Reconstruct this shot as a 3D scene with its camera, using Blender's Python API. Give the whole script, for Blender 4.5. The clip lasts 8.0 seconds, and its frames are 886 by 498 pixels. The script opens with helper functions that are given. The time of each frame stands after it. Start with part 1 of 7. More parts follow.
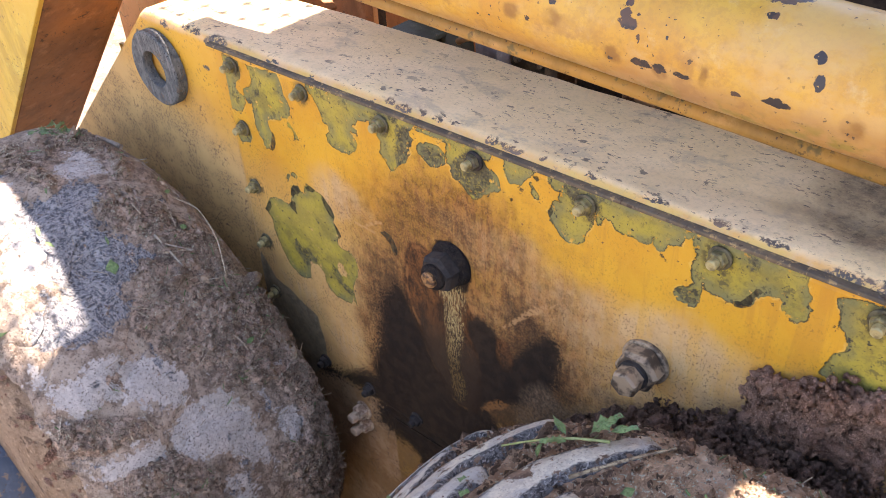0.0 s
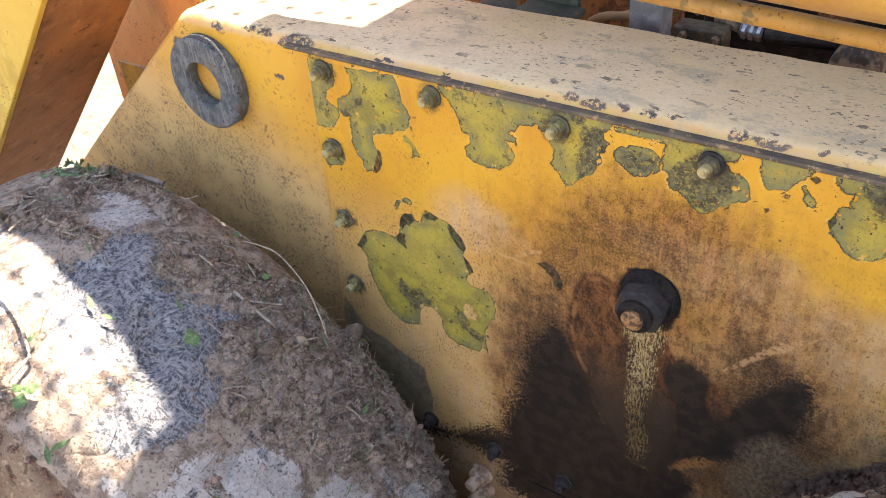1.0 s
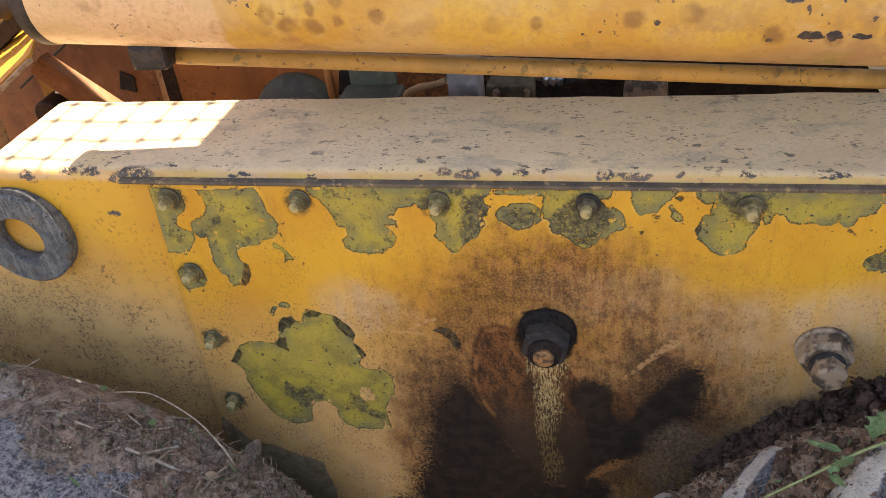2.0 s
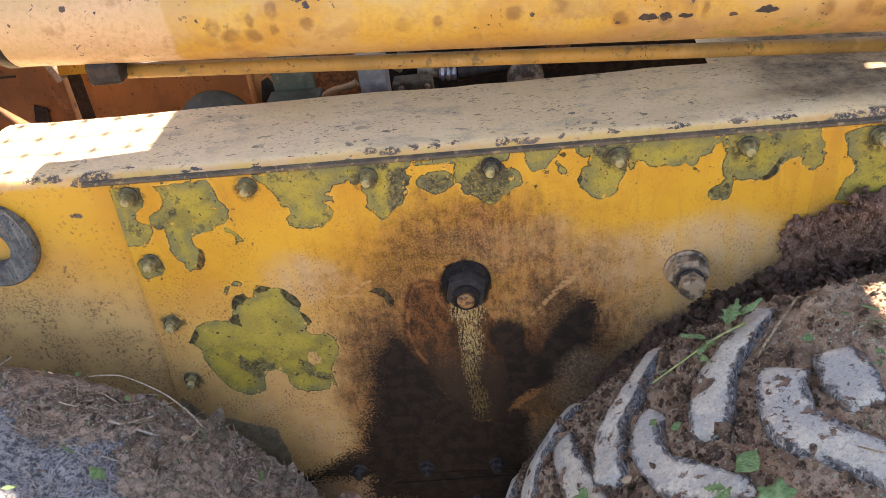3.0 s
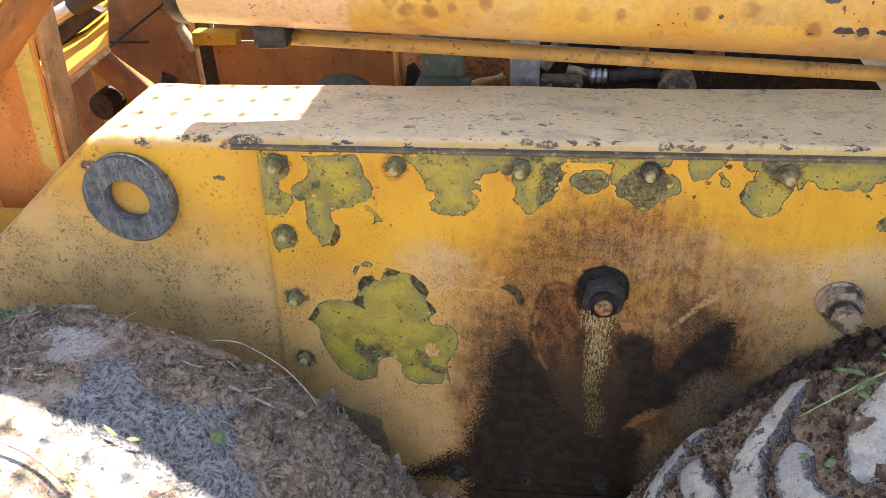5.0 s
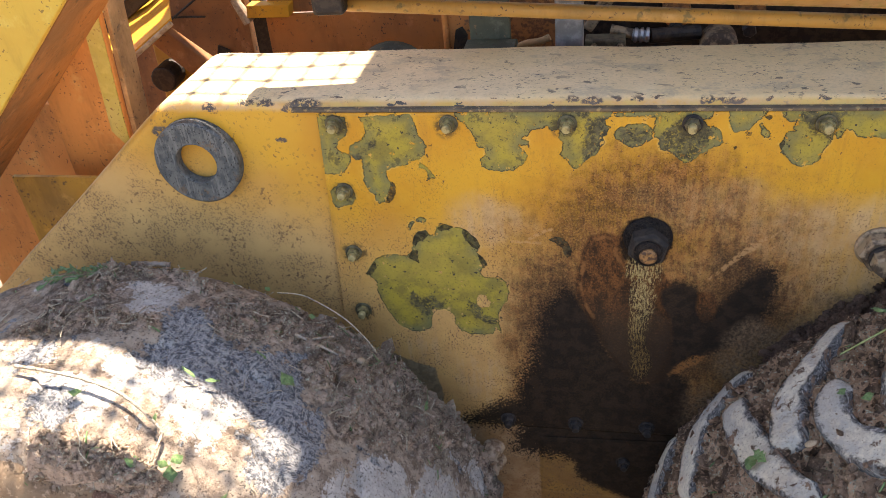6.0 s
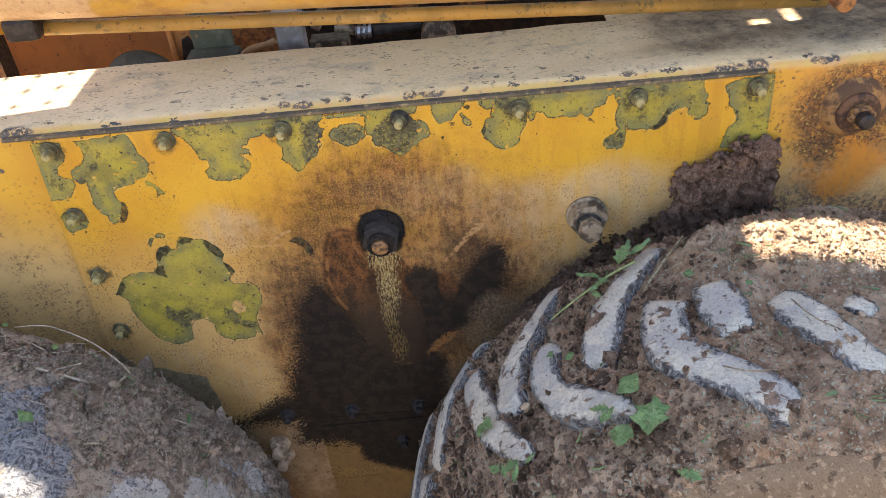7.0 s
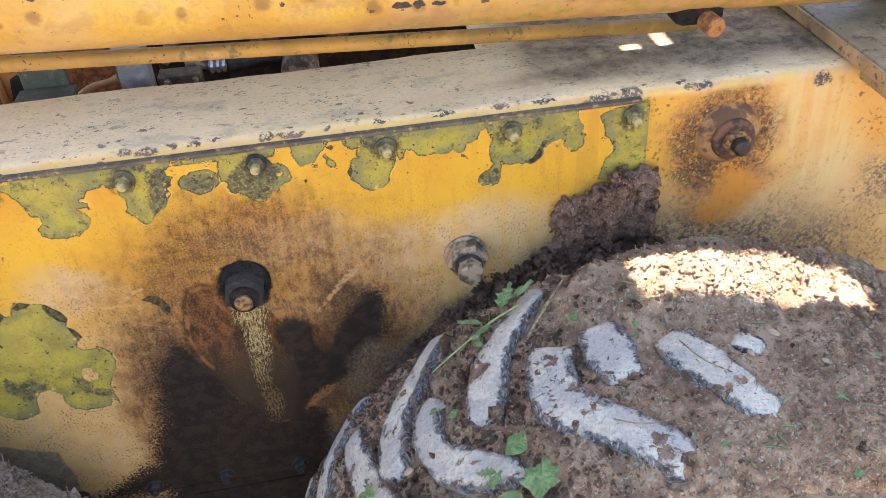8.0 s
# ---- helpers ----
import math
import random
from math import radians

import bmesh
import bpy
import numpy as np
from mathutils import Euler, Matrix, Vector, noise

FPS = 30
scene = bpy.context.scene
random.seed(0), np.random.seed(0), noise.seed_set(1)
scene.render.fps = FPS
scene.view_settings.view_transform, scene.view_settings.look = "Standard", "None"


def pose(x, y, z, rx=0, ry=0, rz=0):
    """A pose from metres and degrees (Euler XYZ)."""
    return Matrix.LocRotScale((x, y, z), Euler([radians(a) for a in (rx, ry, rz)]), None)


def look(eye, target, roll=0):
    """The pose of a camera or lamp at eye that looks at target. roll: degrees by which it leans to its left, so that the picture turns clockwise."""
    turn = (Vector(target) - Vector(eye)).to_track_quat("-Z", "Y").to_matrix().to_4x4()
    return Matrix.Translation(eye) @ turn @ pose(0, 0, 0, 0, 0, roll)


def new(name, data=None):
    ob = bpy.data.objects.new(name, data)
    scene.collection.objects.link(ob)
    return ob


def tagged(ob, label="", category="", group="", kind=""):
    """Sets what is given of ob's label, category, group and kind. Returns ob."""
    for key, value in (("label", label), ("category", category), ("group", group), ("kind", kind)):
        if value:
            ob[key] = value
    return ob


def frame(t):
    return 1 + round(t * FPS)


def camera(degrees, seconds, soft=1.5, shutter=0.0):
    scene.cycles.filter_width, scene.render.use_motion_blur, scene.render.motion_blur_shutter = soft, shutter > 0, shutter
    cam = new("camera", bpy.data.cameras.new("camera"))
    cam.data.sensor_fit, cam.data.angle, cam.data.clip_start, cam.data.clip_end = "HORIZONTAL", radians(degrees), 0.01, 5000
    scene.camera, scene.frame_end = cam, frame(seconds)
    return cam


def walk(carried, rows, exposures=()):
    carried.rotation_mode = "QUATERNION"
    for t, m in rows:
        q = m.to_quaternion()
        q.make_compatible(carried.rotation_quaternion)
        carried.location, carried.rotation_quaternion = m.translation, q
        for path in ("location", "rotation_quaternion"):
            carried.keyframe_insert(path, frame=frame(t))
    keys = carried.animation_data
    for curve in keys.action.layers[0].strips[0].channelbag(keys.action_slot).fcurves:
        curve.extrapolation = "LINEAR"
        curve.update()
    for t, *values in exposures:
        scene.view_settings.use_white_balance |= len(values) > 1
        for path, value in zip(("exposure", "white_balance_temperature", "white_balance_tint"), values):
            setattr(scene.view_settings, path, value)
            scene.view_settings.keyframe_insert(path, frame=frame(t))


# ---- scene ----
cam = camera(54.8, 8.0, soft=0.7)
PATH = [
    (0, (1.339, -0.844, 2.106), (0.219, 0.316, 0.923), -4.0),
    (0.2, (1.285, -0.924, 2.069), (0.204, 0.28, 0.894), -2.4),
    (0.5, (1.176, -0.944, 2.046), (0.133, 0.258, 0.834), -2.5),
    (0.7, (1.067, -0.934, 2.036), (0.054, 0.288, 0.819), -3.3),
    (1, (0.873, -0.856, 1.978), (-0.128, 0.41, 0.796), -5.8),
    (1.2, (0.748, -0.828, 1.986), (-0.192, 0.481, 0.801), -7.4),
    (1.5, (0.697, -0.844, 2.001), (-0.106, 0.565, 0.831), -8.0),
    (1.7, (0.695, -0.854, 2.016), (0.028, 0.619, 0.84), -8.1),
    (2, (0.672, -0.945, 2.061), (0.222, 0.626, 0.908), -7.7),
    (2.2, (0.646, -1.058, 2.077), (0.289, 0.554, 0.949), -7.8),
    (3.3, (0.655, -1.2, 2.124), (0.516, 0.447, 0.998), -7.4),
    (3.5, (0.69, -1.175, 2.126), (0.59, 0.483, 1.011), -6.9),
    (4, (0.639, -1.165, 2.148), (0.522, 0.521, 1.08), -5.0),
    (4.5, (0.576, -1.181, 2.08), (0.366, 0.5, 1.018), -3.3),
    (5, (0.498, -1.201, 2.075), (0.186, 0.452, 0.993), -3.6),
    (5.2, (0.476, -1.211, 2.074), (0.125, 0.428, 0.983), -4.0),
    (6.3, (0.533, -1.306, 2.097), (0.124, 0.282, 0.952), -6.9),
    (6.5, (0.576, -1.309, 2.103), (0.21, 0.277, 0.941), -7.4),
    (6.8, (0.669, -1.306, 2.124), (0.459, 0.291, 0.938), -7.2),
    (7, (0.72, -1.283, 2.131), (0.635, 0.313, 0.93), -6.6),
    (7.5, (0.741, -1.213, 2.11), (0.81, 0.373, 0.894), -5.3),
    (8, (0.763, -1.167, 2.109), (0.925, 0.428, 0.914), -4.3),
]
walk(cam, [(t, look(eye, target, roll)) for t, eye, target, roll in PATH],
     [(0.0, 2.65, 7100, 24), (0.5, 2.85, 7050, 15), (1.0, 2.7, 7150, 18), (1.5, 2.1, 7550, 18), (2.0, 2.25, 7650, 20), (3.5, 2.5, 7250, 18), (4.5, 2.6, 7300, 18), (5.0, 2.55, 7250, 16), (6.5, 2.15, 7500, 17), (7.0, 2.5, 7200, 15), (8.0, 2.85, 6900, 15)])

# ---- light ----
world = bpy.data.worlds.new("sky")
scene.world = world
world.use_nodes = True
SUN_WAY = Vector((-0.10, -0.36, -1.0)).normalized()
sky = world.node_tree.nodes.new("ShaderNodeTexSky")
sky.sky_type, sky.sun_disc = "NISHITA", False
sky.sun_elevation = math.asin(-SUN_WAY.z)
sky.sun_rotation = math.atan2(-SUN_WAY.x, -SUN_WAY.y)
world.node_tree.links.new(sky.outputs[0], world.node_tree.nodes["Background"].inputs[0])
world.node_tree.nodes["Background"].inputs[1].default_value = 0.10
sun = new("sun", bpy.data.lights.new("sun", "SUN"))
sun.data.energy, sun.data.angle, sun.data.color = 5.0, radians(0.53), (1.0, 0.95, 0.86)
sun.matrix_world = look((0, 0, 8), Vector((0, 0, 8)) + SUN_WAY)


# ---- materials ----
class Mat:
    """A node material with short calls for its nodes."""

    def __init__(self, name, rough=0.6, metal=0.0):
        self.m = bpy.data.materials.new(name)
        self.m.use_nodes = True
        self.nt = self.m.node_tree
        self.b = self.nt.nodes["Principled BSDF"]
        self.b.inputs["Roughness"].default_value = rough
        self.b.inputs["Metallic"].default_value = metal
        self.pos = self.nt.nodes.new("ShaderNodeTexCoord").outputs["Object"]

    def put(self, socket, value):
        if hasattr(value, "is_linked"):
            self.nt.links.new(value, socket)
        elif isinstance(value, (tuple, list)) and len(value) == 3 and socket.type == "RGBA":
            socket.default_value = (*value, 1.0)
        else:
            socket.default_value = value

    def noise(self, scale, detail=4.0, rough=0.55, vec=None, distort=0.0, color=False):
        n = self.nt.nodes.new("ShaderNodeTexNoise")
        n.inputs["Scale"].default_value, n.inputs["Detail"].default_value = scale, detail
        n.inputs["Roughness"].default_value, n.inputs["Distortion"].default_value = rough, distort
        self.put(n.inputs["Vector"], vec or self.pos)
        return n.outputs["Color" if color else "Fac"]

    def voronoi(self, scale, vec=None):
        n = self.nt.nodes.new("ShaderNodeTexVoronoi")
        n.inputs["Scale"].default_value = scale
        self.put(n.inputs["Vector"], vec or self.pos)
        return n.outputs["Distance"]

    def math(self, op, a, b=0.0, clamp=False):
        n = self.nt.nodes.new("ShaderNodeMath")
        n.operation, n.use_clamp = op, clamp
        self.put(n.inputs[0], a), self.put(n.inputs[1], b)
        return n.outputs[0]

    def vmath(self, op, a, b=(0, 0, 0)):
        n = self.nt.nodes.new("ShaderNodeVectorMath")
        n.operation = op
        self.put(n.inputs[0], a), self.put(n.inputs[1], b)
        return n.outputs["Value" if op in ("LENGTH", "DOT_PRODUCT") else "Vector"]

    def step(self, value, lo, hi, a=0.0, b=1.0):
        n = self.nt.nodes.new("ShaderNodeMapRange")
        n.interpolation_type = "SMOOTHSTEP"
        self.put(n.inputs[0], value)
        for i, v in enumerate((lo, hi, a, b)):
            n.inputs[i + 1].default_value = v
        return n.outputs[0]

    def mix(self, f, a, b):
        n = self.nt.nodes.new("ShaderNodeMix")
        n.data_type = "RGBA"
        self.put(n.inputs[0], f), self.put(n.inputs[6], a), self.put(n.inputs[7], b)
        return n.outputs[2]

    def mixv(self, f, a, b):
        n = self.nt.nodes.new("ShaderNodeMix")
        self.put(n.inputs[0], f), self.put(n.inputs[2], a), self.put(n.inputs[3], b)
        return n.outputs[0]

    def axis(self, k, vec=None):
        n = self.nt.nodes.new("ShaderNodeSeparateXYZ")
        self.put(n.inputs[0], vec or self.pos)
        return n.outputs[k]

    def scaled(self, s):
        return self.vmath("MULTIPLY", self.pos, s)

    def warped(self, scale, amount, detail=3.0):
        c = self.vmath("SUBTRACT", self.noise(scale, detail, color=True), (0.5, 0.5, 0.5))
        return self.vmath("ADD", self.pos, self.vmath("MULTIPLY", c, (amount, amount, amount)))

    def blobs(self, spots, vec):
        """The distance to the nearest of the ellipses (x, z, half width, half height), 1 on their rims."""
        best = None
        for x, z, a, b in spots:
            d = self.vmath("LENGTH", self.vmath("MULTIPLY", self.vmath("SUBTRACT", vec, (x, 0, z)), (1 / a, 0, 1 / b)))
            best = d if best is None else self.math("MINIMUM", best, d)
        return best

    def areas(self, shapes, vec):
        """Metres to the nearest of the convex outlines of (x, z), negative inside."""
        best = None
        for shape in shapes:
            turn = sum(a[0] * b[1] - a[1] * b[0] for a, b in zip(shape, shape[1:] + shape[:1]))
            s, worst = (1 if turn > 0 else -1), None
            for a, b in zip(shape, shape[1:] + shape[:1]):
                ln = math.hypot(b[0] - a[0], b[1] - a[1])
                nx, nz = s * (b[1] - a[1]) / ln, -s * (b[0] - a[0]) / ln
                d = self.math("SUBTRACT", self.vmath("DOT_PRODUCT", vec, (nx, 0, nz)), nx * a[0] + nz * a[1])
                worst = d if worst is None else self.math("MAXIMUM", worst, d)
            best = worst if best is None else self.math("MINIMUM", best, worst)
        return best

    def bump(self, height, strength=0.4, dist=0.003):
        n = self.nt.nodes.new("ShaderNodeBump")
        n.inputs["Strength"].default_value, n.inputs["Distance"].default_value = strength, dist
        self.put(n.inputs["Height"], height)
        if self.b.inputs["Normal"].is_linked:
            self.nt.links.new(self.b.inputs["Normal"].links[0].from_socket, n.inputs["Normal"])
        self.nt.links.new(n.outputs[0], self.b.inputs["Normal"])

    def done(self, color, rough=None, spec=0.4):
        self.put(self.b.inputs["Base Color"], color)
        if rough is not None:
            self.put(self.b.inputs["Roughness"], rough)
        self.b.inputs["Specular IOR Level"].default_value = spec
        return self.m


YELLOW, DEEP, OLIVE = (0.64, 0.340, 0.030), (0.56, 0.262, 0.024), (0.27, 0.22, 0.036)
DUST, BROWN, OIL = (0.60, 0.392, 0.185), (0.13, 0.066, 0.032), (0.0185, 0.0140, 0.0110)
CREAM = (0.62, 0.46, 0.20)

# patches on the cover, each an outline of (x, z)
FIELDS = {}


def outline(kind, *points):
    FIELDS.setdefault(kind, []).append(points)


# where the yellow has flaked down to old green
outline('GREEN', (-0.03, 1.464), (0.022, 1.46), (0.021, 1.438), (0.018, 1.423), (0.002, 1.413), (-0.004, 1.4), (0.005, 1.39), (0.018, 1.387), (0.021, 1.372), (0.009, 1.359), (-0.004, 1.342), (-0.018, 1.345), (-0.037, 1.345), (-0.041, 1.356), (-0.038, 1.387), (-0.035, 1.424))
outline('GREEN', (0.046, 1.459), (0.137, 1.465), (0.145, 1.452), (0.147, 1.439), (0.148, 1.425), (0.157, 1.415), (0.159, 1.402), (0.155, 1.386), (0.146, 1.378), (0.131, 1.373), (0.122, 1.365), (0.109, 1.364), (0.097, 1.362), (0.082, 1.354), (0.081, 1.347), (0.084, 1.336), (0.088, 1.325), (0.08, 1.304), (0.07, 1.289), (0.059, 1.284), (0.053, 1.293), (0.055, 1.302), (0.047, 1.308), (0.04, 1.318), (0.036, 1.334), (0.039, 1.357), (0.039, 1.375), (0.026, 1.375), (0.019, 1.387), (0.02, 1.401), (0.032, 1.409), (0.045, 1.414), (0.053, 1.43), (0.053, 1.443))
outline('GREEN', (-0.031, 1.308), (-0.023, 1.319), (-0.0, 1.32), (0.014, 1.31), (0.017, 1.293), (0.006, 1.281), (-0.013, 1.275), (-0.024, 1.273), (-0.031, 1.283))
outline('GREEN', (0.14, 1.363), (0.147, 1.371), (0.155, 1.364), (0.161, 1.357), (0.166, 1.35), (0.172, 1.34), (0.162, 1.34), (0.155, 1.334), (0.152, 1.333), (0.158, 1.345), (0.153, 1.356))
outline('GREEN', (0.112, 1.245), (0.118, 1.249), (0.123, 1.245), (0.116, 1.237), (0.114, 1.23), (0.109, 1.226), (0.108, 1.235))
outline('GREEN', (0.124, 1.25), (0.13, 1.257), (0.14, 1.256), (0.145, 1.251), (0.142, 1.245), (0.128, 1.247))
outline('GREEN', (0.215, 1.466), (0.26, 1.469), (0.306, 1.469), (0.351, 1.47), (0.397, 1.473), (0.391, 1.443), (0.382, 1.43), (0.374, 1.436), (0.37, 1.441), (0.355, 1.437), (0.345, 1.437), (0.34, 1.426), (0.329, 1.419), (0.339, 1.414), (0.337, 1.408), (0.322, 1.404), (0.331, 1.399), (0.336, 1.388), (0.334, 1.376), (0.323, 1.365), (0.31, 1.357), (0.29, 1.355), (0.276, 1.355), (0.265, 1.358), (0.256, 1.365), (0.254, 1.377), (0.264, 1.388), (0.26, 1.399), (0.251, 1.402), (0.248, 1.416), (0.243, 1.43), (0.232, 1.444), (0.22, 1.453))
outline('GREEN', (0.397, 1.473), (0.451, 1.473), (0.478, 1.467), (0.477, 1.461), (0.467, 1.454), (0.467, 1.443), (0.475, 1.44), (0.468, 1.433), (0.472, 1.427), (0.464, 1.422), (0.466, 1.412), (0.459, 1.401), (0.453, 1.39), (0.441, 1.382), (0.43, 1.373), (0.425, 1.366), (0.419, 1.362), (0.413, 1.363), (0.409, 1.37), (0.403, 1.378), (0.396, 1.382), (0.392, 1.389), (0.396, 1.401), (0.395, 1.412), (0.39, 1.421))
outline('GREEN', (0.481, 1.432), (0.487, 1.439), (0.498, 1.441), (0.505, 1.446), (0.53, 1.447), (0.54, 1.439), (0.543, 1.434), (0.542, 1.419), (0.534, 1.412), (0.522, 1.405), (0.508, 1.403), (0.499, 1.408), (0.49, 1.413), (0.482, 1.421))
outline('GREEN', (0.478, 1.466), (0.554, 1.469), (0.554, 1.458), (0.483, 1.458))
outline('GREEN', (0.55, 1.467), (0.596, 1.468), (0.62, 1.471), (0.632, 1.472), (0.639, 1.463), (0.63, 1.455), (0.621, 1.452), (0.626, 1.444), (0.636, 1.441), (0.647, 1.435), (0.652, 1.425), (0.653, 1.412), (0.644, 1.405), (0.632, 1.4), (0.617, 1.389), (0.612, 1.382), (0.604, 1.376), (0.596, 1.374), (0.589, 1.379), (0.582, 1.387), (0.575, 1.395), (0.567, 1.396), (0.556, 1.4), (0.553, 1.411), (0.555, 1.418), (0.544, 1.422), (0.543, 1.434), (0.545, 1.449))
outline('GREEN', (0.657, 1.471), (0.706, 1.473), (0.719, 1.469), (0.71, 1.457), (0.703, 1.45), (0.696, 1.443), (0.692, 1.437), (0.681, 1.432), (0.669, 1.431), (0.662, 1.439), (0.659, 1.453))
outline('GREEN', (0.704, 1.446), (0.71, 1.447), (0.717, 1.438), (0.723, 1.432), (0.723, 1.425), (0.715, 1.422), (0.709, 1.427), (0.708, 1.436))
outline('GREEN', (0.737, 1.473), (0.859, 1.473), (0.861, 1.433), (0.85, 1.434), (0.847, 1.431), (0.843, 1.434), (0.835, 1.437), (0.831, 1.425), (0.824, 1.421), (0.821, 1.427), (0.819, 1.438), (0.817, 1.417), (0.814, 1.407), (0.807, 1.398), (0.805, 1.386), (0.8, 1.378), (0.789, 1.373), (0.777, 1.37), (0.765, 1.373), (0.758, 1.38), (0.753, 1.387), (0.747, 1.393), (0.743, 1.402), (0.74, 1.411), (0.745, 1.421), (0.748, 1.432), (0.754, 1.434), (0.761, 1.433), (0.757, 1.442), (0.76, 1.452), (0.753, 1.449), (0.745, 1.453), (0.738, 1.461))
outline('GREEN', (0.842, 1.47), (0.968, 1.472), (0.965, 1.458), (0.955, 1.453), (0.95, 1.44), (0.94, 1.436), (0.932, 1.433), (0.929, 1.426), (0.925, 1.419), (0.917, 1.419), (0.911, 1.424), (0.909, 1.434), (0.907, 1.422), (0.897, 1.42), (0.879, 1.423), (0.866, 1.422), (0.853, 1.424), (0.847, 1.432))
outline('GREEN', (0.963, 1.47), (1.015, 1.469), (1.058, 1.47), (1.101, 1.47), (1.112, 1.467), (1.114, 1.451), (1.12, 1.44), (1.121, 1.428), (1.125, 1.423), (1.122, 1.415), (1.122, 1.404), (1.111, 1.396), (1.098, 1.398), (1.09, 1.406), (1.088, 1.42), (1.08, 1.419), (1.069, 1.418), (1.061, 1.411), (1.056, 1.403), (1.053, 1.392), (1.044, 1.387), (1.031, 1.384), (1.015, 1.385), (0.999, 1.384), (0.99, 1.39), (0.986, 1.396), (0.986, 1.38), (0.985, 1.364), (0.98, 1.351), (0.97, 1.348), (0.961, 1.352), (0.954, 1.352), (0.948, 1.361), (0.948, 1.371), (0.955, 1.377), (0.967, 1.381), (0.972, 1.39), (0.969, 1.403), (0.966, 1.417), (0.97, 1.429), (0.973, 1.437), (0.965, 1.45))
outline('GREEN', (1.146, 1.455), (1.17, 1.463), (1.227, 1.467), (1.233, 1.434), (1.235, 1.392), (1.237, 1.336), (1.219, 1.333), (1.2, 1.338), (1.183, 1.33), (1.165, 1.331), (1.149, 1.335), (1.153, 1.352), (1.16, 1.375), (1.173, 1.385), (1.167, 1.407), (1.157, 1.418), (1.156, 1.433))
outline('GREEN', (0.008, 1.12), (0.021, 1.14), (0.033, 1.158), (0.051, 1.168), (0.073, 1.171), (0.098, 1.167), (0.108, 1.18), (0.113, 1.199), (0.117, 1.214), (0.126, 1.224), (0.14, 1.228), (0.148, 1.217), (0.157, 1.22), (0.162, 1.235), (0.178, 1.243), (0.194, 1.237), (0.212, 1.235), (0.222, 1.224), (0.235, 1.212), (0.241, 1.196), (0.234, 1.182), (0.244, 1.17), (0.25, 1.155), (0.241, 1.143), (0.237, 1.135), (0.243, 1.125), (0.257, 1.122), (0.274, 1.126), (0.285, 1.114), (0.291, 1.093), (0.286, 1.071), (0.274, 1.051), (0.266, 1.033), (0.267, 1.008), (0.27, 0.99), (0.258, 0.997), (0.252, 0.982), (0.236, 0.98), (0.208, 0.98), (0.188, 0.988), (0.177, 1.004), (0.178, 1.023), (0.17, 1.037), (0.157, 1.043), (0.143, 1.038), (0.132, 1.021), (0.129, 0.996), (0.112, 0.982), (0.087, 0.98), (0.069, 0.989), (0.059, 1.001), (0.048, 1.022), (0.038, 1.042), (0.031, 1.064), (0.027, 1.081), (0.028, 1.104), (0.017, 1.117))

# yellow left standing
outline('KEPT', (0.225, 1.071), (0.232, 1.082), (0.245, 1.078), (0.252, 1.062), (0.248, 1.051), (0.233, 1.048), (0.226, 1.057))

# bare dark primer
outline('BLACK', (0.088, 1.334), (0.094, 1.325), (0.094, 1.309), (0.087, 1.294), (0.078, 1.286), (0.07, 1.287), (0.078, 1.302), (0.084, 1.316))
outline('BLACK', (0.115, 1.212), (0.126, 1.224), (0.14, 1.228), (0.146, 1.217), (0.133, 1.204), (0.121, 1.199), (0.116, 1.188), (0.112, 1.199))
outline('BLACK', (0.108, 1.18), (0.12, 1.183), (0.119, 1.162), (0.12, 1.15), (0.11, 1.156), (0.099, 1.163))
outline('BLACK', (0.214, 1.234), (0.224, 1.224), (0.235, 1.212), (0.242, 1.196), (0.235, 1.187), (0.224, 1.193), (0.214, 1.209), (0.208, 1.225))
outline('BLACK', (0.234, 1.179), (0.246, 1.17), (0.252, 1.153), (0.243, 1.144), (0.238, 1.159))
outline('BLACK', (0.008, 1.12), (0.02, 1.137), (0.032, 1.153), (0.034, 1.137), (0.021, 1.119))
outline('BLACK', (0.161, 1.232), (0.178, 1.243), (0.194, 1.237), (0.188, 1.231), (0.167, 1.227))
outline('BLACK', (0.367, 1.215), (0.382, 1.221), (0.394, 1.219), (0.403, 1.209), (0.41, 1.193), (0.409, 1.181), (0.401, 1.175), (0.395, 1.184), (0.393, 1.197), (0.382, 1.205))
outline('BLACK', (0.739, 1.409), (0.745, 1.421), (0.748, 1.413), (0.744, 1.4))
outline('BLACK', (0.712, 1.458), (0.719, 1.463), (0.724, 1.459), (0.719, 1.453))
outline('BLACK', (1.024, 1.387), (1.039, 1.393), (1.048, 1.409), (1.055, 1.421), (1.066, 1.42), (1.057, 1.408), (1.053, 1.394), (1.044, 1.384), (1.032, 1.382))
outline('BLACK', (0.669, 1.405), (0.675, 1.408), (0.677, 1.404), (0.673, 1.399))

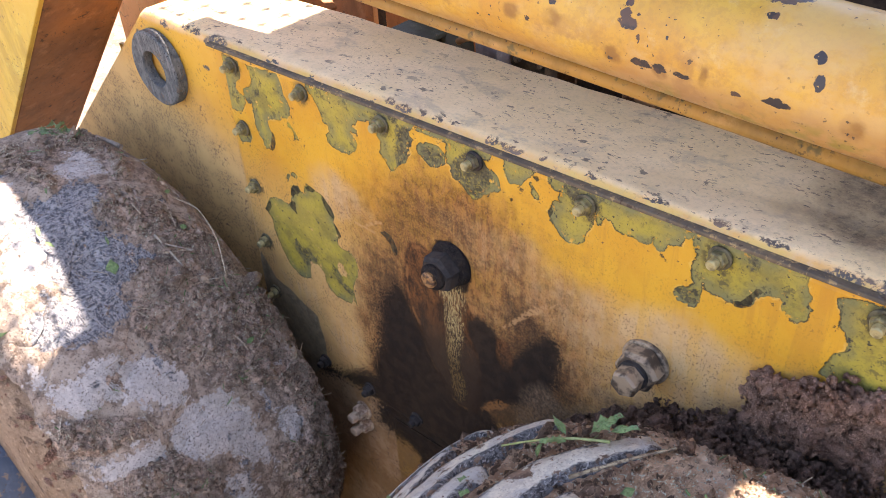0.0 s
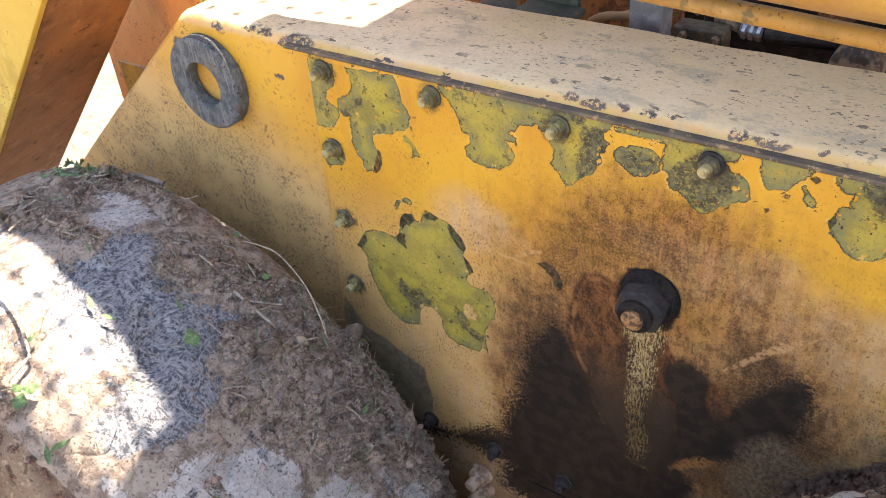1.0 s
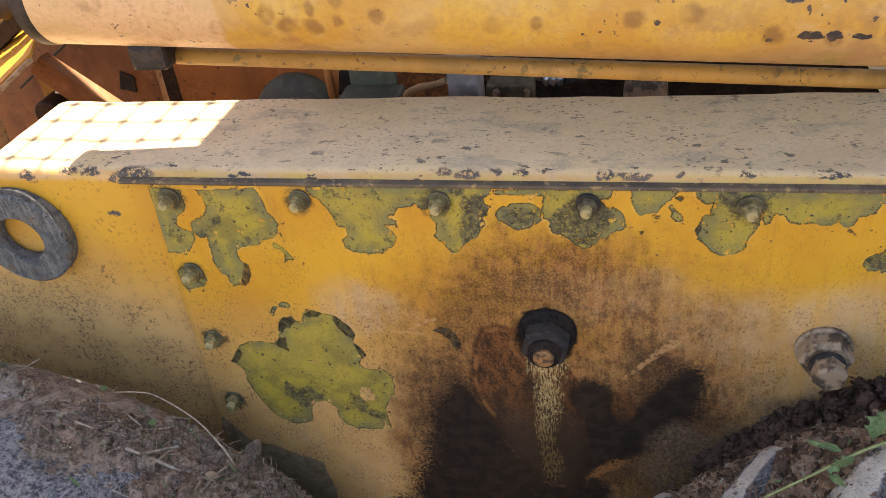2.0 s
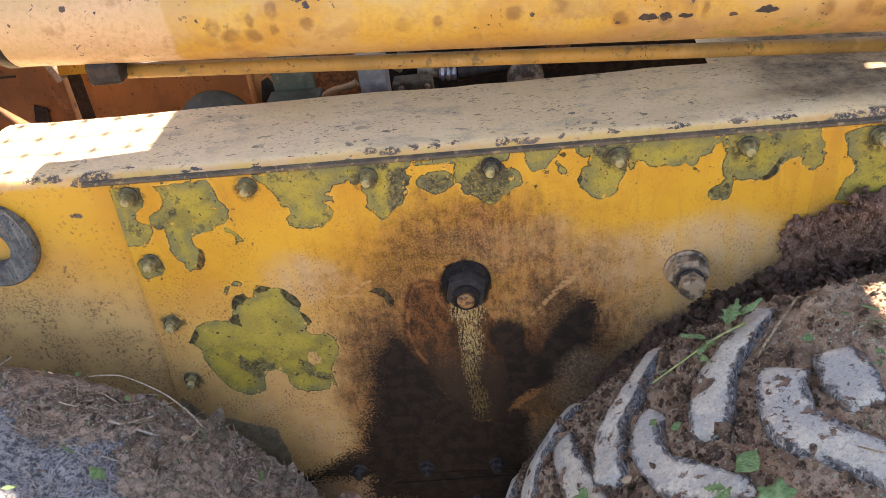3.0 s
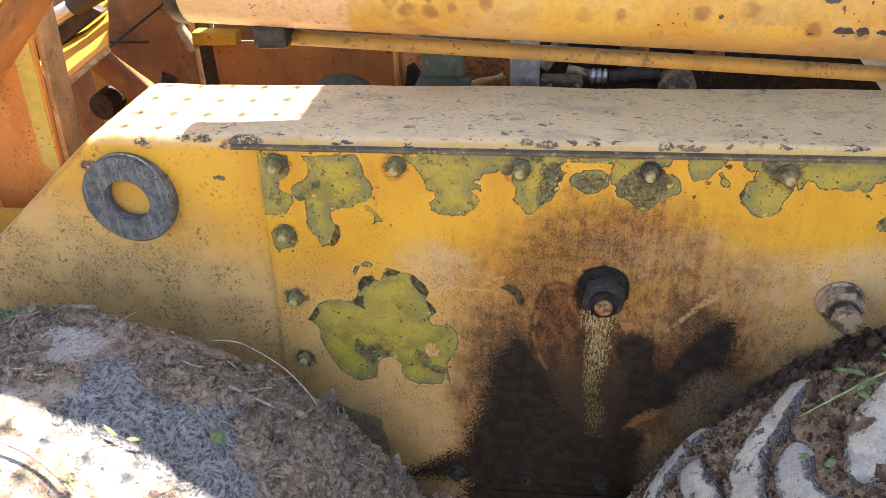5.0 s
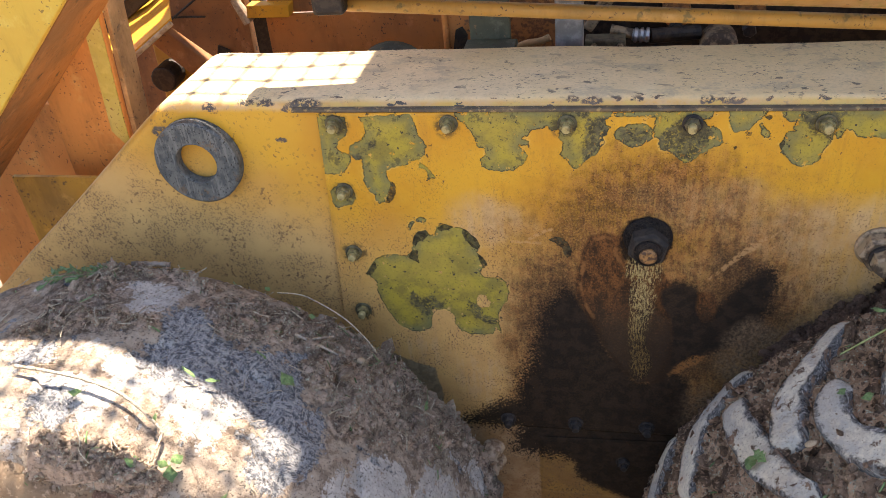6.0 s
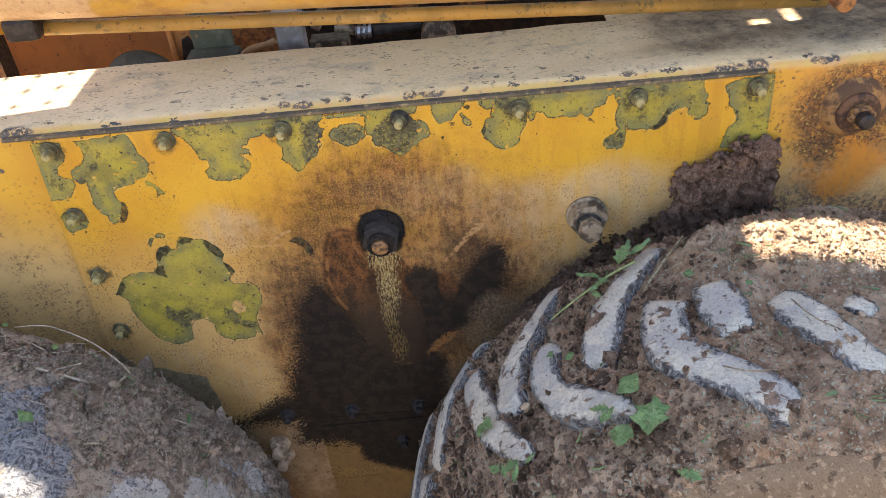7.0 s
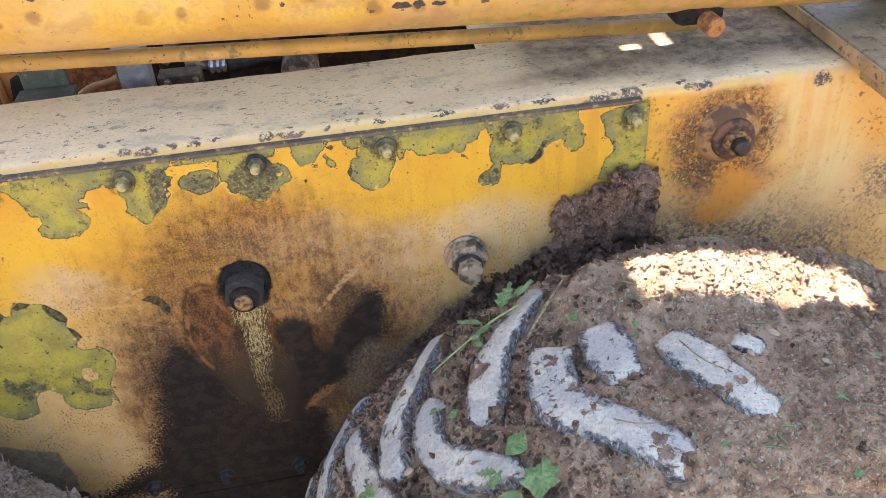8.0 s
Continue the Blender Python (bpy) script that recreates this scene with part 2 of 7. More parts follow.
# scuffed and sooty green
outline('SOOT', (0.086, 1.071), (0.099, 1.08), (0.111, 1.063), (0.135, 1.073), (0.148, 1.058), (0.165, 1.063), (0.15, 1.043), (0.13, 1.026), (0.118, 1.019), (0.105, 1.037), (0.091, 1.046))
outline('SOOT', (0.211, 1.065), (0.222, 1.057), (0.235, 1.039), (0.248, 1.024), (0.269, 1.018), (0.261, 1.004), (0.235, 1.01), (0.221, 1.021), (0.209, 1.043))
outline('SOOT', (0.55, 1.401), (0.55, 1.417), (0.562, 1.438), (0.575, 1.447), (0.59, 1.46), (0.621, 1.458), (0.631, 1.444), (0.636, 1.428), (0.629, 1.407), (0.617, 1.389), (0.604, 1.376), (0.589, 1.381))
outline('SOOT', (0.436, 1.456), (0.472, 1.454), (0.467, 1.417), (0.453, 1.39), (0.428, 1.37), (0.431, 1.413))
outline('SOOT', (0.488, 1.437), (0.538, 1.436), (0.54, 1.418), (0.517, 1.405), (0.495, 1.412))
outline('SOOT', (-0.023, 1.457), (0.025, 1.459), (0.019, 1.438), (0.006, 1.427), (-0.017, 1.445))
outline('SOOT', (0.022, 1.389), (0.038, 1.388), (0.039, 1.357), (0.029, 1.328), (0.016, 1.333), (0.014, 1.359))
outline('SOOT', (0.054, 1.41), (0.071, 1.413), (0.069, 1.399), (0.053, 1.394))
outline('SOOT', (0.017, 1.432), (0.033, 1.431), (0.029, 1.417), (0.015, 1.418))
outline('SOOT', (0.955, 1.377), (0.98, 1.381), (0.982, 1.359), (0.97, 1.35), (0.952, 1.357))
outline('SOOT', (1.037, 1.464), (1.054, 1.465), (1.057, 1.446), (1.044, 1.445))
outline('SOOT', (0.763, 1.468), (0.794, 1.47), (0.794, 1.448), (0.781, 1.44), (0.768, 1.454))
outline('SOOT', (0.807, 1.468), (0.829, 1.468), (0.825, 1.443), (0.817, 1.438))
outline('SOOT', (0.408, 1.471), (0.442, 1.471), (0.436, 1.457), (0.411, 1.457))

# wet black oil
outline('OILED', (0.397, 1.104), (0.42, 1.072), (0.442, 1.038), (0.461, 0.994), (0.482, 0.948), (0.506, 0.909), (0.536, 0.876), (0.58, 0.87), (0.604, 0.904), (0.63, 0.879), (0.644, 0.789), (0.627, 0.633), (0.282, 0.649), (0.297, 0.839), (0.317, 0.902), (0.339, 0.978), (0.357, 1.05))
outline('OILED', (0.568, 1.108), (0.584, 1.121), (0.604, 1.126), (0.629, 1.118), (0.642, 1.097), (0.637, 1.07), (0.652, 1.041), (0.668, 1.048), (0.684, 1.088), (0.71, 1.127), (0.74, 1.165), (0.755, 1.164), (0.765, 1.137), (0.755, 1.098), (0.735, 1.058), (0.703, 1.017), (0.671, 0.99), (0.65, 0.969), (0.617, 0.949), (0.594, 0.92), (0.598, 0.994), (0.589, 1.038), (0.57, 1.067))
outline('OILED', (0.103, 0.7), (0.121, 0.734), (0.174, 0.742), (0.223, 0.774), (0.256, 0.796), (0.295, 0.811), (0.383, 0.848), (0.593, 0.856), (0.63, 0.759), (0.62, 0.617), (0.571, 0.508), (0.507, 0.537), (0.475, 0.546), (0.45, 0.568), (0.421, 0.585), (0.408, 0.631), (0.377, 0.653), (0.34, 0.67), (0.33, 0.705), (0.287, 0.721), (0.198, 0.723))
outline('OILED', (0.598, 1.037), (0.637, 1.07), (0.657, 1.037), (0.703, 1.025), (0.682, 0.982), (0.654, 0.954), (0.616, 0.937), (0.593, 0.901), (0.602, 0.872), (0.58, 0.858), (0.536, 0.868), (0.575, 0.882), (0.593, 0.95))
outline('OILED', (0.655, 1.04), (0.70, 1.085), (0.745, 1.14), (0.768, 1.13), (0.765, 1.08), (0.735, 1.03), (0.70, 0.985), (0.665, 0.96), (0.63, 0.97))

# brown wet film under the plug
outline('TORN', (0.429, 1.182), (0.419, 1.129), (0.421, 1.082), (0.442, 1.038), (0.461, 0.994), (0.482, 0.948), (0.506, 0.909), (0.537, 0.879), (0.586, 0.881), (0.594, 0.92), (0.595, 0.994), (0.588, 1.045), (0.569, 1.074), (0.568, 1.108), (0.584, 1.121), (0.567, 1.155), (0.546, 1.165), (0.506, 1.164), (0.493, 1.191), (0.496, 1.223), (0.467, 1.23), (0.441, 1.219))
outline('TORN', (0.639, 1.104), (0.659, 1.103), (0.669, 1.082), (0.665, 1.048), (0.652, 1.037), (0.64, 1.063))

# soaked ring round the plug
outline('BLOTTED', (0.494, 1.204), (0.497, 1.235), (0.509, 1.259), (0.539, 1.269), (0.563, 1.264), (0.581, 1.249), (0.588, 1.224), (0.583, 1.199), (0.572, 1.174), (0.556, 1.162), (0.516, 1.164), (0.499, 1.178))

# orange scrapes in the oil
outline('ORANGED', (0.595, 0.901), (0.616, 0.934), (0.638, 0.952), (0.662, 0.954), (0.654, 0.939), (0.632, 0.925), (0.609, 0.906))

# brown soil film by the tyre, the shade there worked into its colour
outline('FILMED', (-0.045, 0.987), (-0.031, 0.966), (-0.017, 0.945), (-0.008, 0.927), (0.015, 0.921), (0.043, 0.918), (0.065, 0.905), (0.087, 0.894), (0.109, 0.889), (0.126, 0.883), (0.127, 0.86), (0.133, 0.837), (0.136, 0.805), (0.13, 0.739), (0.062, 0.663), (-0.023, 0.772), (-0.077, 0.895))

# ellipses x, z, half width, half height
STUDS = [(0.2 * k, 1.443, 0.027, 0.027) for k in range(7)] + [(-0.003, 1.307, 0.024, 0.026), (-0.007, 1.170, 0.026, 0.026), (-0.009, 1.028, 0.026, 0.026)]
HAZED = [(0.56, 1.20, 0.25, 0.175), (0.55, 1.34, 0.15, 0.07), (0.385, 1.05, 0.11, 0.17), (0.69, 1.10, 0.17, 0.16), (0.36, 0.90, 0.09, 0.20), (0.58, 0.84, 0.15, 0.2)]
ARC = [(0.475, 1.290, 0.075, 0.055), (0.415, 1.235, 0.05, 0.06), (0.545, 1.300, 0.06, 0.035)]
DRIPS = [(0.538, 1.150, 0.032, 0.040), (0.538, 1.090, 0.024, 0.080), (0.531, 1.010, 0.017, 0.080), (0.540, 0.930, 0.020, 0.050)]
SCRAPES = [[(0.765, 1.245), (0.715, 1.213), (0.652, 1.138), (0.657, 1.135), (0.722, 1.203)], [(0.300, 1.212), (0.352, 1.207), (0.352, 1.203), (0.300, 1.208)], [(0.330, 1.218), (0.372, 1.240), (0.374, 1.237), (0.332, 1.214)]]
DUSTED = [(1.05, 1.21, 0.20, 0.10), (0.92, 1.14, 0.20, 0.10), (0.771, 1.225, 0.157, 0.087), (0.95, 1.252, 0.195, 0.079), (0.691, 1.152, 0.125, 0.061), (0.629, 1.293, 0.148, 0.056),
          (0.264, 1.24, 0.089, 0.072), (0.069, 0.93, 0.172, 0.09), (0.223, 0.855, 0.102, 0.124), (1.1, 1.23, 0.2, 0.08), (0.8, 1.1, 0.15, 0.1), (0.22, 0.62, 0.12, 0.12), (0.1, 0.5, 0.2, 0.2), (0.62, 0.5, 0.1, 0.1)]
GRIMY = [(1.14, 1.18, 0.14, 0.06), (0.97, 1.09, 0.13, 0.05), (0.86, 1.00, 0.10, 0.07), (0.745, 1.00, 0.05, 0.06), (0.74, 0.93, 0.06, 0.07), (0.68, 0.80, 0.06, 0.08)]


def depth_of(kind, x, z, reach=0.06):
    """Metres inside the nearest outline of a kind, below 0 outside, at arrays of x and z."""
    best = np.full(x.shape, -reach)
    for pts in FIELDS[kind]:
        p = np.array(pts)
        lo, hi = p.min(0) - reach, p.max(0) + reach
        k = np.nonzero((x > lo[0]) & (x < hi[0]) & (z > lo[1]) & (z < hi[1]))[0]
        if not len(k):
            continue
        px, pz = x[k], z[k]
        far, odd = np.full(len(k), 9.0), np.zeros(len(k), bool)
        for (ax, az), (bx, bz) in zip(p, np.roll(p, -1, 0)):
            t = np.clip(((px - ax) * (bx - ax) + (pz - az) * (bz - az)) / ((bx - ax) ** 2 + (bz - az) ** 2 + 1e-12), 0, 1)
            far = np.minimum(far, np.hypot(px - ax - t * (bx - ax), pz - az - t * (bz - az)))
            if az != bz:
                odd ^= ((az > pz) != (bz > pz)) & (px < (bx - ax) * (pz - az) / (bz - az) + ax)
        best[k] = np.maximum(best[k], np.clip(np.where(odd, far, -far), -reach, reach))
    return best


def specks(m, scale, lo, hi, stretch=(1, 1, 1)):
    """Small dark flecks, thinned out by a slow noise."""
    fine = m.math("ADD", m.noise(scale, 2.0, 0.6, m.scaled(stretch)), 0.03)
    return m.math("MULTIPLY", m.step(fine, lo, hi), m.step(m.noise(scale * 0.11, 2.0), 0.4, 0.62))


def cover_paint():
    m = Mat("chipped_yellow_paint", 0.5)

    def field(kind, wild=0.0045, seed=0):
        """Metres inside a kind of patch, its rim frayed by noise."""
        n = m.nt.nodes.new("ShaderNodeAttribute")
        n.attribute_name = kind.lower()
        d = m.math("SUBTRACT", n.outputs["Fac"], 0.06)
        at = m.vmath("ADD", m.pos, (seed, 0, 0))
        d = m.math("ADD", d, m.math("MULTIPLY", m.math("SUBTRACT", m.noise(170, 4, 0.7, at), 0.5), wild * 2))
        return m.math("ADD", d, m.math("MULTIPLY", m.math("SUBTRACT", m.noise(60, 3, 0.6, at), 0.5), wild * 2))

    w1 = m.warped(24, 0.030, 4)
    w2 = m.warped(9, 0.12, 5)
    w3 = m.warped(14, 0.07, 4)
    grain = m.step(m.noise(240, 4, 0.7), 0.44, 0.54)
    # sound yellow, streaked and dusted
    tone = m.mix(m.step(m.noise(7, 5, 0.6), 0.35, 0.7), YELLOW, DEEP)
    tone = m.mix(m.step(m.noise(45, 5, 0.7), 0.5, 0.75, 0, 0.3), tone, (0.66, 0.39, 0.07))
    weep = m.math("MULTIPLY", m.step(m.noise(34, 5, 0.7, m.scaled((1, 1, 0.10))), 0.50, 0.62), m.step(m.noise(6, 4, 0.6), 0.45, 0.56, 0.05, 0.4))
    tone = m.mix(weep, tone, (0.44, 0.205, 0.035))
    dust = m.step(m.blobs(DUSTED, w2), 1.3, 0.35, 0, 0.9)
    runs = m.noise(55, 4, 0.6, m.scaled((1, 1, 0.12)))
    dust = m.math("MULTIPLY", dust, m.step(m.math("ADD", m.math("MULTIPLY", runs, 0.6), m.math("MULTIPLY", m.noise(30, 6, 0.75), 0.5)), 0.46, 0.62, 0.6, 1.0))
    low = m.math("MAXIMUM", m.step(m.axis(2, w2), 1.31, 1.06, 0, 0.66), m.step(m.axis(2, w2), 0.76, 0.70, 0, 0.6))
    dirt = m.mix(m.step(m.noise(24, 5, 0.7), 0.3, 0.7), DUST, (0.50, 0.312, 0.150))
    c = m.mix(m.math("MAXIMUM", dust, low), tone, dirt)
    # below the seam: dusty browns, darkened for the shade between the tyres
    foot = m.mix(m.step(m.axis(0, m.warped(60, 0.006)), 0.333, 0.337), m.mix(m.step(m.noise(30, 5, 0.7), 0.40, 0.60), (0.36, 0.235, 0.14), (0.26, 0.15, 0.08)), m.mix(m.step(m.noise(18, 5, 0.7), 0.42, 0.58), (0.25, 0.135, 0.030), (0.15, 0.078, 0.026)))
    foot = m.mix(m.step(m.noise(6, 4, 0.6, w3), 0.42, 0.60, 0, 0.7), foot, (0.17, 0.085, 0.03))
    c = m.mix(m.step(m.axis(2), 0.728, 0.720, 0, 0.8), c, foot)
    lower = m.step(m.axis(2, w2), 1.40, 1.15, 0.25, 1.0)
    pepper = m.math("MULTIPLY", m.step(m.noise(250, 4, 0.7, m.scaled((1, 1, 0.7))), 0.552, 0.582), m.step(m.noise(16, 4, 0.6), 0.42, 0.57, 0.15, 1.0))
    c = m.mix(m.math("MULTIPLY", m.math("MULTIPLY", pepper, lower), 0.8), c, (0.10, 0.06, 0.035))
    nick = m.math("MULTIPLY", m.step(m.noise(110, 3, 0.6, m.vmath("ADD", m.pos, (2, 0, 7))), 0.665, 0.68), m.step(m.noise(11, 3), 0.45, 0.6))
    c = m.mix(nick, c, (0.16, 0.085, 0.04))
    # brown haze of oil mist round the plug
    hz = m.math("ADD", m.blobs(HAZED, w2), m.math("MULTIPLY", m.math("SUBTRACT", m.noise(30, 6, 0.75), 0.5), 0.9))
    haze = m.step(hz, 1.40, 0.55)
    runs = m.step(m.noise(90, 4, 0.7, m.scaled((1, 1, 0.25))), 0.42, 0.58, 0.7, 1.0)
    stain = m.mix(m.step(m.noise(40, 5, 0.7), 0.43, 0.57), (0.120, 0.050, 0.018), (0.31, 0.135, 0.044))
    c = m.mix(m.math("MULTIPLY", m.math("MULTIPLY", haze, runs), m.mixv(grain, 0.82, 0.95)), c, stain)
    arc = m.step(m.math("ADD", m.blobs(ARC, w2), m.math("MULTIPLY", m.math("SUBTRACT", m.noise(90, 5, 0.75), 0.5), 1.2)), 1.3, 0.5)
    c = m.mix(m.math("MULTIPLY", arc, m.mixv(grain, 0.15, 0.50)), c, (0.065, 0.030, 0.014))
    fly = m.math("MULTIPLY", m.step(m.noise(330, 4, 0.75), 0.555, 0.60), haze)
    c = m.mix(m.math("MULTIPLY", fly, 0.65), c, (0.035, 0.018, 0.010))
    c = m.mix(m.math("MULTIPLY", m.math("MULTIPLY", m.step(m.noise(290, 4, 0.75, m.vmath("ADD", m.pos, (5, 0, 5))), 0.585, 0.62), haze), 0.5), c, (0.50, 0.30, 0.13))
    seep = m.step(m.math("ADD", m.blobs([(0.385, 1.03, 0.075, 0.14), (0.71, 1.06, 0.10, 0.11), (0.64, 0.96, 0.09, 0.10), (0.70, 1.16, 0.06, 0.05)], w2), m.math("MULTIPLY", m.math("SUBTRACT", m.noise(90, 5, 0.75), 0.5), 1.4)), 1.3, 0.5)
    c = m.mix(m.math("MULTIPLY", seep, m.mixv(grain, 0.62, 0.86)), c, (0.040, 0.021, 0.012))
    # flaked down to the old green
    d = field("GREEN")
    kept = m.step(field("KEPT"), 0.0004, -0.0004)
    green = m.math("MULTIPLY", m.step(d, -0.0004, 0.0004), kept)
    isle = m.math("MAXIMUM", m.math("MULTIPLY", m.step(m.noise(75, 4, 0.65), 0.60, 0.61), m.step(d, 0.012, 0.002)), m.step(m.noise(48, 4, 0.65, m.vmath("ADD", m.pos, (6, 0, 2))), 0.65, 0.66))
    green = m.math("MULTIPLY", green, m.math("SUBTRACT", 1.0, isle))
    rim = m.step(d, 0.012, 0.001)
    soot = m.math("MULTIPLY", m.step(field("SOOT", 0.012, 4), -0.004, 0.004), m.step(m.noise(140, 6, 0.78), 0.42, 0.49, 0.25, 1.0))
    old = m.mix(m.step(m.noise(22, 5, 0.65), 0.40, 0.60), (0.39, 0.305, 0.042), (0.24, 0.192, 0.042))
    old = m.mix(m.step(m.noise(9, 4, 0.6, m.vmath("ADD", m.pos, (3, 0, 1))), 0.45, 0.60, 0, 0.5), old, (0.44, 0.325, 0.06))
    old = m.mix(m.math("MULTIPLY", m.step(d, 0.030, 0.002), m.step(m.noise(13, 4, 0.6), 0.40, 0.58, 0.15, 0.85)), old, (0.175, 0.170, 0.075))
    old = m.mix(m.step(m.noise(190, 4, 0.7), 0.53, 0.62, 0, 0.35), old, (0.12, 0.105, 0.03))
    old = m.mix(m.math("MULTIPLY", m.step(m.noise(36, 6, 0.75, m.vmath("ADD", m.pos, (7, 0, 4))), 0.56, 0.62), m.step(m.axis(2, w2), 1.30, 1.38, 0.15, 0.75)), old, (0.085, 0.075, 0.035))
    old = m.mix(m.math("MULTIPLY", m.step(m.noise(95, 4, 0.6), 0.635, 0.65), 0.92), old, (0.035, 0.033, 0.028))
    old = m.mix(m.math("MULTIPLY", soot, 0.9), old, m.mix(m.step(m.noise(60, 4, 0.7), 0.42, 0.58), (0.034, 0.032, 0.024), (0.11, 0.10, 0.055)))
    # dark line inside the rims, painted as the shadow of the raised paint
    old = m.mix(m.math("MULTIPLY", m.step(d, 0.0024, 0.0008), m.step(m.noise(20, 3), 0.40, 0.52, 0.25, 0.9)), old, (0.045, 0.042, 0.026))
    c = m.mix(green, c, old)
    # pale line outside the rims, painted as light on the raised edge
    rim_light = m.math("MULTIPLY", m.step(d, -0.0040, -0.0010), m.math("SUBTRACT", 1.0, green))
    c = m.mix(m.math("MULTIPLY", rim_light, m.step(m.noise(35, 3), 0.50, 0.60, 0, 0.5)), c, (0.68, 0.45, 0.12))
    flakes = m.math("MULTIPLY", m.step(m.noise(60, 4, 0.7), 0.625, 0.635), m.math("MULTIPLY", m.step(d, -0.020, -0.004), m.math("SUBTRACT", 1.0, green)))
    c = m.mix(m.math("MULTIPLY", flakes, 0.9), c, (0.05, 0.04, 0.025))
    chips = m.step(field("BLACK", 0.003, 2), -0.0004, 0.0006)
    c = m.mix(m.math("MULTIPLY", chips, m.step(m.noise(120, 5, 0.7), 0.36, 0.55, 0.60, 0.96)), c, m.mix(m.step(m.noise(70, 4), 0.42, 0.58), (0.022, 0.019, 0.014), (0.070, 0.060, 0.034)))
    ring = m.math("MULTIPLY", m.step(m.blobs(STUDS, w1), 1.05, 0.60), m.step(m.noise(85, 4, 0.7), 0.43, 0.53, 0.15, 1.0))
    c = m.mix(m.math("MULTIPLY", ring, 0.8), c, (0.055, 0.045, 0.025))
    # oil: mist on the yellow side, a hard rim elsewhere
    mist = m.mixv(m.math("MAXIMUM", m.step(m.axis(0), 0.43, 0.36), m.step(m.axis(0), 0.63, 0.72, 0, 0.4)), 0.012, 0.085)
    pool = m.math("ADD", field("OILED", 0.004, 6), m.math("MULTIPLY", m.math("SUBTRACT", m.noise(190, 5, 0.8), 0.5), m.math("MULTIPLY", mist, 2.4)))
    pool = m.math("ADD", pool, m.math("MULTIPLY", m.math("SUBTRACT", m.noise(18, 4, 0.6), 0.5), 0.03))
    oil = m.step(pool, -0.012, 0.005)
    c = m.mix(m.math("MULTIPLY", oil, m.mixv(grain, 0.955, 0.99)), c, m.mix(m.step(m.noise(40, 4), 0.45, 0.58), OIL, (0.030, 0.021, 0.015)))
    tear = field("TORN", 0.004, 8)
    worn = m.step(m.noise(34, 7, 0.80, m.scaled((1, 1, 0.5))), 0.42, 0.58)
    deep = m.mix(worn, (0.032, 0.015, 0.008), (0.19, 0.074, 0.023))
    sunk = m.step(m.axis(2, w2), 1.15, 0.99, 0, 0.97)
    deep = m.mix(sunk, deep, (0.027, 0.018, 0.012))
    deep = m.mix(m.math("MULTIPLY", m.step(m.noise(260, 4, 0.75), 0.57, 0.61), m.mixv(sunk, 0.6, 0.12)), deep, (0.30, 0.13, 0.04))
    deep = m.mix(m.math("MULTIPLY", m.step(m.noise(210, 4, 0.75), 0.53, 0.58), 0.75), deep, (0.030, 0.017, 0.010))
    c = m.mix(m.math("MULTIPLY", m.step(tear, -0.008, 0.001), m.mixv(grain, 0.94, 0.99)), c, deep)
    lip = m.math("MULTIPLY", m.step(m.math("ABSOLUTE", m.math("SUBTRACT", tear, 0.006)), 0.006, 0.001), m.math("MULTIPLY", m.step(m.noise(30, 3), 0.42, 0.55, 0, 0.7), m.math("MULTIPLY", m.step(m.axis(2), 1.00, 1.08), m.step(m.axis(0), 0.53, 0.48))))
    c = m.mix(lip, c, (0.30, 0.135, 0.045))
    blot = m.step(field("BLOTTED", 0.006, 3), -0.003, 0.004)
    c = m.mix(m.math("MULTIPLY", blot, m.mixv(grain, 0.93, 0.98)), c, (0.016, 0.012, 0.010))
    spots = m.math("MULTIPLY", m.step(field("ORANGED", 0.006, 1), -0.004, 0.003), m.step(m.noise(140, 5, 0.75), 0.42, 0.50))
    c = m.mix(m.math("MULTIPLY", spots, 0.8), c, (0.28, 0.125, 0.04))
    scrape = m.math("MULTIPLY", m.step(m.areas(SCRAPES, m.warped(20, 0.02)), 0.003, -0.001), m.step(m.noise(120, 4, 0.7), 0.42, 0.53))
    c = m.mix(m.math("MULTIPLY", scrape, 0.75), c, (0.50, 0.28, 0.12))
    grime = m.math("MULTIPLY", m.step(m.blobs(GRIMY, w3), 1.2, 0.6), m.step(m.noise(110, 5, 0.75), 0.42, 0.56, 0.55, 0.95))
    c = m.mix(grime, c, m.mix(m.step(m.noise(140, 6, 0.75), 0.42, 0.58), (0.085, 0.057, 0.036), (0.21, 0.140, 0.083)))
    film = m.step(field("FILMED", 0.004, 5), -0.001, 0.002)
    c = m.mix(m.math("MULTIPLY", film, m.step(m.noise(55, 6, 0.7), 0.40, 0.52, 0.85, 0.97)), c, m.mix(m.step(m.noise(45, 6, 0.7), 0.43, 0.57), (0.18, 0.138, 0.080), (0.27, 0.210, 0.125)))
    # dried runs of cream grit below the plug
    streak = m.math("ADD", m.math("MULTIPLY", m.noise(360, 5, 0.8, m.scaled((1.0, 1, 0.22))), 0.6), m.math("MULTIPLY", m.noise(300, 5, 0.8), 0.4))
    near = m.step(m.blobs(DRIPS, m.warped(40, 0.02)), 1.30, 0.25)
    drip = m.math("MULTIPLY", m.step(near, 0.02, 0.35), m.step(m.math("ADD", streak, m.math("MULTIPLY", near, 0.05)), 0.53, 0.565))
    c = m.mix(m.math("MULTIPLY", drip, m.step(m.axis(2, w3), 0.96, 1.10, 0.45, 0.92)), c, m.mix(m.step(m.axis(2, w3), 1.08, 0.96), CREAM, (0.42, 0.27, 0.09)))
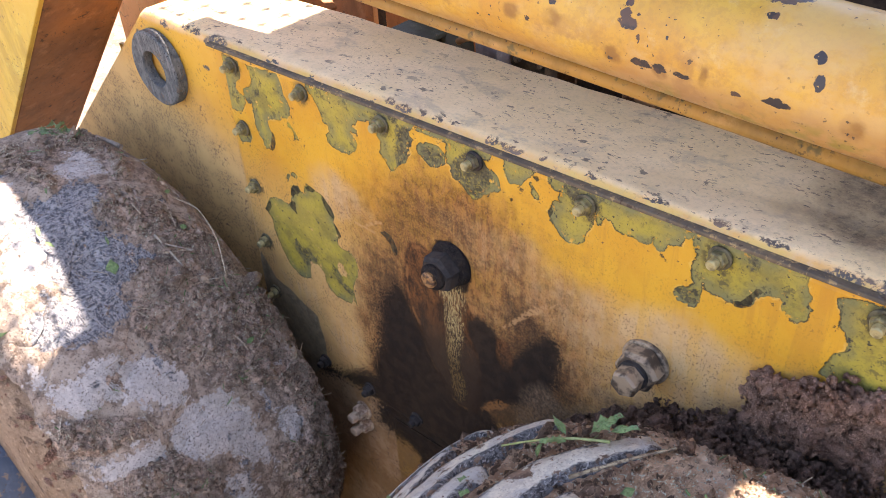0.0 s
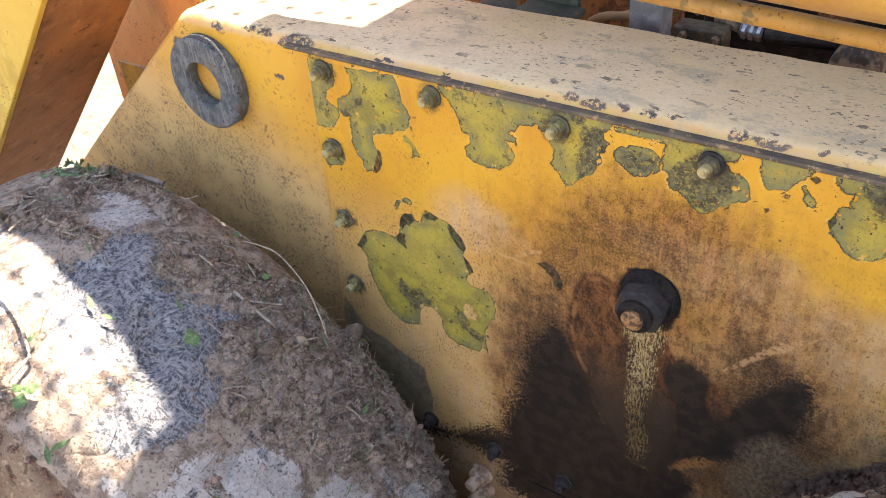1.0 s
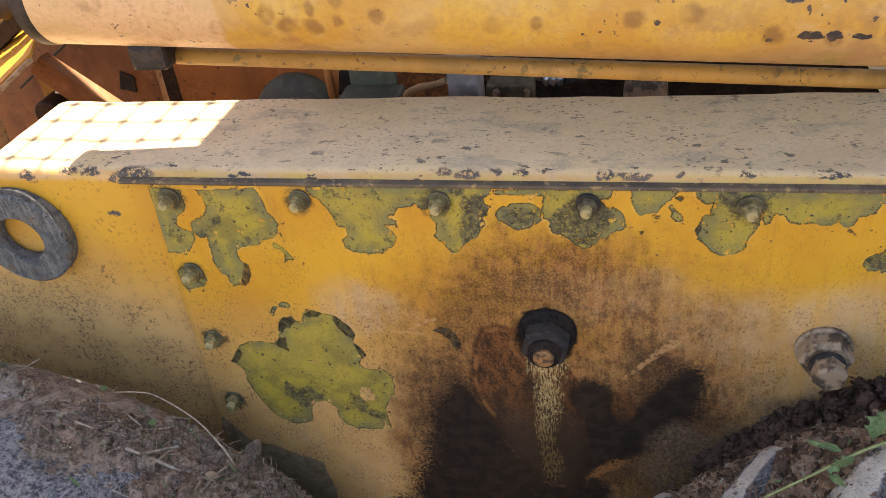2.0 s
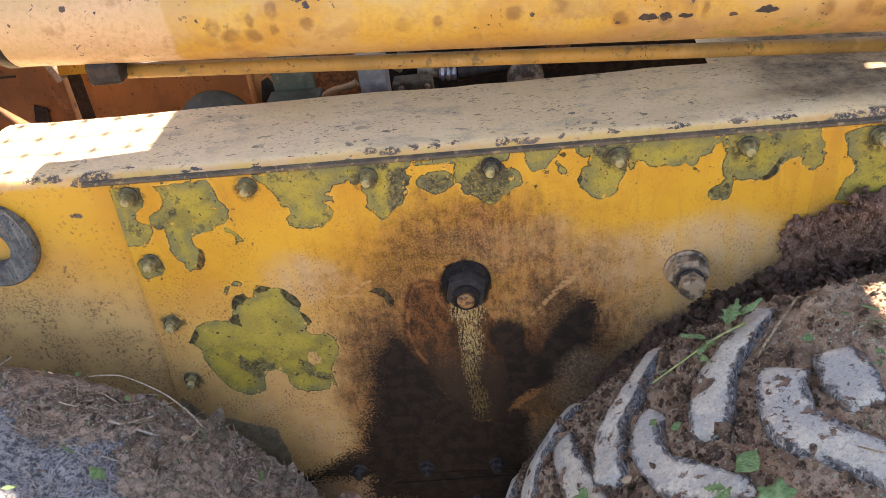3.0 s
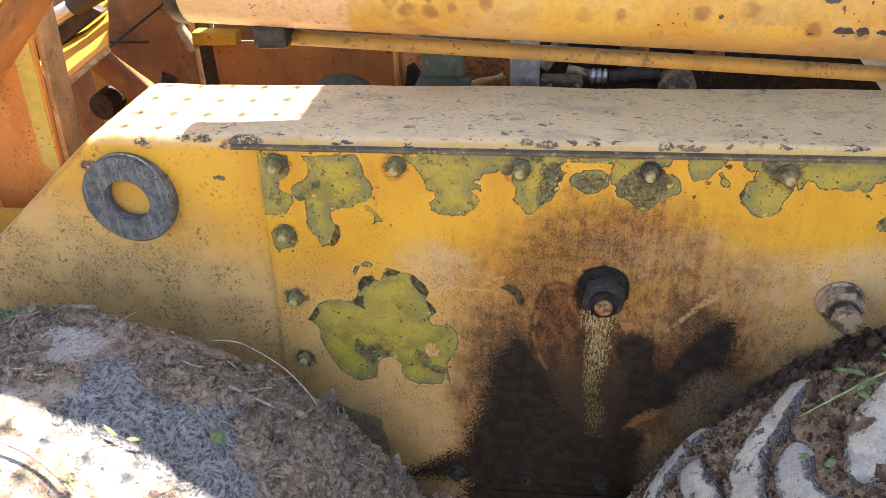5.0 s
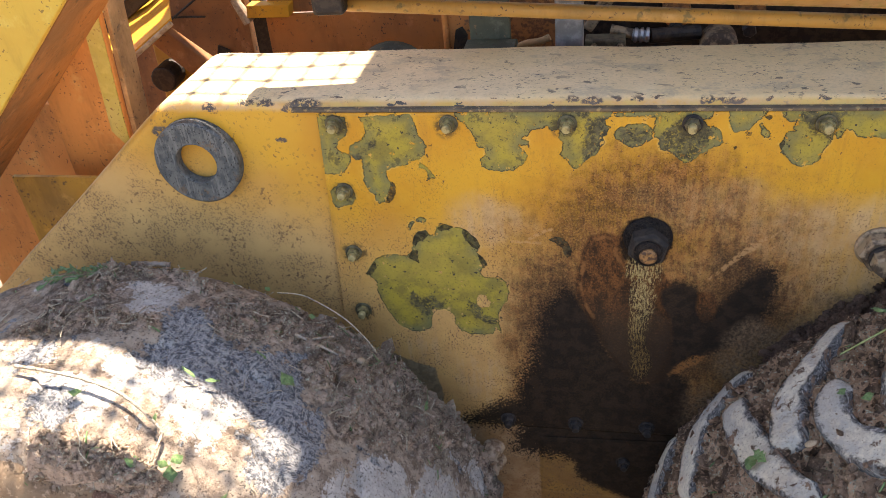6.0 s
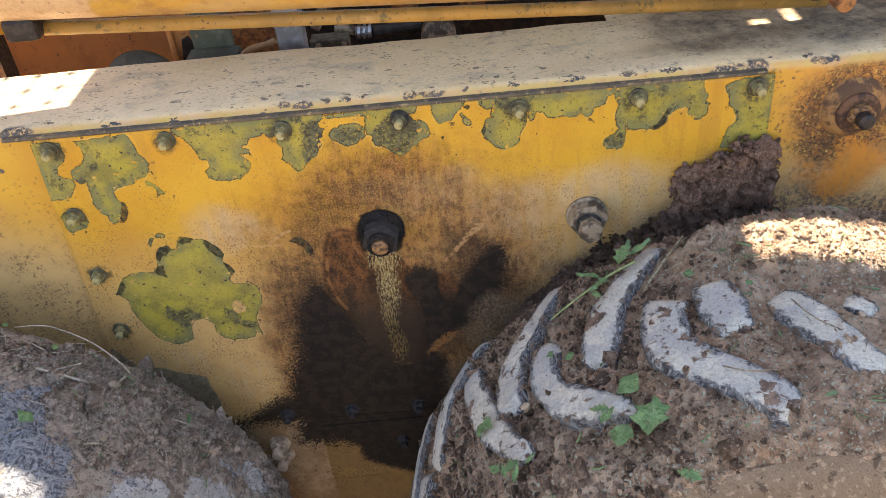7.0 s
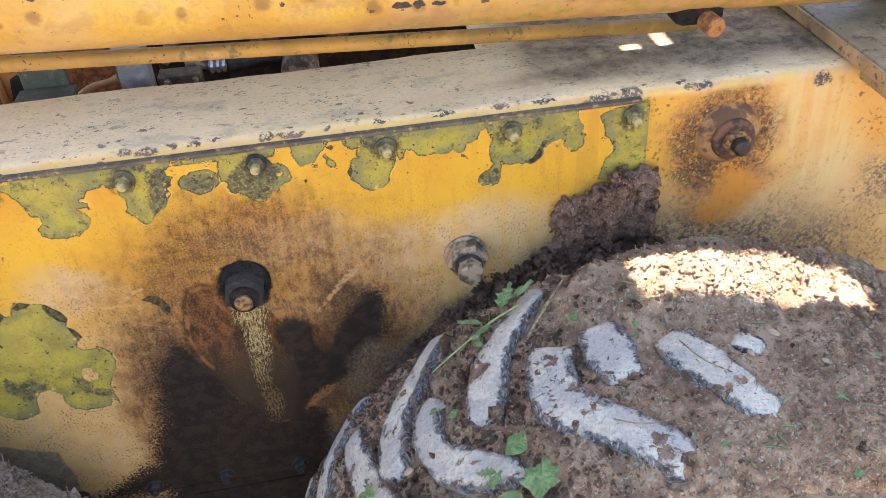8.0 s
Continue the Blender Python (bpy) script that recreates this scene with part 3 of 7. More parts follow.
    h = m.math("ADD", m.math("MULTIPLY", m.math("MAXIMUM", green, chips), -0.8), m.math("MULTIPLY", m.noise(160, 5, 0.7), 0.4))
    h = m.math("ADD", h, m.math("MULTIPLY", flakes, -0.6))
    h = m.math("ADD", h, m.math("MULTIPLY", m.noise(420, 4, 0.75), m.mixv(m.math("MAXIMUM", haze, low), 0.15, 0.6)))
    m.bump(m.math("ADD", h, m.math("MULTIPLY", drip, 0.6)), 0.85, 0.002)
    m.bump(m.noise(6, 2), 0.2, 0.01)
    r = m.mixv(dust, 0.45, 0.85)
    wet = m.math("MAXIMUM", m.math("MAXIMUM", oil, blot), chips)
    m.done(c, m.mixv(wet, m.mixv(m.math("MAXIMUM", green, haze), r, 0.62), 0.6))
    m.put(m.b.inputs["Specular IOR Level"], m.mixv(wet, m.mixv(haze, 0.28, 0.18), 0.10))
    return m.m


EDGE_CHIPS = [(-0.237, 1.474, 0.0153, 0.009), (-0.165, 1.48, 0.017, 0.00525), (-0.128, 1.48, 0.0187, 0.00525), (-0.055, 1.478, 0.0357, 0.009), (-0.09, 1.47, 0.0102, 0.0075), (-0.34, 1.425, 0.022, 0.014),
              (-0.11, 1.41, 0.012, 0.005), (0.413, 1.483, 0.0109, 0.00405), (0.445, 1.48, 0.019, 0.00495), (0.482, 1.484, 0.00952, 0.00315), (0.515, 1.483, 0.00952, 0.00315), (0.625, 1.481, 0.0122, 0.0045), (0.662, 1.48, 0.0245, 0.00495),
              (0.72, 1.481, 0.0068, 0.0027), (0.8, 1.482, 0.0136, 0.00225), (0.9, 1.482, 0.0204, 0.0027), (0.99, 1.483, 0.015, 0.0036), (1.06, 1.482, 0.0204, 0.00315), (1.16, 1.475, 0.0425, 0.009), (1.2, 1.48, 0.017, 0.015),
              (1.31, 1.478, 0.0255, 0.006), (1.52, 1.465, 0.017, 0.015)]
HUB_RUST = [(1.365, 1.385, 0.115, 0.095), (1.35, 1.275, 0.085, 0.075), (1.40, 1.30, 0.06, 0.06)]
SPLASHED = [(1.30, 1.20, 0.09, 0.035), (1.42, 1.18, 0.12, 0.04), (1.55, 1.12, 0.10, 0.06), (1.67, 1.25, 0.04, 0.05)]
END_DUST = [(1.50, 1.40, 0.06, 0.10), (1.55, 1.25, 0.12, 0.10), (1.30, 1.22, 0.15, 0.08), (1.45, 1.2, 0.2, 0.1)]


def case_paint():
    m = Mat("dusty_yellow_case_paint", 0.55)
    w2 = m.warped(9, 0.10, 4)
    nrm = m.nt.nodes.new("ShaderNodeNewGeometry").outputs["Normal"]
    up = m.step(m.axis(2, nrm), 0.55, 0.95)
    y, z, x = m.axis(1, w2), m.axis(2, w2), m.axis(0, w2)
    tone = m.mix(m.step(m.noise(6, 4), 0.35, 0.7), YELLOW, DEEP)
    slope = m.math("ADD", z, m.math("MULTIPLY", x, 0.35))
    low = m.math("MAXIMUM", m.step(slope, 1.34, 1.12, 0, 0.9), m.math("MULTIPLY", m.step(m.axis(2, w2), 1.38, 1.20), m.step(m.axis(0), 1.20, 1.30, 0, 0.8)))
    tone = m.mix(m.step(m.axis(0, m.warped(20, 0.02)), 1.22, 1.30, 0, 0.75), tone, m.mix(m.step(m.noise(9, 5, 0.65), 0.42, 0.60), (0.60, 0.252, 0.042), (0.60, 0.325, 0.085)))
    c = m.mix(low, tone, m.mix(m.step(m.noise(14, 4), 0.3, 0.7), (0.56, 0.345, 0.135), (0.46, 0.275, 0.105)))
    c = m.mix(m.math("MULTIPLY", specks(m, 120, 0.60, 0.68), 0.8), c, BROWN)
    pepper = m.math("MULTIPLY", m.step(m.noise(230, 3, 0.65), 0.54, 0.575), m.step(m.noise(14, 4, 0.6), 0.42, 0.55))
    c = m.mix(m.math("MULTIPLY", m.math("MULTIPLY", pepper, low), 0.68), c, (0.12, 0.075, 0.045))
    c = m.mix(m.math("MULTIPLY", m.step(m.blobs(END_DUST, w2), 1.3, 0.5), m.step(m.noise(40, 5, 0.7), 0.3, 0.6, 0.10, 0.42)), c, DUST)
    c = m.mix(m.math("MULTIPLY", m.step(m.noise(300, 4, 0.75, m.scaled((1, 1, 0.6))), 0.575, 0.62), m.step(m.axis(0), 1.22, 1.30, 0, 0.4)), c, (0.20, 0.12, 0.05))
    hub = m.step(m.blobs(HUB_RUST, w2), 1.2, 0.55)
    c = m.mix(m.math("MULTIPLY", hub, m.step(m.noise(120, 6, 0.78), 0.36, 0.60, 0.45, 0.95)), c, m.mix(m.step(m.noise(22, 5, 0.7), 0.40, 0.60), (0.20, 0.080, 0.028), (0.52, 0.185, 0.025)))
    halo = m.math("MULTIPLY", m.step(m.blobs([(1.368, 1.385, 0.085, 0.070), (1.345, 1.330, 0.06, 0.035)], w2), 1.25, 0.35), m.step(m.noise(150, 6, 0.8), 0.40, 0.56, 0.25, 0.92))
    c = m.mix(halo, c, (0.085, 0.038, 0.018))
    # washed pale strip, orange run under the boss, and blistered, cracked paint round it
    wash = m.math("MULTIPLY", m.step(m.blobs([(1.52, 1.40, 0.07, 0.11), (1.56, 1.32, 0.06, 0.10)], w2), 1.3, 0.6), m.step(m.noise(50, 4, 0.6, m.scaled((1, 1, 0.1))), 0.40, 0.58, 0.2, 0.75))
    c = m.mix(wash, c, (0.60, 0.42, 0.17))
    run = m.math("MULTIPLY", m.step(m.blobs([(1.388, 1.285, 0.045, 0.060), (1.375, 1.235, 0.045, 0.04)], w2), 1.3, 0.5), m.step(m.noise(70, 5, 0.7, m.scaled((1, 1, 0.3))), 0.36, 0.56, 0.5, 1))
    c = m.mix(run, c, (0.56, 0.205, 0.022))
    ring = m.step(m.blobs([(1.365, 1.385, 0.095, 0.085), (1.335, 1.330, 0.065, 0.045), (1.425, 1.345, 0.035, 0.05)], w2), 1.25, 0.75)
    vein = m.step(m.math("ABSOLUTE", m.math("SUBTRACT", m.noise(75, 5, 0.75, m.warped(40, 0.02)), 0.5)), 0.035, 0.012)
    blister = m.math("MULTIPLY", ring, m.math("MAXIMUM", vein, m.step(m.noise(140, 5, 0.75), 0.56, 0.60)))
    c = m.mix(m.math("MULTIPLY", blister, 0.9), c, (0.030, 0.018, 0.012))
    c = m.mix(m.math("MULTIPLY", m.math("MULTIPLY", ring, m.step(m.noise(170, 4, 0.7, m.vmath("ADD", m.pos, (4, 1, 8))), 0.60, 0.63)), 0.8), c, (0.62, 0.40, 0.10))
    splash = m.math("MULTIPLY", m.step(m.blobs(SPLASHED, w2), 1.4, 0.4), m.step(m.noise(150, 6, 0.8), 0.44, 0.56))
    c = m.mix(m.math("MULTIPLY", splash, 0.95), c, (0.12, 0.09, 0.062))
    # settled dust on the flat top, worn through in flecks along the length
    settle = m.mix(m.step(m.noise(18, 5, 0.65), 0.3, 0.72), (0.74, 0.560, 0.325), (0.64, 0.475, 0.27))
    settle = m.mix(m.step(m.noise(3.5, 3), 0.40, 0.65, 0, 0.5), settle, (0.70, 0.50, 0.23))
    scuff = m.noise(58, 4, 0.62, m.scaled((0.62, 1.0, 1)))
    fleck = m.math("MULTIPLY", m.step(scuff, 0.612, 0.650), m.step(m.noise(8, 2), 0.40, 0.58, 0.3, 1.0))
    small = m.math("MULTIPLY", m.step(m.noise(170, 3, 0.65, m.scaled((0.65, 1.1, 1))), 0.61, 0.635), m.step(m.noise(13, 3), 0.36, 0.58))
    fleck = m.math("MAXIMUM", fleck, small)
    settle = m.mix(m.step(m.noise(160, 5, 0.75), 0.46, 0.62, 0, 0.3), settle, (0.42, 0.32, 0.21))
    smudge = m.math("MULTIPLY", m.step(m.noise(17, 5, 0.6, m.scaled((0.6, 1, 1))), 0.555, 0.64), m.step(m.noise(90, 4, 0.7), 0.40, 0.55, 0.4, 1))
    settle = m.mix(m.math("MULTIPLY", smudge, 0.5), settle, (0.33, 0.27, 0.195))
    settle = m.mix(m.math("MULTIPLY", fleck, 0.85), settle, m.mix(m.step(m.noise(30), 0.4, 0.6), (0.085, 0.075, 0.064), (0.24, 0.185, 0.13)))
    # dust turns dark brown towards the right end, behind the front edge
    darker = m.math("MULTIPLY", m.step(x, 0.98, 1.12), m.step(y, 0.02, 0.10))
    settle = m.mix(m.math("MULTIPLY", darker, m.step(m.noise(14, 6, 0.75), 0.36, 0.62, 0.55, 0.97)), settle, m.mix(m.step(m.noise(55, 6, 0.78), 0.40, 0.60), (0.088, 0.062, 0.038), (0.215, 0.150, 0.083)))
    brow = m.math("MULTIPLY", m.step(m.axis(2, m.warped(30, 0.008)), 1.462, 1.474), m.step(m.noise(40, 5, 0.7), 0.35, 0.6, 0.45, 0.9))
    c = m.mix(brow, c, m.mix(m.step(m.noise(20, 4, 0.6), 0.42, 0.58), (0.60, 0.385, 0.20), (0.60, 0.40, 0.125)))
    c = m.mix(up, c, settle)
    chips = m.math("MULTIPLY", m.step(m.blobs(EDGE_CHIPS, m.warped(70, 0.016, 5)), 1.1, 0.80), m.step(m.noise(150, 5, 0.75), 0.42, 0.50))
    edge = m.math("MULTIPLY", m.step(m.axis(2), 1.466, 1.474), m.step(m.axis(1), 0.040, 0.022))
    rag = m.math("MULTIPLY", edge, m.step(m.noise(60, 5, 0.65, m.scaled((0.5, 1, 1))), 0.64, 0.66))
    chips = m.math("MAXIMUM", m.math("MULTIPLY", chips, m.step(m.axis(1), 0.028, 0.018)), rag)
    c = m.mix(chips, c, m.mix(m.step(m.noise(25, 3), 0.4, 0.6), (0.070, 0.062, 0.056), (0.15, 0.105, 0.075)))
    h = m.math("ADD", m.math("MULTIPLY", m.noise(130, 5, 0.65), m.mixv(up, 0.4, 0.15)), m.math("MULTIPLY", m.math("MAXIMUM", chips, m.math("MULTIPLY", fleck, 0.4)), -0.5))
    h = m.math("SUBTRACT", h, m.math("MULTIPLY", blister, 0.9))
    m.bump(h, 0.5, 0.002)
    m.bump(m.noise(9, 3), 0.35, 0.012)
    return m.done(c, m.mixv(m.math("MAXIMUM", up, low), 0.5, 0.9))


# bare streaks and chips of the tube, and its dents' shading as brown spots: x, z, half width, half height
TUBE_STREAK = [(0.384, 1.77, 0.016, 0.0036), (0.417, 1.765, 0.015, 0.0037), (0.445, 1.764, 0.016, 0.0043), (0.482, 1.765, 0.02, 0.0048), (0.514, 1.764, 0.02, 0.0047), (0.547, 1.759, 0.016, 0.0073), (0.58, 1.761, 0.02, 0.0058), (0.612, 1.761, 0.015, 0.008), (0.625, 1.769, 0.021, 0.0034), (0.58, 1.772, 0.033, 0.003), (0.514, 1.775, 0.033, 0.003), (0.431, 1.781, 0.033, 0.003), (0.308, 1.789, 0.016, 0.0033), (0.341, 1.786, 0.015, 0.003), (0.351, 1.775, 0.01, 0.0059), (0.303, 1.765, 0.008, 0.003), (0.319, 1.761, 0.008, 0.0033), (0.333, 1.751, 0.008, 0.0035), (0.346, 1.739, 0.007, 0.0045), (0.357, 1.729, 0.005, 0.0047)]
TUBE_CHIPS = [(0.022, 1.796, 0.011, 0.0048), (0.003, 1.762, 0.004, 0.0037), (0.227, 1.785, 0.006, 0.003), (0.748, 1.756, 0.012, 0.0062), (0.815, 1.754, 0.008, 0.003), (0.827, 1.732, 0.003, 0.003), (0.824, 1.724, 0.006, 0.0048), (0.824, 1.712, 0.007, 0.0059), (0.83, 1.702, 0.013, 0.007), (0.845, 1.687, 0.003, 0.0041), (0.66, 1.737, 0.012, 0.0068), (0.72, 1.709, 0.005, 0.0038), (0.992, 1.745, 0.027, 0.0032), (0.989, 1.734, 0.006, 0.003), (1.055, 1.707, 0.007, 0.0055), (1.063, 1.684, 0.006, 0.0079), (0.852, 1.656, 0.015, 0.006), (0.877, 1.655, 0.008, 0.006), (0.906, 1.653, 0.011, 0.004), (0.974, 1.648, 0.006, 0.003), (1.022, 1.649, 0.015, 0.0059), (0.684, 1.68, 0.003, 0.003), (1.167, 1.673, 0.003, 0.004), (1.186, 1.675, 0.003, 0.0031)]
TUBE_DENT_SHADES = [(0.305, 1.729, 0.008, 0.0121), (0.272, 1.715, 0.006, 0.0123), (0.306, 1.699, 0.007, 0.0096), (0.353, 1.703, 0.01, 0.011), (0.273, 1.692, 0.015, 0.0103), (0.496, 1.684, 0.013, 0.0119), (0.546, 1.686, 0.008, 0.0075), (0.657, 1.685, 0.013, 0.011), (0.81, 1.659, 0.013, 0.0124), (0.877, 1.65, 0.01, 0.0106), (0.934, 1.658, 0.006, 0.0117), (1.106, 1.64, 0.013, 0.0169), (1.163, 1.64, 0.013, 0.0142), (1.187, 1.629, 0.012, 0.0109), (0.408, 1.749, 0.013, 0.0098), (0.723, 1.688, 0.016, 0.0123), (0.238, 1.695, 0.013, 0.0124), (0.213, 1.711, 0.011, 0.013)]


def tube_paint():
    m = Mat("scuffed_yellow_tube_paint", 0.42)
    x = m.axis(0, m.warped(12, 0.03))
    tone = m.mix(m.step(m.noise(9, 4), 0.35, 0.7), (0.62, 0.37, 0.06), (0.53, 0.27, 0.045))
    tone = m.mix(m.step(x, 0.150, 0.140), tone, (0.66, 0.42, 0.215))
    c = m.mix(m.step(m.noise(26, 5, 0.7), 0.55, 0.75, 0, 0.6), tone, (0.60, 0.44, 0.20))
    c = m.mix(m.step(m.noise(21, 4, 0.6), 0.60, 0.76, 0, 0.6), c, (0.24, 0.115, 0.035))
    c = m.mix(m.step(m.noise(120, 5, 0.75), 0.46, 0.6, 0, 0.3), c, (0.40, 0.21, 0.06))
    film = m.noise(5.5, 6, 0.65, m.scaled((1, 1, 1.6)))
    c = m.mix(m.step(film, 0.47, 0.60, 0, 0.55), c, (0.56, 0.37, 0.155))
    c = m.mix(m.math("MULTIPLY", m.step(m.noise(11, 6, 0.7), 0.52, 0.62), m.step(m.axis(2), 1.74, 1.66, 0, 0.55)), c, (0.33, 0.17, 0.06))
    # underside browned in the paint, standing in for its shade
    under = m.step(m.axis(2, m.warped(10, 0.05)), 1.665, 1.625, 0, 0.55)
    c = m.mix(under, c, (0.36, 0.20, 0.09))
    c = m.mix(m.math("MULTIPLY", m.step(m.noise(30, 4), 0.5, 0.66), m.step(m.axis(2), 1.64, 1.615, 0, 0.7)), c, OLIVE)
    chips = m.math("MAXIMUM", m.math("MULTIPLY", m.step(m.blobs(TUBE_CHIPS + TUBE_STREAK, m.warped(90, 0.012)), 1.10, 0.95), m.step(m.noise(120, 3), 0.34, 0.40)), specks(m, 110, 0.69, 0.72))
    dent_shade = m.math("MULTIPLY", m.step(m.math("ADD", m.blobs(TUBE_DENT_SHADES, m.warped(40, 0.014)), m.math("MULTIPLY", m.math("SUBTRACT", m.noise(70, 4, 0.7), 0.5), 0.8)), 1.35, 0.55), m.step(m.noise(25, 3), 0.35, 0.6, 0.25, 0.75))
    c = m.mix(dent_shade, c, (0.22, 0.10, 0.03))
    c = m.mix(chips, c, m.mix(m.step(m.noise(40, 4), 0.45, 0.56), (0.042, 0.036, 0.034), (0.10, 0.062, 0.042)))
    m.bump(m.math("ADD", m.math("MULTIPLY", m.noise(110, 4), 0.3), m.math("MULTIPLY", chips, -0.5)), 0.4, 0.0015)
    return m.done(c, m.mixv(m.step(m.noise(40, 4), 0.4, 0.7), 0.36, 0.6))


def worn_paint(name, a, b, wear, scale=8.0, rough=0.55, amount=0.62):
    m = Mat(name, rough)
    c = m.mix(m.step(m.noise(scale, 4), 0.35, 0.68), a, b)
    c = m.mix(m.step(m.noise(scale * 5, 4, 0.65), amount, amount + 0.08), c, wear)
    c = m.mix(m.step(m.noise(scale * 1.7, 6, 0.7, m.scaled((1, 1, 0.35))), 0.48, 0.66, 0, 0.5), c, [0.55 * v for v in b])
    c = m.mix(m.step(m.noise(scale * 3.1, 6, 0.7, m.vmath("ADD", m.pos, (4, 1, 2))), 0.54, 0.70, 0, 0.45), c, [min(0.7, 1.25 * v + 0.06) for v in a])
    c = m.mix(m.math("MULTIPLY", specks(m, 130, 0.66, 0.69), 0.8), c, (0.06, 0.035, 0.025))
    m.bump(m.noise(90, 5, 0.6), 0.4, 0.002)
    return m.done(c, m.mixv(m.noise(30), rough - 0.1, rough + 0.2))


def metal(name, a, b, rough=0.5, metallic=0.6, scale=60.0):
    m = Mat(name, rough, metallic)
    c = m.mix(m.step(m.noise(scale, 5, 0.65), 0.42, 0.58), a, b)
    m.bump(m.noise(scale * 3, 4, 0.6), 0.4, 0.001)
    return m.done(c, m.mixv(m.noise(scale), rough - 0.12, rough + 0.2), 0.5)


def scoured(name):
    """Dull blue-grey steel with fine scratches and rust in the pits."""
    m = Mat(name, 0.7, 0.1)
    c = m.mix(m.step(m.noise(50, 6, 0.7), 0.42, 0.58), (0.070, 0.080, 0.082), (0.125, 0.132, 0.128))
    lines = m.noise(150, 4, 0.7, m.scaled((1.0, 1.0, 0.12)))
    c = m.mix(m.step(lines, 0.53, 0.60, 0, 0.6), c, (0.20, 0.20, 0.19))
    c = m.mix(m.step(m.noise(26, 5, 0.7), 0.585, 0.62, 0, 0.6), c, (0.16, 0.105, 0.06))
    c = m.mix(m.step(m.noise(240, 3, 0.6), 0.60, 0.64), c, (0.028, 0.026, 0.026))
    m.bump(m.math("ADD", m.noise(180, 5, 0.7), lines), 0.6, 0.0015)
    return m.done(c, 0.72, 0.4)


def soil(name, a, b, pale, scale=1.0):
    m = Mat(name, 0.95)
    g = m.nt.nodes.new("ShaderNodeNewGeometry")
    c = m.mix(m.step(m.noise(34 * scale, 8, 0.72), 0.43, 0.58), a, b)
    c = m.mix(m.step(g.outputs["Random Per Island"], 0.0, 1.0, 0, 0.45), c, b)
    c = m.mix(m.step(m.noise(9 * scale, 6, 0.65), 0.50, 0.60, 0, 0.8), c, pale)
    c = m.mix(m.step(m.noise(200 * scale, 3, 0.6), 0.575, 0.62), c, [min(0.6, 1.25 * v) for v in pale])
    c = m.mix(m.step(m.noise(120 * scale, 4, 0.65, m.vmath("ADD", m.pos, (5, 2, 1))), 0.575, 0.63, 0, 0.65), c, (0.075, 0.050, 0.036))
    c = m.mix(m.step(m.noise(16 * scale, 6, 0.7, m.vmath("ADD", m.pos, (9, 4, 1))), 0.53, 0.60, 0, 0.42), c, [0.5 * v for v in a])
    m.bump(m.noise(110 * scale, 7, 0.75), 1.0, 0.018)
    m.bump(m.noise(420 * scale, 4, 0.7), 0.8, 0.004)
    return m.done(c, 0.95, 0.2)


def rubber(name, dust, bare):
    """A tread bar: dusty on top, scraped to dark rubber towards its edges, with mud smeared on."""
    m = Mat(name, 0.85)
    w = m.warped(40, 0.03, 5)
    a = m.nt.nodes.new("ShaderNodeAttribute")
    a.attribute_name = "across"
    edge = m.math("ADD", m.math("ABSOLUTE", a.outputs["Fac"]), m.math("MULTIPLY", m.math("SUBTRACT", m.noise(45, 6, 0.7), 0.5), 1.5))
    top = m.mix(m.step(m.noise(25, 6, 0.7), 0.42, 0.60), dust, (0.56, 0.50, 0.395))
    top = m.mix(m.step(m.noise(11, 6, 0.7, w), 0.46, 0.58, 0, 0.8), top, (0.42, 0.405, 0.375))
    top = m.mix(m.step(m.noise(170, 5, 0.7), 0.46, 0.60, 0, 0.35), top, (0.36, 0.33, 0.28))
    lines = m.noise(230, 4, 0.75, m.vmath("MULTIPLY", m.warped(7, 0.2, 2), (1.0, 0.22, 0.8)))
    dark = m.mix(m.step(m.noise(130, 5, 0.7), 0.43, 0.56), (0.050, 0.046, 0.044), bare)
    dark = m.mix(m.step(lines, 0.53, 0.57, 0, 0.8), dark, (0.36, 0.345, 0.32))
    c = m.mix(m.step(edge, 0.66, 0.92), top, dark)
    c = m.mix(m.step(lines, 0.575, 0.62, 0, 0.4), c, (0.56, 0.52, 0.46))
    c = m.mix(m.step(m.noise(210, 4, 0.7), 0.56, 0.62, 0, 0.4), c, (0.19, 0.155, 0.12))
    side = m.math("ADD", m.math("ABSOLUTE", a.outputs["Fac"]), m.math("MULTIPLY", m.math("SUBTRACT", m.noise(30, 6, 0.7, w), 0.5), 2.6))
    smear = m.math("MAXIMUM", m.step(m.noise(28, 6, 0.7, w), 0.575, 0.60), m.step(side, 1.28, 1.36))
    c = m.mix(smear, c, m.mix(m.step(m.noise(60, 4), 0.4, 0.6), (0.13, 0.085, 0.06), (0.27, 0.175, 0.12)))
    c = m.mix(m.step(m.noise(300, 2, 0.6), 0.67, 0.70, 0, 0.7), c, (0.06, 0.045, 0.035))
    m.bump(m.math("ADD", m.noise(150, 6, 0.75), m.math("MULTIPLY", smear, 0.7)), 0.9, 0.005)
    m.bump(lines, 0.5, 0.002)
    return m.done(c, 0.85, 0.3)


def girth_outline(kind, *points):
    """A patch on the left tyre: degrees from the top and y, kept as metres round the tread."""
    outline(kind, *[(0.0113 * d, y) for d, y in points])


# crumbly brown mud
girth_outline('CAKED', (17.1, -0.223), (20.5, -0.176), (26.7, -0.15), (34.6, -0.12), (44, -0.1), (41, -0.19), (34.8, -0.239), (29.8, -0.26), (24.7, -0.271), (20.2, -0.272))
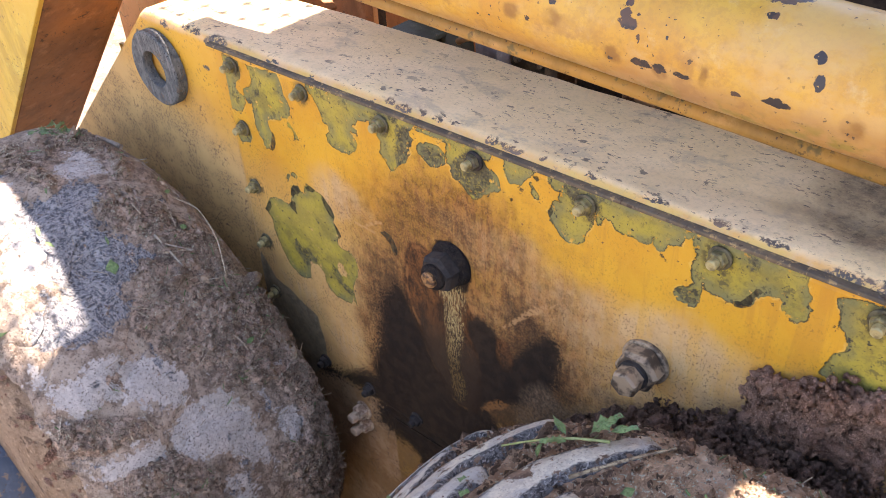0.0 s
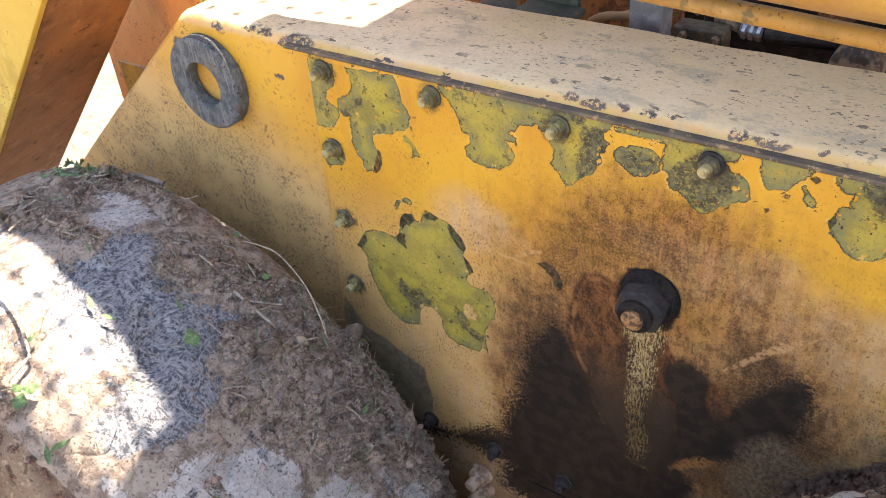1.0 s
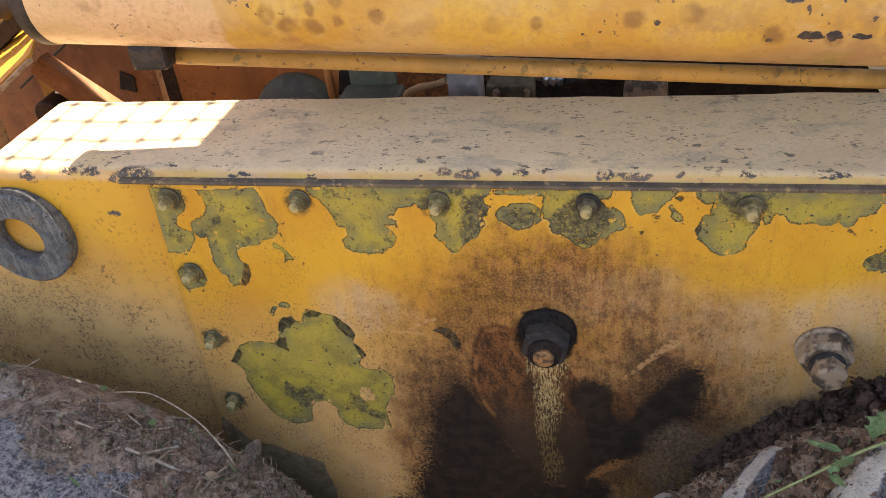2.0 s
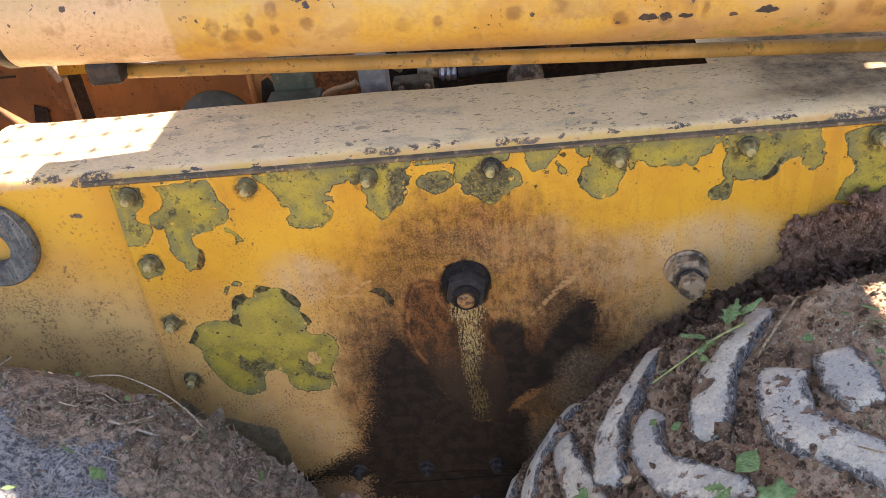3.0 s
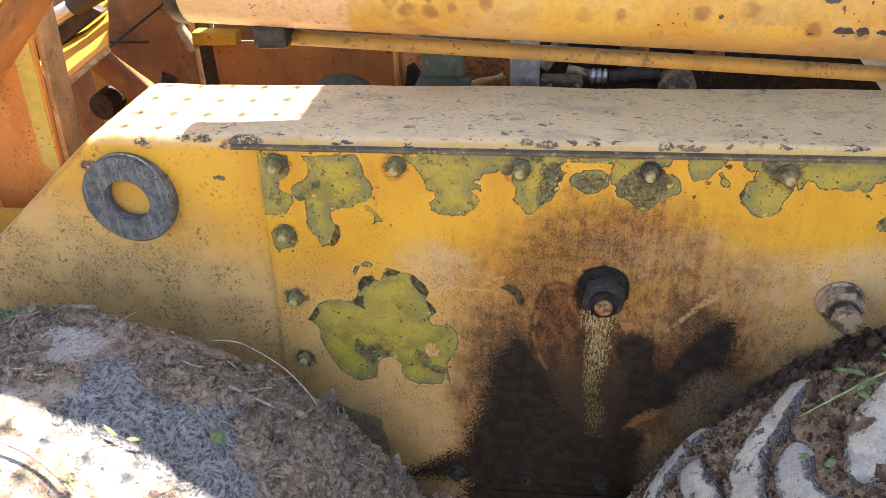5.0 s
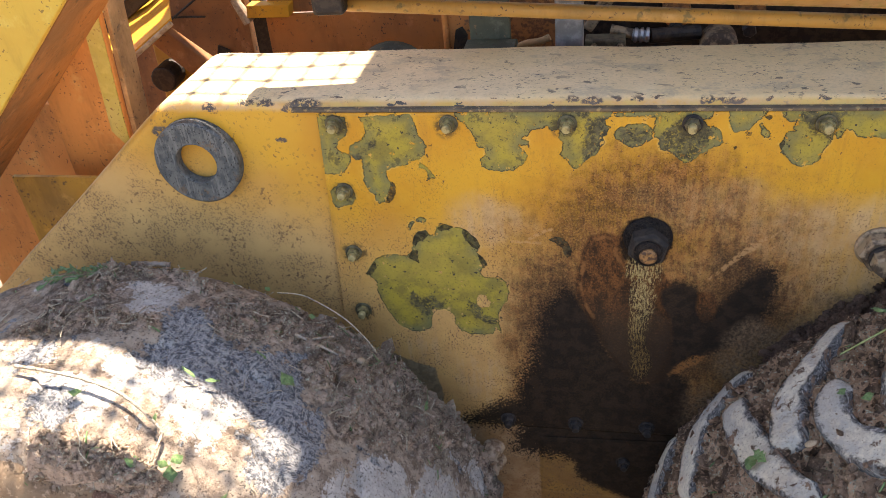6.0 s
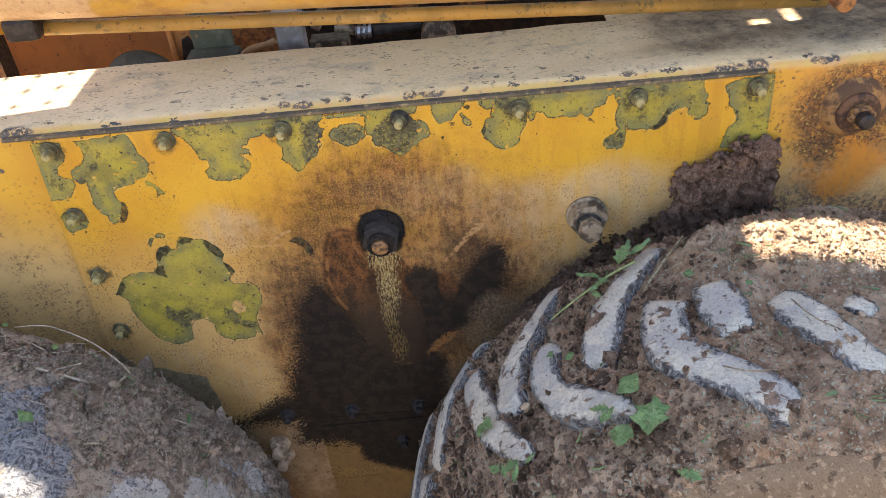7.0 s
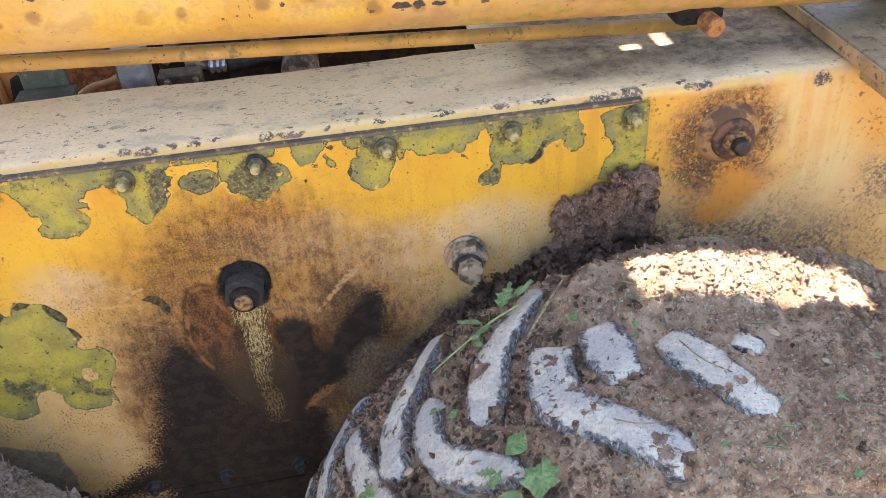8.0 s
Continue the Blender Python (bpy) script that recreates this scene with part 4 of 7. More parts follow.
girth_outline('CAKED', (35.6, -0.233), (41.6, -0.12), (50, -0.06), (80, -0.06), (100, -0.06), (100, -0.24), (92.7, -0.244), (75.4, -0.237), (77, -0.175), (70.5, -0.165), (63.8, -0.185), (59.6, -0.278), (55.5, -0.291), (50.5, -0.345), (42.8, -0.372), (40.4, -0.326), (35.5, -0.307), (34, -0.276))
girth_outline('CAKED', (63.6, -0.546), (63.6, -0.437), (71.8, -0.375), (79.2, -0.39), (95, -0.36), (95, -0.55), (68.6, -0.541))
girth_outline('CAKED', (-3.4, -0.286), (3, -0.265), (1, -0.2), (8, -0.165), (16, -0.2), (17.1, -0.162), (8.8, -0.128), (-5.3, -0.14))
girth_outline('CAKED', (49.4, -0.574), (52.6, -0.493), (58.9, -0.416), (58.2, -0.507), (55, -0.576))
girth_outline('CAKED', (4, -0.6), (6, -0.54), (18, -0.53), (25, -0.55), (24, -0.6))
girth_outline('CAKED', (-8, -0.36), (-6, -0.28), (4, -0.29), (12, -0.285), (13, -0.315), (6, -0.335), (0, -0.35))
# rubber scraped bare
girth_outline('SCRAPED', (12.4, -0.265), (16.7, -0.225), (19.9, -0.274), (25.3, -0.289), (34.8, -0.239), (35.5, -0.307), (36.5, -0.355), (40.7, -0.336), (41.2, -0.385), (42.1, -0.439), (40.5, -0.471), (37.3, -0.52), (33.8, -0.518), (32.4, -0.465), (29.7, -0.459), (32.8, -0.43), (26.5, -0.418), (17.9, -0.408), (10.8, -0.379), (14.3, -0.342))
girth_outline('SCRAPED', (34.6, -0.509), (37.3, -0.428), (41.1, -0.451), (38.6, -0.516))
girth_outline('SCRAPED', (1, -0.5), (5, -0.46), (9, -0.49), (7, -0.54))
girth_outline('SCRAPED', (-6, -0.4), (-2, -0.36), (2, -0.4), (-2, -0.44))
# pale dried slurry
girth_outline('SLURRY', (3.7, -0.359), (16.2, -0.388), (24.9, -0.376), (28.9, -0.416), (28.3, -0.466), (27, -0.512), (18.2, -0.455), (11.9, -0.441))
girth_outline('SLURRY', (2, -0.192), (13.2, -0.184), (12.3, -0.274), (6.9, -0.273))
girth_outline('SLURRY', (44.4, -0.544), (45.4, -0.488), (44.1, -0.457), (47.6, -0.375), (53.9, -0.319), (58.4, -0.358), (55.3, -0.431), (50.8, -0.47), (51, -0.536), (47.5, -0.554))
girth_outline('SLURRY', (58.1, -0.363), (59.6, -0.278), (65.4, -0.258), (71.9, -0.25), (79.5, -0.254), (70.5, -0.33), (67.1, -0.419), (61.3, -0.422))
girth_outline('SLURRY', (68.1, -0.213), (70, -0.17), (73.3, -0.153), (77, -0.175), (72.1, -0.228))
girth_outline('SLURRY', (59.7, -0.172), (61.8, -0.129), (64.6, -0.138), (62.4, -0.183))
girth_outline('SLURRY', (73.7, -0.375), (74.9, -0.31), (81.8, -0.317), (80.9, -0.365))
girth_outline('SLURRY', (58.8, -0.55), (60.7, -0.431), (65.3, -0.428), (62.3, -0.558))
girth_outline('SLURRY', (0, -0.44), (8, -0.43), (14, -0.47), (10, -0.52), (2, -0.5))


def crust():
    """Dried mud over worn blue-grey rubber, scraped bare in places and smeared with pale slurry."""
    m = Mat("blue_grey_rubber_under_slurry", 0.9)
    w = m.warped(30, 0.05, 6)

    def near(name, wild, seed):
        a = m.nt.nodes.new("ShaderNodeAttribute")
        a.attribute_name = name
        return m.math("ADD", a.outputs["Fac"], m.math("MULTIPLY", m.math("SUBTRACT", m.noise(60, 7, 0.70, m.vmath("ADD", m.pos, (seed, 0, 0))), 0.5), wild))
    tan = m.mix(m.step(m.noise(50, 7, 0.72), 0.43, 0.57), (0.23, 0.172, 0.128), (0.42, 0.325, 0.245))
    tan = m.mix(m.step(m.noise(14, 5, 0.6), 0.47, 0.58, 0, 0.7), tan, (0.50, 0.405, 0.31))
    pale = m.mix(m.step(m.noise(45, 6, 0.7), 0.42, 0.60), (0.50, 0.465, 0.42), (0.62, 0.575, 0.52))
    slur = m.math("MAXIMUM", m.step(near("slurry", 2.6, 3), 0.0, 0.12), m.step(m.noise(17, 6, 0.65, m.vmath("ADD", w, (4, 2, 7))), 0.605, 0.63))
    tan = m.mix(m.step(m.noise(28, 7, 0.75, m.vmath("ADD", m.pos, (2, 6, 1))), 0.52, 0.60, 0, 0.75), tan, (0.20, 0.145, 0.105))
    pale = m.mix(m.step(m.noise(130, 6, 0.75), 0.52, 0.60, 0, 0.6), pale, (0.34, 0.30, 0.255))
    c = m.mix(slur, tan, pale)
    blue = m.mix(m.step(m.noise(110, 6, 0.72), 0.44, 0.56), (0.085, 0.092, 0.106), (0.27, 0.275, 0.285))
    lines = m.noise(190, 4, 0.75, m.vmath("MULTIPLY", m.warped(6, 0.2, 2), (1.0, 0.22, 0.9)))
    cross = m.noise(210, 4, 0.75, m.vmath("MULTIPLY", m.warped(5, 0.3, 2), (0.25, 1.0, 0.25)))
    scratch = m.math("MAXIMUM", m.step(lines, 0.535, 0.575), m.step(cross, 0.55, 0.585))
    blue = m.mix(m.math("MULTIPLY", scratch, 0.7), blue, (0.46, 0.45, 0.43))
    bare = m.math("MAXIMUM", m.step(near("scraped", 2.6, 5), -0.10, 0.05), m.step(m.noise(21, 6, 0.68, m.vmath("ADD", w, (1, 8, 3))), 0.61, 0.63))
    c = m.mix(bare, c, blue)
    mud = m.math("MAXIMUM", m.step(near("caked", 1.0, 8), -0.11, -0.02), m.step(m.noise(19, 6, 0.66, w), 0.63, 0.645))
    soilc = m.mix(m.step(m.noise(60, 7, 0.72), 0.43, 0.57), (0.20, 0.142, 0.105), (0.52, 0.385, 0.287))
    soilc = m.mix(m.step(m.noise(13, 4), 0.50, 0.60, 0, 0.6), soilc, (0.55, 0.415, 0.315))
    c = m.mix(mud, c, soilc)
    c = m.mix(m.step(m.noise(230, 3, 0.6), 0.59, 0.63, 0, 0.75), c, (0.075, 0.057, 0.046))
    c = m.mix(m.step(m.noise(200, 3, 0.6, m.vmath("ADD", m.pos, (3, 1, 2))), 0.60, 0.64, 0, 0.5), c, (0.48, 0.42, 0.34))
    lift = m.math("ADD", m.math("MULTIPLY", mud, 0.8), m.math("MULTIPLY", bare, -0.45))
    m.bump(m.math("ADD", m.noise(100, 7, 0.74), lift), 1.0, 0.009)
    m.bump(scratch, 0.5, 0.002)
    return m.done(c, 0.9, 0.25)


def green_leaf(name, a, b):
    m = Mat(name, 0.55)
    info = m.nt.nodes.new("ShaderNodeObjectInfo").outputs["Random"]
    c = m.mix(m.step(m.noise(2.5, 5), 0.42, 0.58), a, b)
    c = m.mix(m.math("MULTIPLY", info, 0.45), c, (0.09, 0.15, 0.05))
    rib = m.math("ABSOLUTE", m.axis(0))
    side = m.math("ABSOLUTE", m.math("SUBTRACT", m.math("FRACT", m.math("MULTIPLY", m.math("SUBTRACT", m.axis(1), m.math("MULTIPLY", rib, 0.8)), 7.0)), 0.5))
    vein = m.math("MAXIMUM", m.step(rib, 0.022, 0.008), m.step(side, 0.06, 0.02, 0, 0.6))
    c = m.mix(m.math("MULTIPLY", vein, 0.6), c, (0.16, 0.25, 0.11))
    c = m.mix(m.step(m.noise(6, 5, 0.7, m.vmath("ADD", m.pos, (3, 1, 0))), 0.56, 0.62, 0, 0.7), c, (0.17, 0.135, 0.075))
    m.bump(m.math("ADD", vein, m.noise(9, 3)), 0.5, 0.02)
    m.b.inputs["Subsurface Weight"].default_value = 0.0
    return m.done(c, 0.5)


COVER, CASE, TUBE = cover_paint(), case_paint(), tube_paint()
ORANGE = worn_paint("faded_orange_paint", (0.48, 0.185, 0.045), (0.36, 0.145, 0.045), (0.14, 0.07, 0.04), 6.0, amount=0.62)
STRIPED = worn_paint("orange_plate_paint", (0.70, 0.31, 0.09), (0.60, 0.25, 0.07), (0.36, 0.17, 0.07), 4.0, amount=0.66)
YELLOW_POST = worn_paint("yellow_beam_paint", (0.62, 0.42, 0.06), (0.58, 0.36, 0.05), (0.30, 0.19, 0.06), 5.0, amount=0.68)
BROWN_POST = worn_paint("rust_brown_paint", (0.33, 0.135, 0.042), (0.21, 0.090, 0.034), (0.08, 0.042, 0.026), 6.0, amount=0.61)
OLD_YELLOW = worn_paint("weathered_yellow_paint", (0.50, 0.28, 0.04), (0.36, 0.20, 0.05), (0.12, 0.075, 0.045), 7.0)
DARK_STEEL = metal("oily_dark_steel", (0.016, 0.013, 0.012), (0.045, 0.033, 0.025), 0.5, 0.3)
GREASY = soil("grease_caked_steel", (0.020, 0.017, 0.016), (0.046, 0.038, 0.034), (0.07, 0.05, 0.038), 1.6)
GREASE_NUT = metal("greasy_dark_nut", (0.016, 0.013, 0.011), (0.042, 0.032, 0.025), 0.8, 0.0, 50)
GREY_STEEL = scoured("bare_grey_steel")
BRIGHT_STEEL = metal("polished_rod_steel", (0.55, 0.56, 0.58), (0.42, 0.42, 0.42), 0.28, 0.9, 20)
NUT = metal("dirty_zinc_nut", (0.27, 0.225, 0.090), (0.11, 0.090, 0.040), 0.5, 0.2, 45)
STUD = metal("pale_zinc_stud", (0.40, 0.335, 0.15), (0.20, 0.16, 0.07), 0.5, 0.2, 60)
DULL_WASHER = metal("grimy_washer", (0.13, 0.11, 0.055), (0.06, 0.05, 0.028), 0.65, 0.15, 60)
PALE_NUT = metal("dusty_bright_nut", (0.42, 0.33, 0.225), (0.27, 0.19, 0.12), 0.7, 0.1, 40)
OLD_NUT = metal("dirt_streaked_nut", (0.33, 0.24, 0.15), (0.075, 0.052, 0.034), 0.6, 0.15, 38)
LOWER_NUT = metal("pale_dusty_nut", (0.60, 0.45, 0.31), (0.26, 0.165, 0.10), 0.7, 0.1, 30)
RUSTY = metal("rusty_bolt_end", (0.36, 0.15, 0.045), (0.16, 0.07, 0.03), 0.75, 0.2, 80)
PLUG_RUST = metal("oily_rust_stud", (0.30, 0.15, 0.05), (0.07, 0.035, 0.018), 0.6, 0.1, 110)
BOSS_SCALE = metal("rust_tan_boss_paint", (0.34, 0.170, 0.055), (0.10, 0.050, 0.024), 0.8, 0.0, 34)
HUB_SCALE = metal("rust_scale", (0.15, 0.065, 0.028), (0.055, 0.028, 0.016), 0.7, 0.1, 45)
RUBBER_R = rubber("dusty_grey_rubber", (0.68, 0.625, 0.50), (0.165, 0.16, 0.155))
CRUST = crust()
SIDE_DUST = soil("dusty_tan_sidewall", (0.30, 0.205, 0.13), (0.38, 0.27, 0.175), (0.44, 0.32, 0.215), 0.5)
MUD = soil("dried_brown_mud", (0.34, 0.207, 0.128), (0.65, 0.430, 0.275), (0.78, 0.545, 0.365))
# darker copy of the mud, for the shaded side of the right tyre
SHADE_MUD = soil("shaded_brown_mud", (0.085, 0.056, 0.038), (0.27, 0.174, 0.114), (0.44, 0.295, 0.20))
BROWN_SOIL = soil("crumbly_brown_soil", (0.22, 0.157, 0.115), (0.52, 0.385, 0.287), (0.62, 0.47, 0.355), 1.2)
DAMP = soil("dark_damp_soil", (0.12, 0.076, 0.054), (0.22, 0.138, 0.098), (0.26, 0.155, 0.11), 1.3)
EARTH = soil("sunlit_dirt_ground", (0.17, 0.125, 0.09), (0.23, 0.17, 0.12), (0.27, 0.205, 0.145), 0.15)
LEAF = green_leaf("fresh_green_leaf", (0.100, 0.185, 0.060), (0.20, 0.31, 0.12))
STRAW = worn_paint("dry_straw", (0.36, 0.28, 0.17), (0.22, 0.155, 0.09), (0.13, 0.09, 0.055), 30, amount=0.5)
PALE_STRAW = worn_paint("bleached_straw", (0.50, 0.43, 0.32), (0.36, 0.29, 0.20), (0.20, 0.15, 0.10), 60, amount=0.52)
CLUMP = soil("red_brown_clump", (0.23, 0.122, 0.080), (0.42, 0.245, 0.165), (0.48, 0.29, 0.20), 1.5)
WEED_STALK = worn_paint("pale_green_stalk", (0.30, 0.33, 0.13), (0.22, 0.26, 0.09), (0.30, 0.25, 0.14), 40)
TWIG = worn_paint("grey_twig_bark", (0.34, 0.29, 0.23), (0.22, 0.17, 0.13), (0.12, 0.085, 0.06), 40)
PIPE = worn_paint("grimy_yellow_pipe", (0.45, 0.235, 0.045), (0.33, 0.19, 0.05), (0.17, 0.12, 0.04), 5, 0.55, 0.58)
GASKET = worn_paint("dark_gasket", (0.085, 0.07, 0.05), (0.17, 0.125, 0.075), (0.32, 0.22, 0.10), 20, 0.85, 0.56)
SHADE_SHEET = worn_paint("grey_shade_sheet", (0.25, 0.24, 0.22), (0.20, 0.19, 0.18), (0.16, 0.12, 0.09), 3.0)
STRIPE = worn_paint("yellow_green_stripe", (0.50, 0.42, 0.10), (0.58, 0.50, 0.17), (0.30, 0.19, 0.07), 10, amount=0.60)
TAN_EDGE = worn_paint("dirty_tan_paint", (0.50, 0.31, 0.15), (0.30, 0.18, 0.09), (0.12, 0.08, 0.05), 9, amount=0.60)
SUN_YELLOW = worn_paint("deep_yellow_paint", (0.60, 0.30, 0.02), (0.52, 0.22, 0.02), (0.22, 0.09, 0.03), 7)
GREEN_STEEL = worn_paint("green_grey_paint", (0.085, 0.092, 0.062), (0.055, 0.06, 0.045), (0.20, 0.13, 0.075), 14)
BARE_STEEL = metal("flaked_grey_steel", (0.27, 0.27, 0.28), (0.17, 0.17, 0.18), 0.55, 0.3, 25)
RAIL_STEEL = metal("dirty_olive_bar", (0.14, 0.12, 0.075), (0.075, 0.06, 0.04), 0.6, 0.3, 40)
STEP_TOP = worn_paint("grey_brown_step_paint", (0.34, 0.26, 0.15), (0.22, 0.165, 0.095), (0.12, 0.09, 0.06), 8, amount=0.56)
BLUE_STEEL = worn_paint("blue_grey_steel_paint", (0.032, 0.048, 0.075), (0.075, 0.088, 0.105), (0.17, 0.115, 0.075), 9.0, amount=0.555)


# ---- building helpers ----
def part(name, bm, material, parent=None, label="", smooth=False):
    """Links a bmesh as one mesh object under a thing or a part."""
    me = bpy.data.meshes.new(name)
    bm.to_mesh(me)
    bm.free()
    me.materials.append(material)
    if smooth:
        me.polygons.foreach_set("use_smooth", [True] * len(me.polygons))
    return place(name, me, parent, label)


def place(name, me, parent=None, label="", at=None):
    ob = new(name, me)
    if at is not None:
        ob.matrix_world = at
    if parent is not None:
        ob.parent = parent
        ob.matrix_parent_inverse = base_of(parent).inverted()
    if label:
        tagged(ob, label)
    return ob


def base_of(ob):
    m = ob.matrix_basis.copy()
    while ob.parent is not None:
        m = ob.parent.matrix_basis @ (ob.matrix_parent_inverse @ m)
        ob = ob.parent
    return m


def thing(name, at, label, category, kind="", group=""):
    """An Empty at the base of a thing, to hold its parts."""
    ob = new(name)
    ob.location = at
    ob.empty_display_size = 0.05
    return tagged(ob, label, category, group, kind)


def raw(name, verts, faces, material, smooth=True):
    me = bpy.data.meshes.new(name)
    me.from_pydata([tuple(v) for v in verts], [], faces)
    me.materials.append(material)
    if smooth:
        me.polygons.foreach_set("use_smooth", [True] * len(me.polygons))
    return me


def box(bm, lo, hi, bevel=0.0, seg=2, m=None):
    c = [(a + b) / 2 for a, b in zip(lo, hi)]
    s = [b - a for a, b in zip(lo, hi)]
    geo = bmesh.ops.create_cube(bm, size=1.0, matrix=Matrix.Translation(c) @ Matrix.Diagonal((*s, 1)))
    if bevel:
        edges = list({e for v in geo["verts"] for e in v.link_edges})
        out = bmesh.ops.bevel(bm, geom=edges, offset=bevel, segments=seg, affect="EDGES", profile=0.5)
        geo["verts"] = out["verts"]
    if m is not None:
        bmesh.ops.transform(bm, matrix=m, verts=list({v for v in bm.verts if v.is_valid}))
    return bm


def rod(bm, p, q, r, n=16, r2=None, caps=True, bevel=0.0):
    """A round bar from p to q."""
    p, q = Vector(p), Vector(q)
    d = q - p
    m = Matrix.Translation((p + q) / 2) @ d.to_track_quat("Z", "Y").to_matrix().to_4x4()
    g = bmesh.ops.create_cone(bm, cap_ends=caps, segments=n, radius1=r, radius2=r if r2 is None else r2, depth=d.length, matrix=m)
    if bevel:
        rim = [e for e in {e for v in g["verts"] for e in v.link_edges} if len(e.link_faces) == 2 and max(len(f.verts) for f in e.link_faces) > 4]
        bmesh.ops.bevel(bm, geom=rim, offset=bevel, segments=2, affect="EDGES", profile=0.5)
    return bm


def slab(outline, y0, y1, bevel=0.0):
    """A plate with an outline of (x, z), from y0 to y1."""
    bm = bmesh.new()
    f = bm.faces.new([bm.verts.new((x, y0, z)) for x, z in outline])
    ext = bmesh.ops.extrude_face_region(bm, geom=[f])
    bmesh.ops.translate(bm, vec=(0, y1 - y0, 0), verts=[v for v in ext["geom"] if isinstance(v, bmesh.types.BMVert)])
    bmesh.ops.recalc_face_normals(bm, faces=bm.faces)
    if bevel:
        bmesh.ops.bevel(bm, geom=list(bm.edges), offset=bevel, segments=2, affect="EDGES", profile=0.5)
    return bm


def lathe(bm, ring, origin, axis="y", n=24):
    """Turns a profile of (along, radius) round an axis through origin."""
    rows = []
    for a, r in ring:
        row = []
        for k in range(n):
            t = 2 * math.pi * k / n
            u, v = r * math.cos(t), r * math.sin(t)
            row.append(bm.verts.new(Vector(origin) + (Vector((u, a, v)) if axis == "y" else Vector((a, u, v)))))
        rows.append(row)
    for r0, r1 in zip(rows, rows[1:]):
        for k in range(n):
            bm.faces.new((r0[k], r0[(k + 1) % n], r1[(k + 1) % n], r1[k]))
    if ring[0][1] > 1e-4:
        bm.faces.new(rows[0][::-1])
    if ring[-1][1] > 1e-4:
        bm.faces.new(rows[-1])
    bmesh.ops.recalc_face_normals(bm, faces=bm.faces)
    return bm


def sweep(points, r0, r1=None, sides=8, rough=0.0):
    """Vertices and faces of a bent round bar through points."""
    pts = [Vector(p) for p in points]
    fine = []
    for k in range(len(pts) - 1):
        a, b, c, d = pts[max(k - 1, 0)], pts[k], pts[k + 1], pts[min(k + 2, len(pts) - 1)]
        for i in range(5):
            t = i / 5
            fine.append(0.5 * (2 * b + (c - a) * t + (2 * a - 5 * b + 4 * c - d) * t * t + (3 * b - a - 3 * c + d) * t ** 3))
    fine.append(pts[-1])
    verts, faces, n = [], [], sides
    for k, p in enumerate(fine):
        d = (fine[min(k + 1, len(fine) - 1)] - fine[max(k - 1, 0)]).normalized()
        u = d.orthogonal().normalized()
        w = d.cross(u)
        r = r0 + ((r1 or r0) - r0) * k / (len(fine) - 1)
        r *= 1 + rough * math.sin(k * 2.7)
        verts += [p + r * (u * math.cos(2 * math.pi * a / n) + w * math.sin(2 * math.pi * a / n)) for a in range(n)]
    for k in range(len(fine) - 1):
        faces += [(k * n + i, k * n + (i + 1) % n, k * n + n + (i + 1) % n, k * n + n + i) for i in range(n)]
    return verts, faces + [tuple(range(n)), tuple(len(verts) - 1 - i for i in range(n))]


def hexnut(bm, origin, flat, y0, y1, turn=0.0, hole=0.0):
    """A nut with chamfered corners, its axis along y, its outer face at y1 < y0."""
    c = flat / 2 / math.cos(math.pi / 6)
    ch = 0.12 * flat
    rows = []
    for y, k in ((y0, 1.0), (y1 + ch, 1.0), (y1, 0.86)):
        rows.append([bm.verts.new(Vector(origin) + Vector((k * c * math.cos(turn + i * math.pi / 3), y, k * c * math.sin(turn + i * math.pi / 3)))) for i in range(6)])
    for r0, r1 in zip(rows, rows[1:]):
        for i in range(6):
            bm.faces.new((r0[i], r0[(i + 1) % 6], r1[(i + 1) % 6], r1[i]))
    bm.faces.new(rows[0]), bm.faces.new(rows[-1])
    bmesh.ops.recalc_face_normals(bm, faces=bm.faces)
    return bm


def hashed(i, j, k, seed):
    n = (i * 374761393 + j * 668265263 + k * 1274126177 + seed * 974634521) & 0xFFFFFFFF
    n = ((n ^ (n >> 13)) * 1274126177) & 0xFFFFFFFF
    return ((n ^ (n >> 16)) & 0xFFFF) / 32767.5 - 1.0


def fbm(p, scale, octaves=4, seed=0, gain=0.5):
    """Smooth noise, about -1 to 1, at an array of places."""
    total, amp, p = 0.0, 1.0, np.asarray(p, float) * scale
    norm = 0.0
    for o in range(octaves):
        f = np.floor(p).astype(np.int64)
        t = p - f
        t = t * t * (3 - 2 * t)
        acc = 0.0
        for dx in (0, 1):
            for dy in (0, 1):
                for dz in (0, 1):
                    w = np.where(dx, t[:, 0], 1 - t[:, 0]) * np.where(dy, t[:, 1], 1 - t[:, 1]) * np.where(dz, t[:, 2], 1 - t[:, 2])
                    acc = acc + w * hashed(f[:, 0] + dx, f[:, 1] + dy, f[:, 2] + dz, seed + o)
        total = total + amp * acc
        norm += amp
        amp *= gain
        p = p * 2.03 + 17.3
    return total / norm


